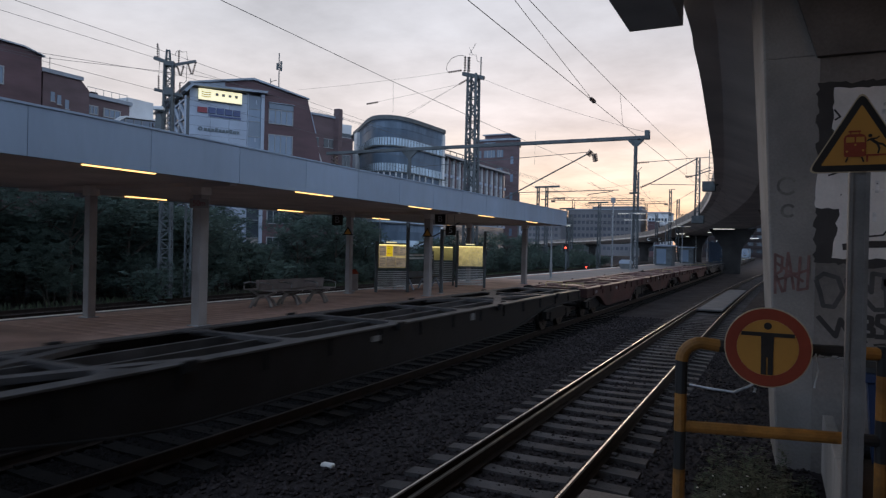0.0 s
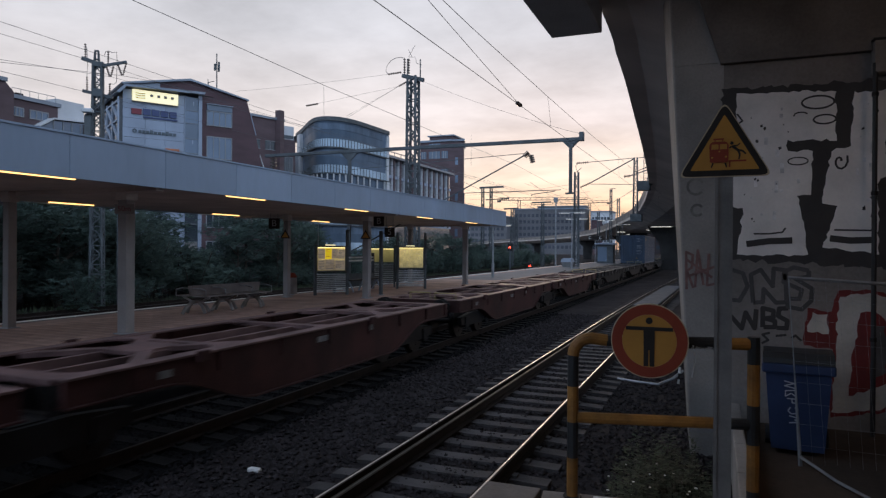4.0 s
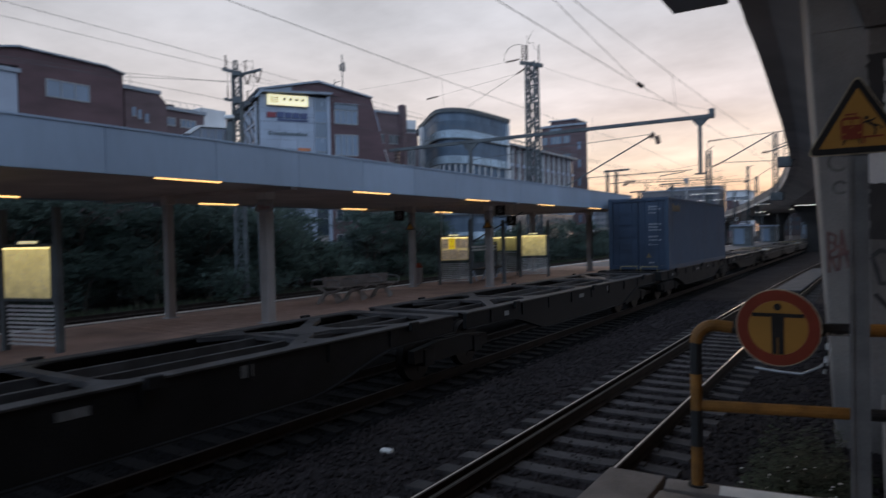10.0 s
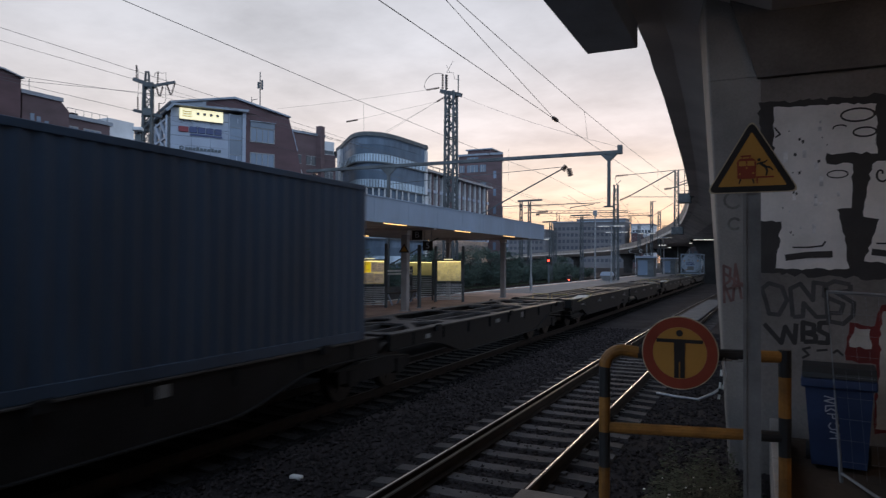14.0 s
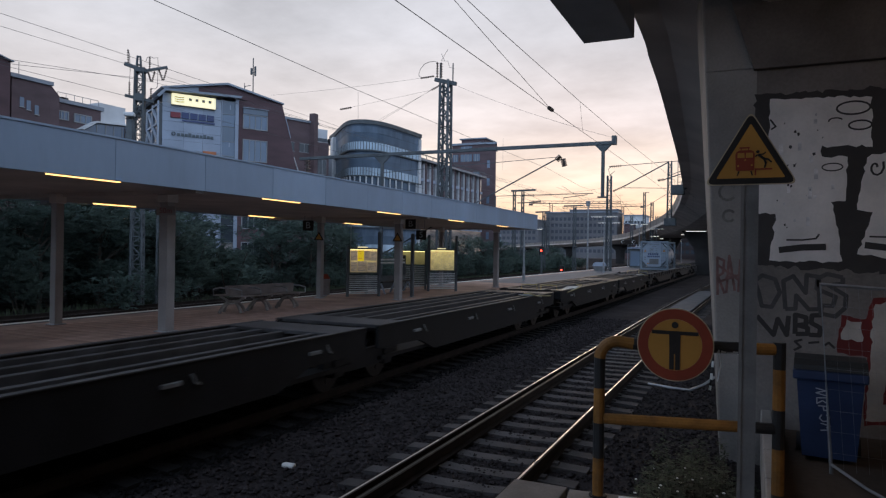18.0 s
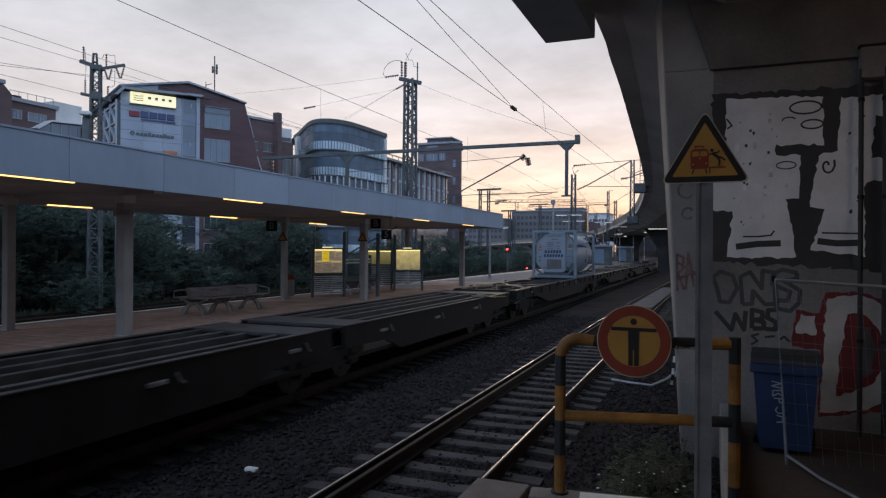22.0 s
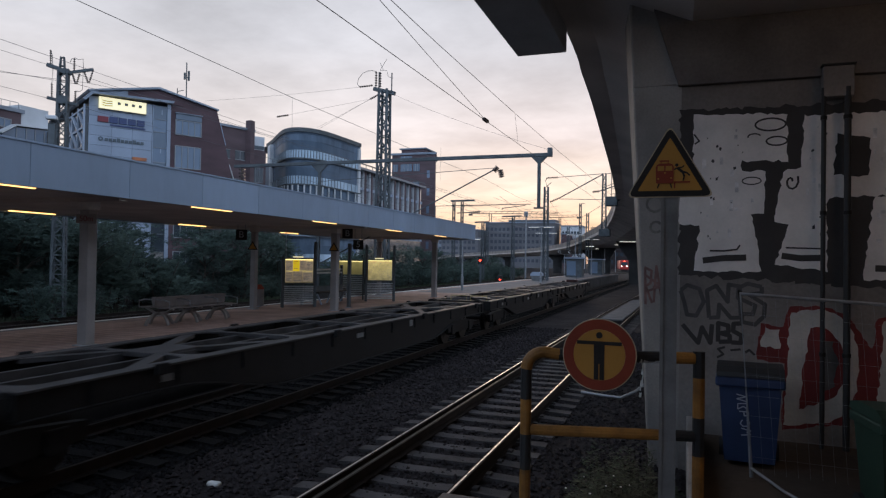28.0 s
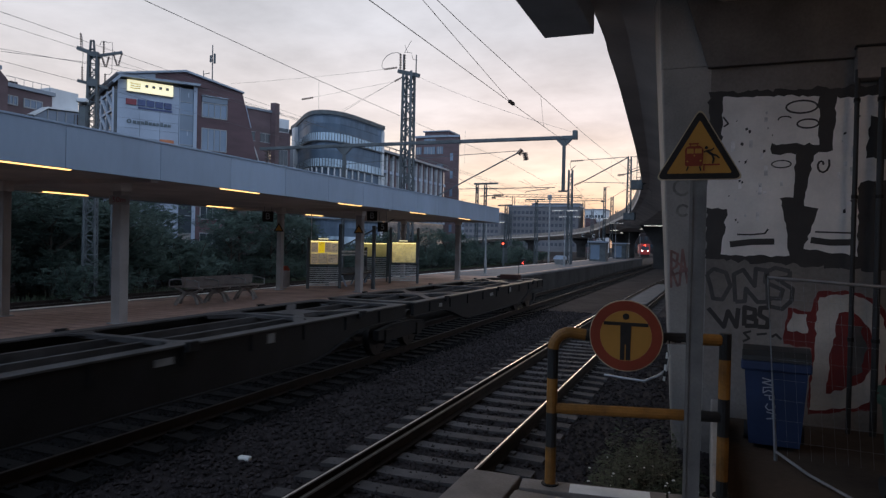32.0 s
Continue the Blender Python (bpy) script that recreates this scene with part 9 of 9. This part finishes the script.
def build_tank_container(u):
    t = thing("tank_container", (TRACK_FREIGHT, u, 1.17), "pale grey tank container in a blue-grey steel frame", "tank container")
    L, W, H = 6.058, 1.219, 2.591
    for y in (0.0, L - 0.16):
        for sx in (-1, 1):
            x0, x1 = sorted((sx * W, sx * (W - 0.16)))
            part("corner_post", Shape().rbox(x0, x1, y, y + 0.16, 0, H, 0.012), TANKFRAME, t)
            for z0, z1 in ((0.12, 0.55), (H - 0.12, H - 0.62)):
                part("corner_brace", Shape().beam((sx * (W - 0.62), y + 0.09, z0), (sx * (W - 0.14), y + 0.09, z1), 0.09, 0.09), TANKSHADE, t, "corner brace darkened for shade")
        for z in (0.0, H - 0.13):
            part("end_rail", Shape().rbox(-W + 0.16, W - 0.16, y + 0.01, y + 0.15, z, z + 0.13, 0.012), TANKFRAME, t)
    for sx in (-1, 1):
        for z in (0.02, H - 0.12):
            x0, x1 = sorted((sx * W, sx * (W - 0.11)))
            part("side_rail", Shape().rbox(x0, x1, 0.16, L - 0.16, z, z + 0.10, 0.012), TANKFRAME, t)
    # the insulated vessel
    n = 40
    prof = [(0.55, 1.0), (0.62, 1.10), (0.75, 1.145), (L - 0.72, 1.145), (L - 0.42, 1.08), (L - 0.25, 0.90), (L - 0.18, 0.6), (L - 0.165, 0.02)]
    v, f = [], []
    for y, r in prof:
        for k in range(n):
            a = 2 * math.pi * k / n
            v.append((r * math.cos(a), y, 1.30 + r * math.sin(a)))
    for i in range(len(prof) - 1):
        for k in range(n):
            f.append((i * n + k, i * n + (k + 1) % n, (i + 1) * n + (k + 1) % n, (i + 1) * n + k))
    part("vessel", Shape().add(v, f), TANK, t, "smooth pale insulated vessel", smooth=True)
    octo = [(-0.56, 0.30), (0.46, 0.30), (0.56, 0.42), (0.56, 2.42), (-0.62, 2.42), (-1.02, 1.96), (-1.04, 0.80)]
    part("end_cover", Shape().prism(octo, "y", 0.16, 0.60), TANK, t, "flat many-sided white end cover")
    wing = [(0.60, 0.62), (0.80, 0.62), (0.98, 0.85), (0.98, 1.86), (0.60, 2.36)]
    part("end_cover", Shape().prism(wing, "y", 0.22, 0.60), TANK, t, "narrow white end cover beside the ladder")
    part("valve_box", Shape().rbox(-0.43, 0.37, 0.13, 0.17, 0.50, 1.00, 0.01), TANKDARK, t, "dark grey valve hatch")
    part("lower_skirt", Shape().rbox(-0.62, 0.62, 0.20, 0.26, 0.05, 0.29, 0.01), TANKSHADE, t)
    s = Shape()
    s.beam((0.60, 0.13, 0.40), (0.60, 0.13, 2.45), 0.05)
    s.beam((0.98, 0.13, 0.40), (0.98, 0.13, 2.45), 0.04)
    part("ladder", s, TANKFRAME, t)
    for k in range(6):
        part("rung", Shape().beam((0.60, 0.13, 0.50 + 0.33 * k), (0.98, 0.13, 0.50 + 0.33 * k), 0.035), TANKFRAME, t)
    # plain bars for the lettering
    for z, a, w, h, c in ((1.34, -0.56, 0.140, 0.16, 6), (1.12, -0.60, 0.138, 0.16, 7)):
        for k in range(c):
            part("name_bar", Shape().prism([(a + k * w * 1.12, z), (a + k * w * 1.12 + w * 0.80, z), (a + k * w * 1.12 + w * 0.90, z + h), (a + k * w * 1.12 + w * 0.10, z + h)], "y", 0.152, 0.157), DECALBLUE, t)
    for z, a, w, c in ((2.24, -0.42, 0.07, 9), (2.08, -0.18, 0.07, 4), (1.88, -0.42, 0.07, 8), (1.79, -0.42, 0.07, 4), (1.69, -0.42, 0.07, 8), (1.55, -0.42, 0.07, 8)):
        for k in range(c):
            if 4 <= k <= 5 and z < 2.0:
                continue
            part("data_bar", Shape().box(a + k * w * 1.25, a + k * w * 1.25 + w, 0.152, 0.157, z, z + 0.05), TANKDARK, t)
    part("hazard_decal", Shape().prism([(-0.92, 1.62), (-0.70, 1.62), (-0.81, 1.84)], "y", 0.150, 0.157), HAZARD, t, "orange hazard triangle")
    part("hazard_decal", Shape().prism([(0.70, 1.64), (0.94, 1.64), (0.82, 1.88)], "y", 0.212, 0.217), HAZARD, t, "orange hazard triangle")
    part("yellow_decal", Shape().box(-0.65, -0.46, 0.150, 0.157, 0.52, 0.60), HAZARD, t)
    part("grey_decal", Shape().box(-0.94, -0.72, 0.150, 0.157, 1.50, 1.54), TANKDARK, t)
    for z in (1.13, 0.93):
        part("round_decal", Shape().disc((-0.82, 0.155, z), 0.055, "y", 0.006, 16), TANKDARK, t)
    # the name on the flank, wrapped to the vessel
    for sx in (-1, 1):
        for k in range(15):
            y = 0.78 + 0.19 * k
            v = []
            for a in (20, 24, 28) if k < 12 else (20, 22, 24):
                c, q = math.cos(radians(a)), math.sin(radians(a))
                v += [(sx * 1.152 * c, y, 1.30 + 1.152 * q), (sx * 1.152 * c, y + 0.150, 1.30 + 1.152 * q)]
            part("name_bar", Shape().add(v, [(2 * i, 2 * i + 1, 2 * i + 3, 2 * i + 2) for i in range(len(v) // 2 - 1)]), DECALBLUE, t)
    part("spill_box", Shape().rbox(-0.42, 0.42, 0.62, 1.75, 2.28, 2.50, 0.06), TANK, t, "pale raised spill box")
    part("side_placard", Shape().box(1.128, 1.156, 3.25, 3.52, 1.22, 1.50), TANKFRAME, t)
    part("side_placard", Shape().prism([(3.45, 0.80), (3.60, 0.95), (3.45, 1.10), (3.30, 0.95)], "x", 1.09, 1.150), TANKDARK, t)
    part("lower_shell", Shape().rbox(1.02, 1.13, 4.55, 5.05, 0.75, 1.12, 0.02), TANKDARK, t)
    for y in (0.9, 2.1, 3.4, 4.6):
        s = Shape()
        s.beam((-1.15, y, 0.12), (1.15, y, 0.12), 0.12)
        part("cradle", s, TANKSHADE, t)
    part("walkway", Shape().rbox(-0.30, 0.30, 0.7, L - 0.9, H - 0.10, H - 0.05, 0.01), GALV, t)
    s = Shape()
    s.tube([(0, 2.9, 2.40), (0, 2.9, 2.56)], 0.28, 16)
    part("manhole", s, GALV, t)
    MOVERS.append((t, u))


build_tank_container(195.1)


def build_tail(u):
    t = thing("tail_board", (TRACK_FREIGHT + 0.5, u, 1.16), "small rusty box lying on the last wagon", "box")
    part("box", Shape().rbox(-0.9, -0.1, -0.9, -0.3, 0.006, 0.20, 0.02), WAGONRED, t)
    part("marker_post", Shape().tube([(-0.20, -0.40, 0.19), (-0.20, -0.40, 0.62)], 0.018, 6), MAST, t)
    MOVERS.append((t, u))


build_tail(250.2)


def build_commuter():
    t = thing("commuter_train", (-9.4, 170, 0), "distant red commuter train with bright head lamps", "train")
    part("body", Shape().rbox(-1.45, 1.45, 0.0, 60.0, 0.55, 3.9, 0.25), REDTRAIN, t)
    part("windscreen", Shape().rbox(-1.1, 1.1, -0.03, 0.01, 2.0, 3.1, 0.01), GLASSDARK, t)
    for x in (-0.85, 0.85):
        part("head_lamp", Shape().disc((x, -0.03, 1.75), 0.17, "y", 0.05, 14), WHITELAMP, t, "bright lamp")
    part("roof_lamp", Shape().disc((0.0, -0.03, 3.45), 0.20, "y", 0.05, 14), REDLAMP, t)
    part("underframe", Shape().box(-1.2, 1.2, 0.5, 59.5, 0.05, 0.545), BLACK, t)
    for y in (2.5, 5.0, 27.0, 29.5, 54.0, 56.5):
        for x in (-0.75, 0.75):
            part("wheel", Shape().disc((x, y, 0.18), 0.42, "x", 0.12, 16), WHEEL, t)
    return t


commuter = build_commuter()


def motions():
    for t, u in MOVERS:
        rows = []
        for k in range(0, 33):
            p = t.location
            rows.append((k, pose(p.x, u - gone(k), p.z)))
        walk(t, rows)
    for w in WHEELS:
        p = w.location
        walk(w, [(k / 15, pose(p.x, p.y, p.z, math.degrees(gone(k / 15) / 0.46), 0, 0)) for k in range(481)])
    # the far commuter train creeps nearer behind the viaduct's piers
    slow = [(k, pose(x, y, 0, 0, 0, 6)) for k, x, y in ((0, -26.0, 470), (8, -23.0, 405), (16, -20.0, 340), (23, -18.2, 285), (26.5, -18.75, 256), (29, -18.81, 235), (31, -16.93, 222), (32, -17.68, 214))]
    walk(commuter, slow)


motions()
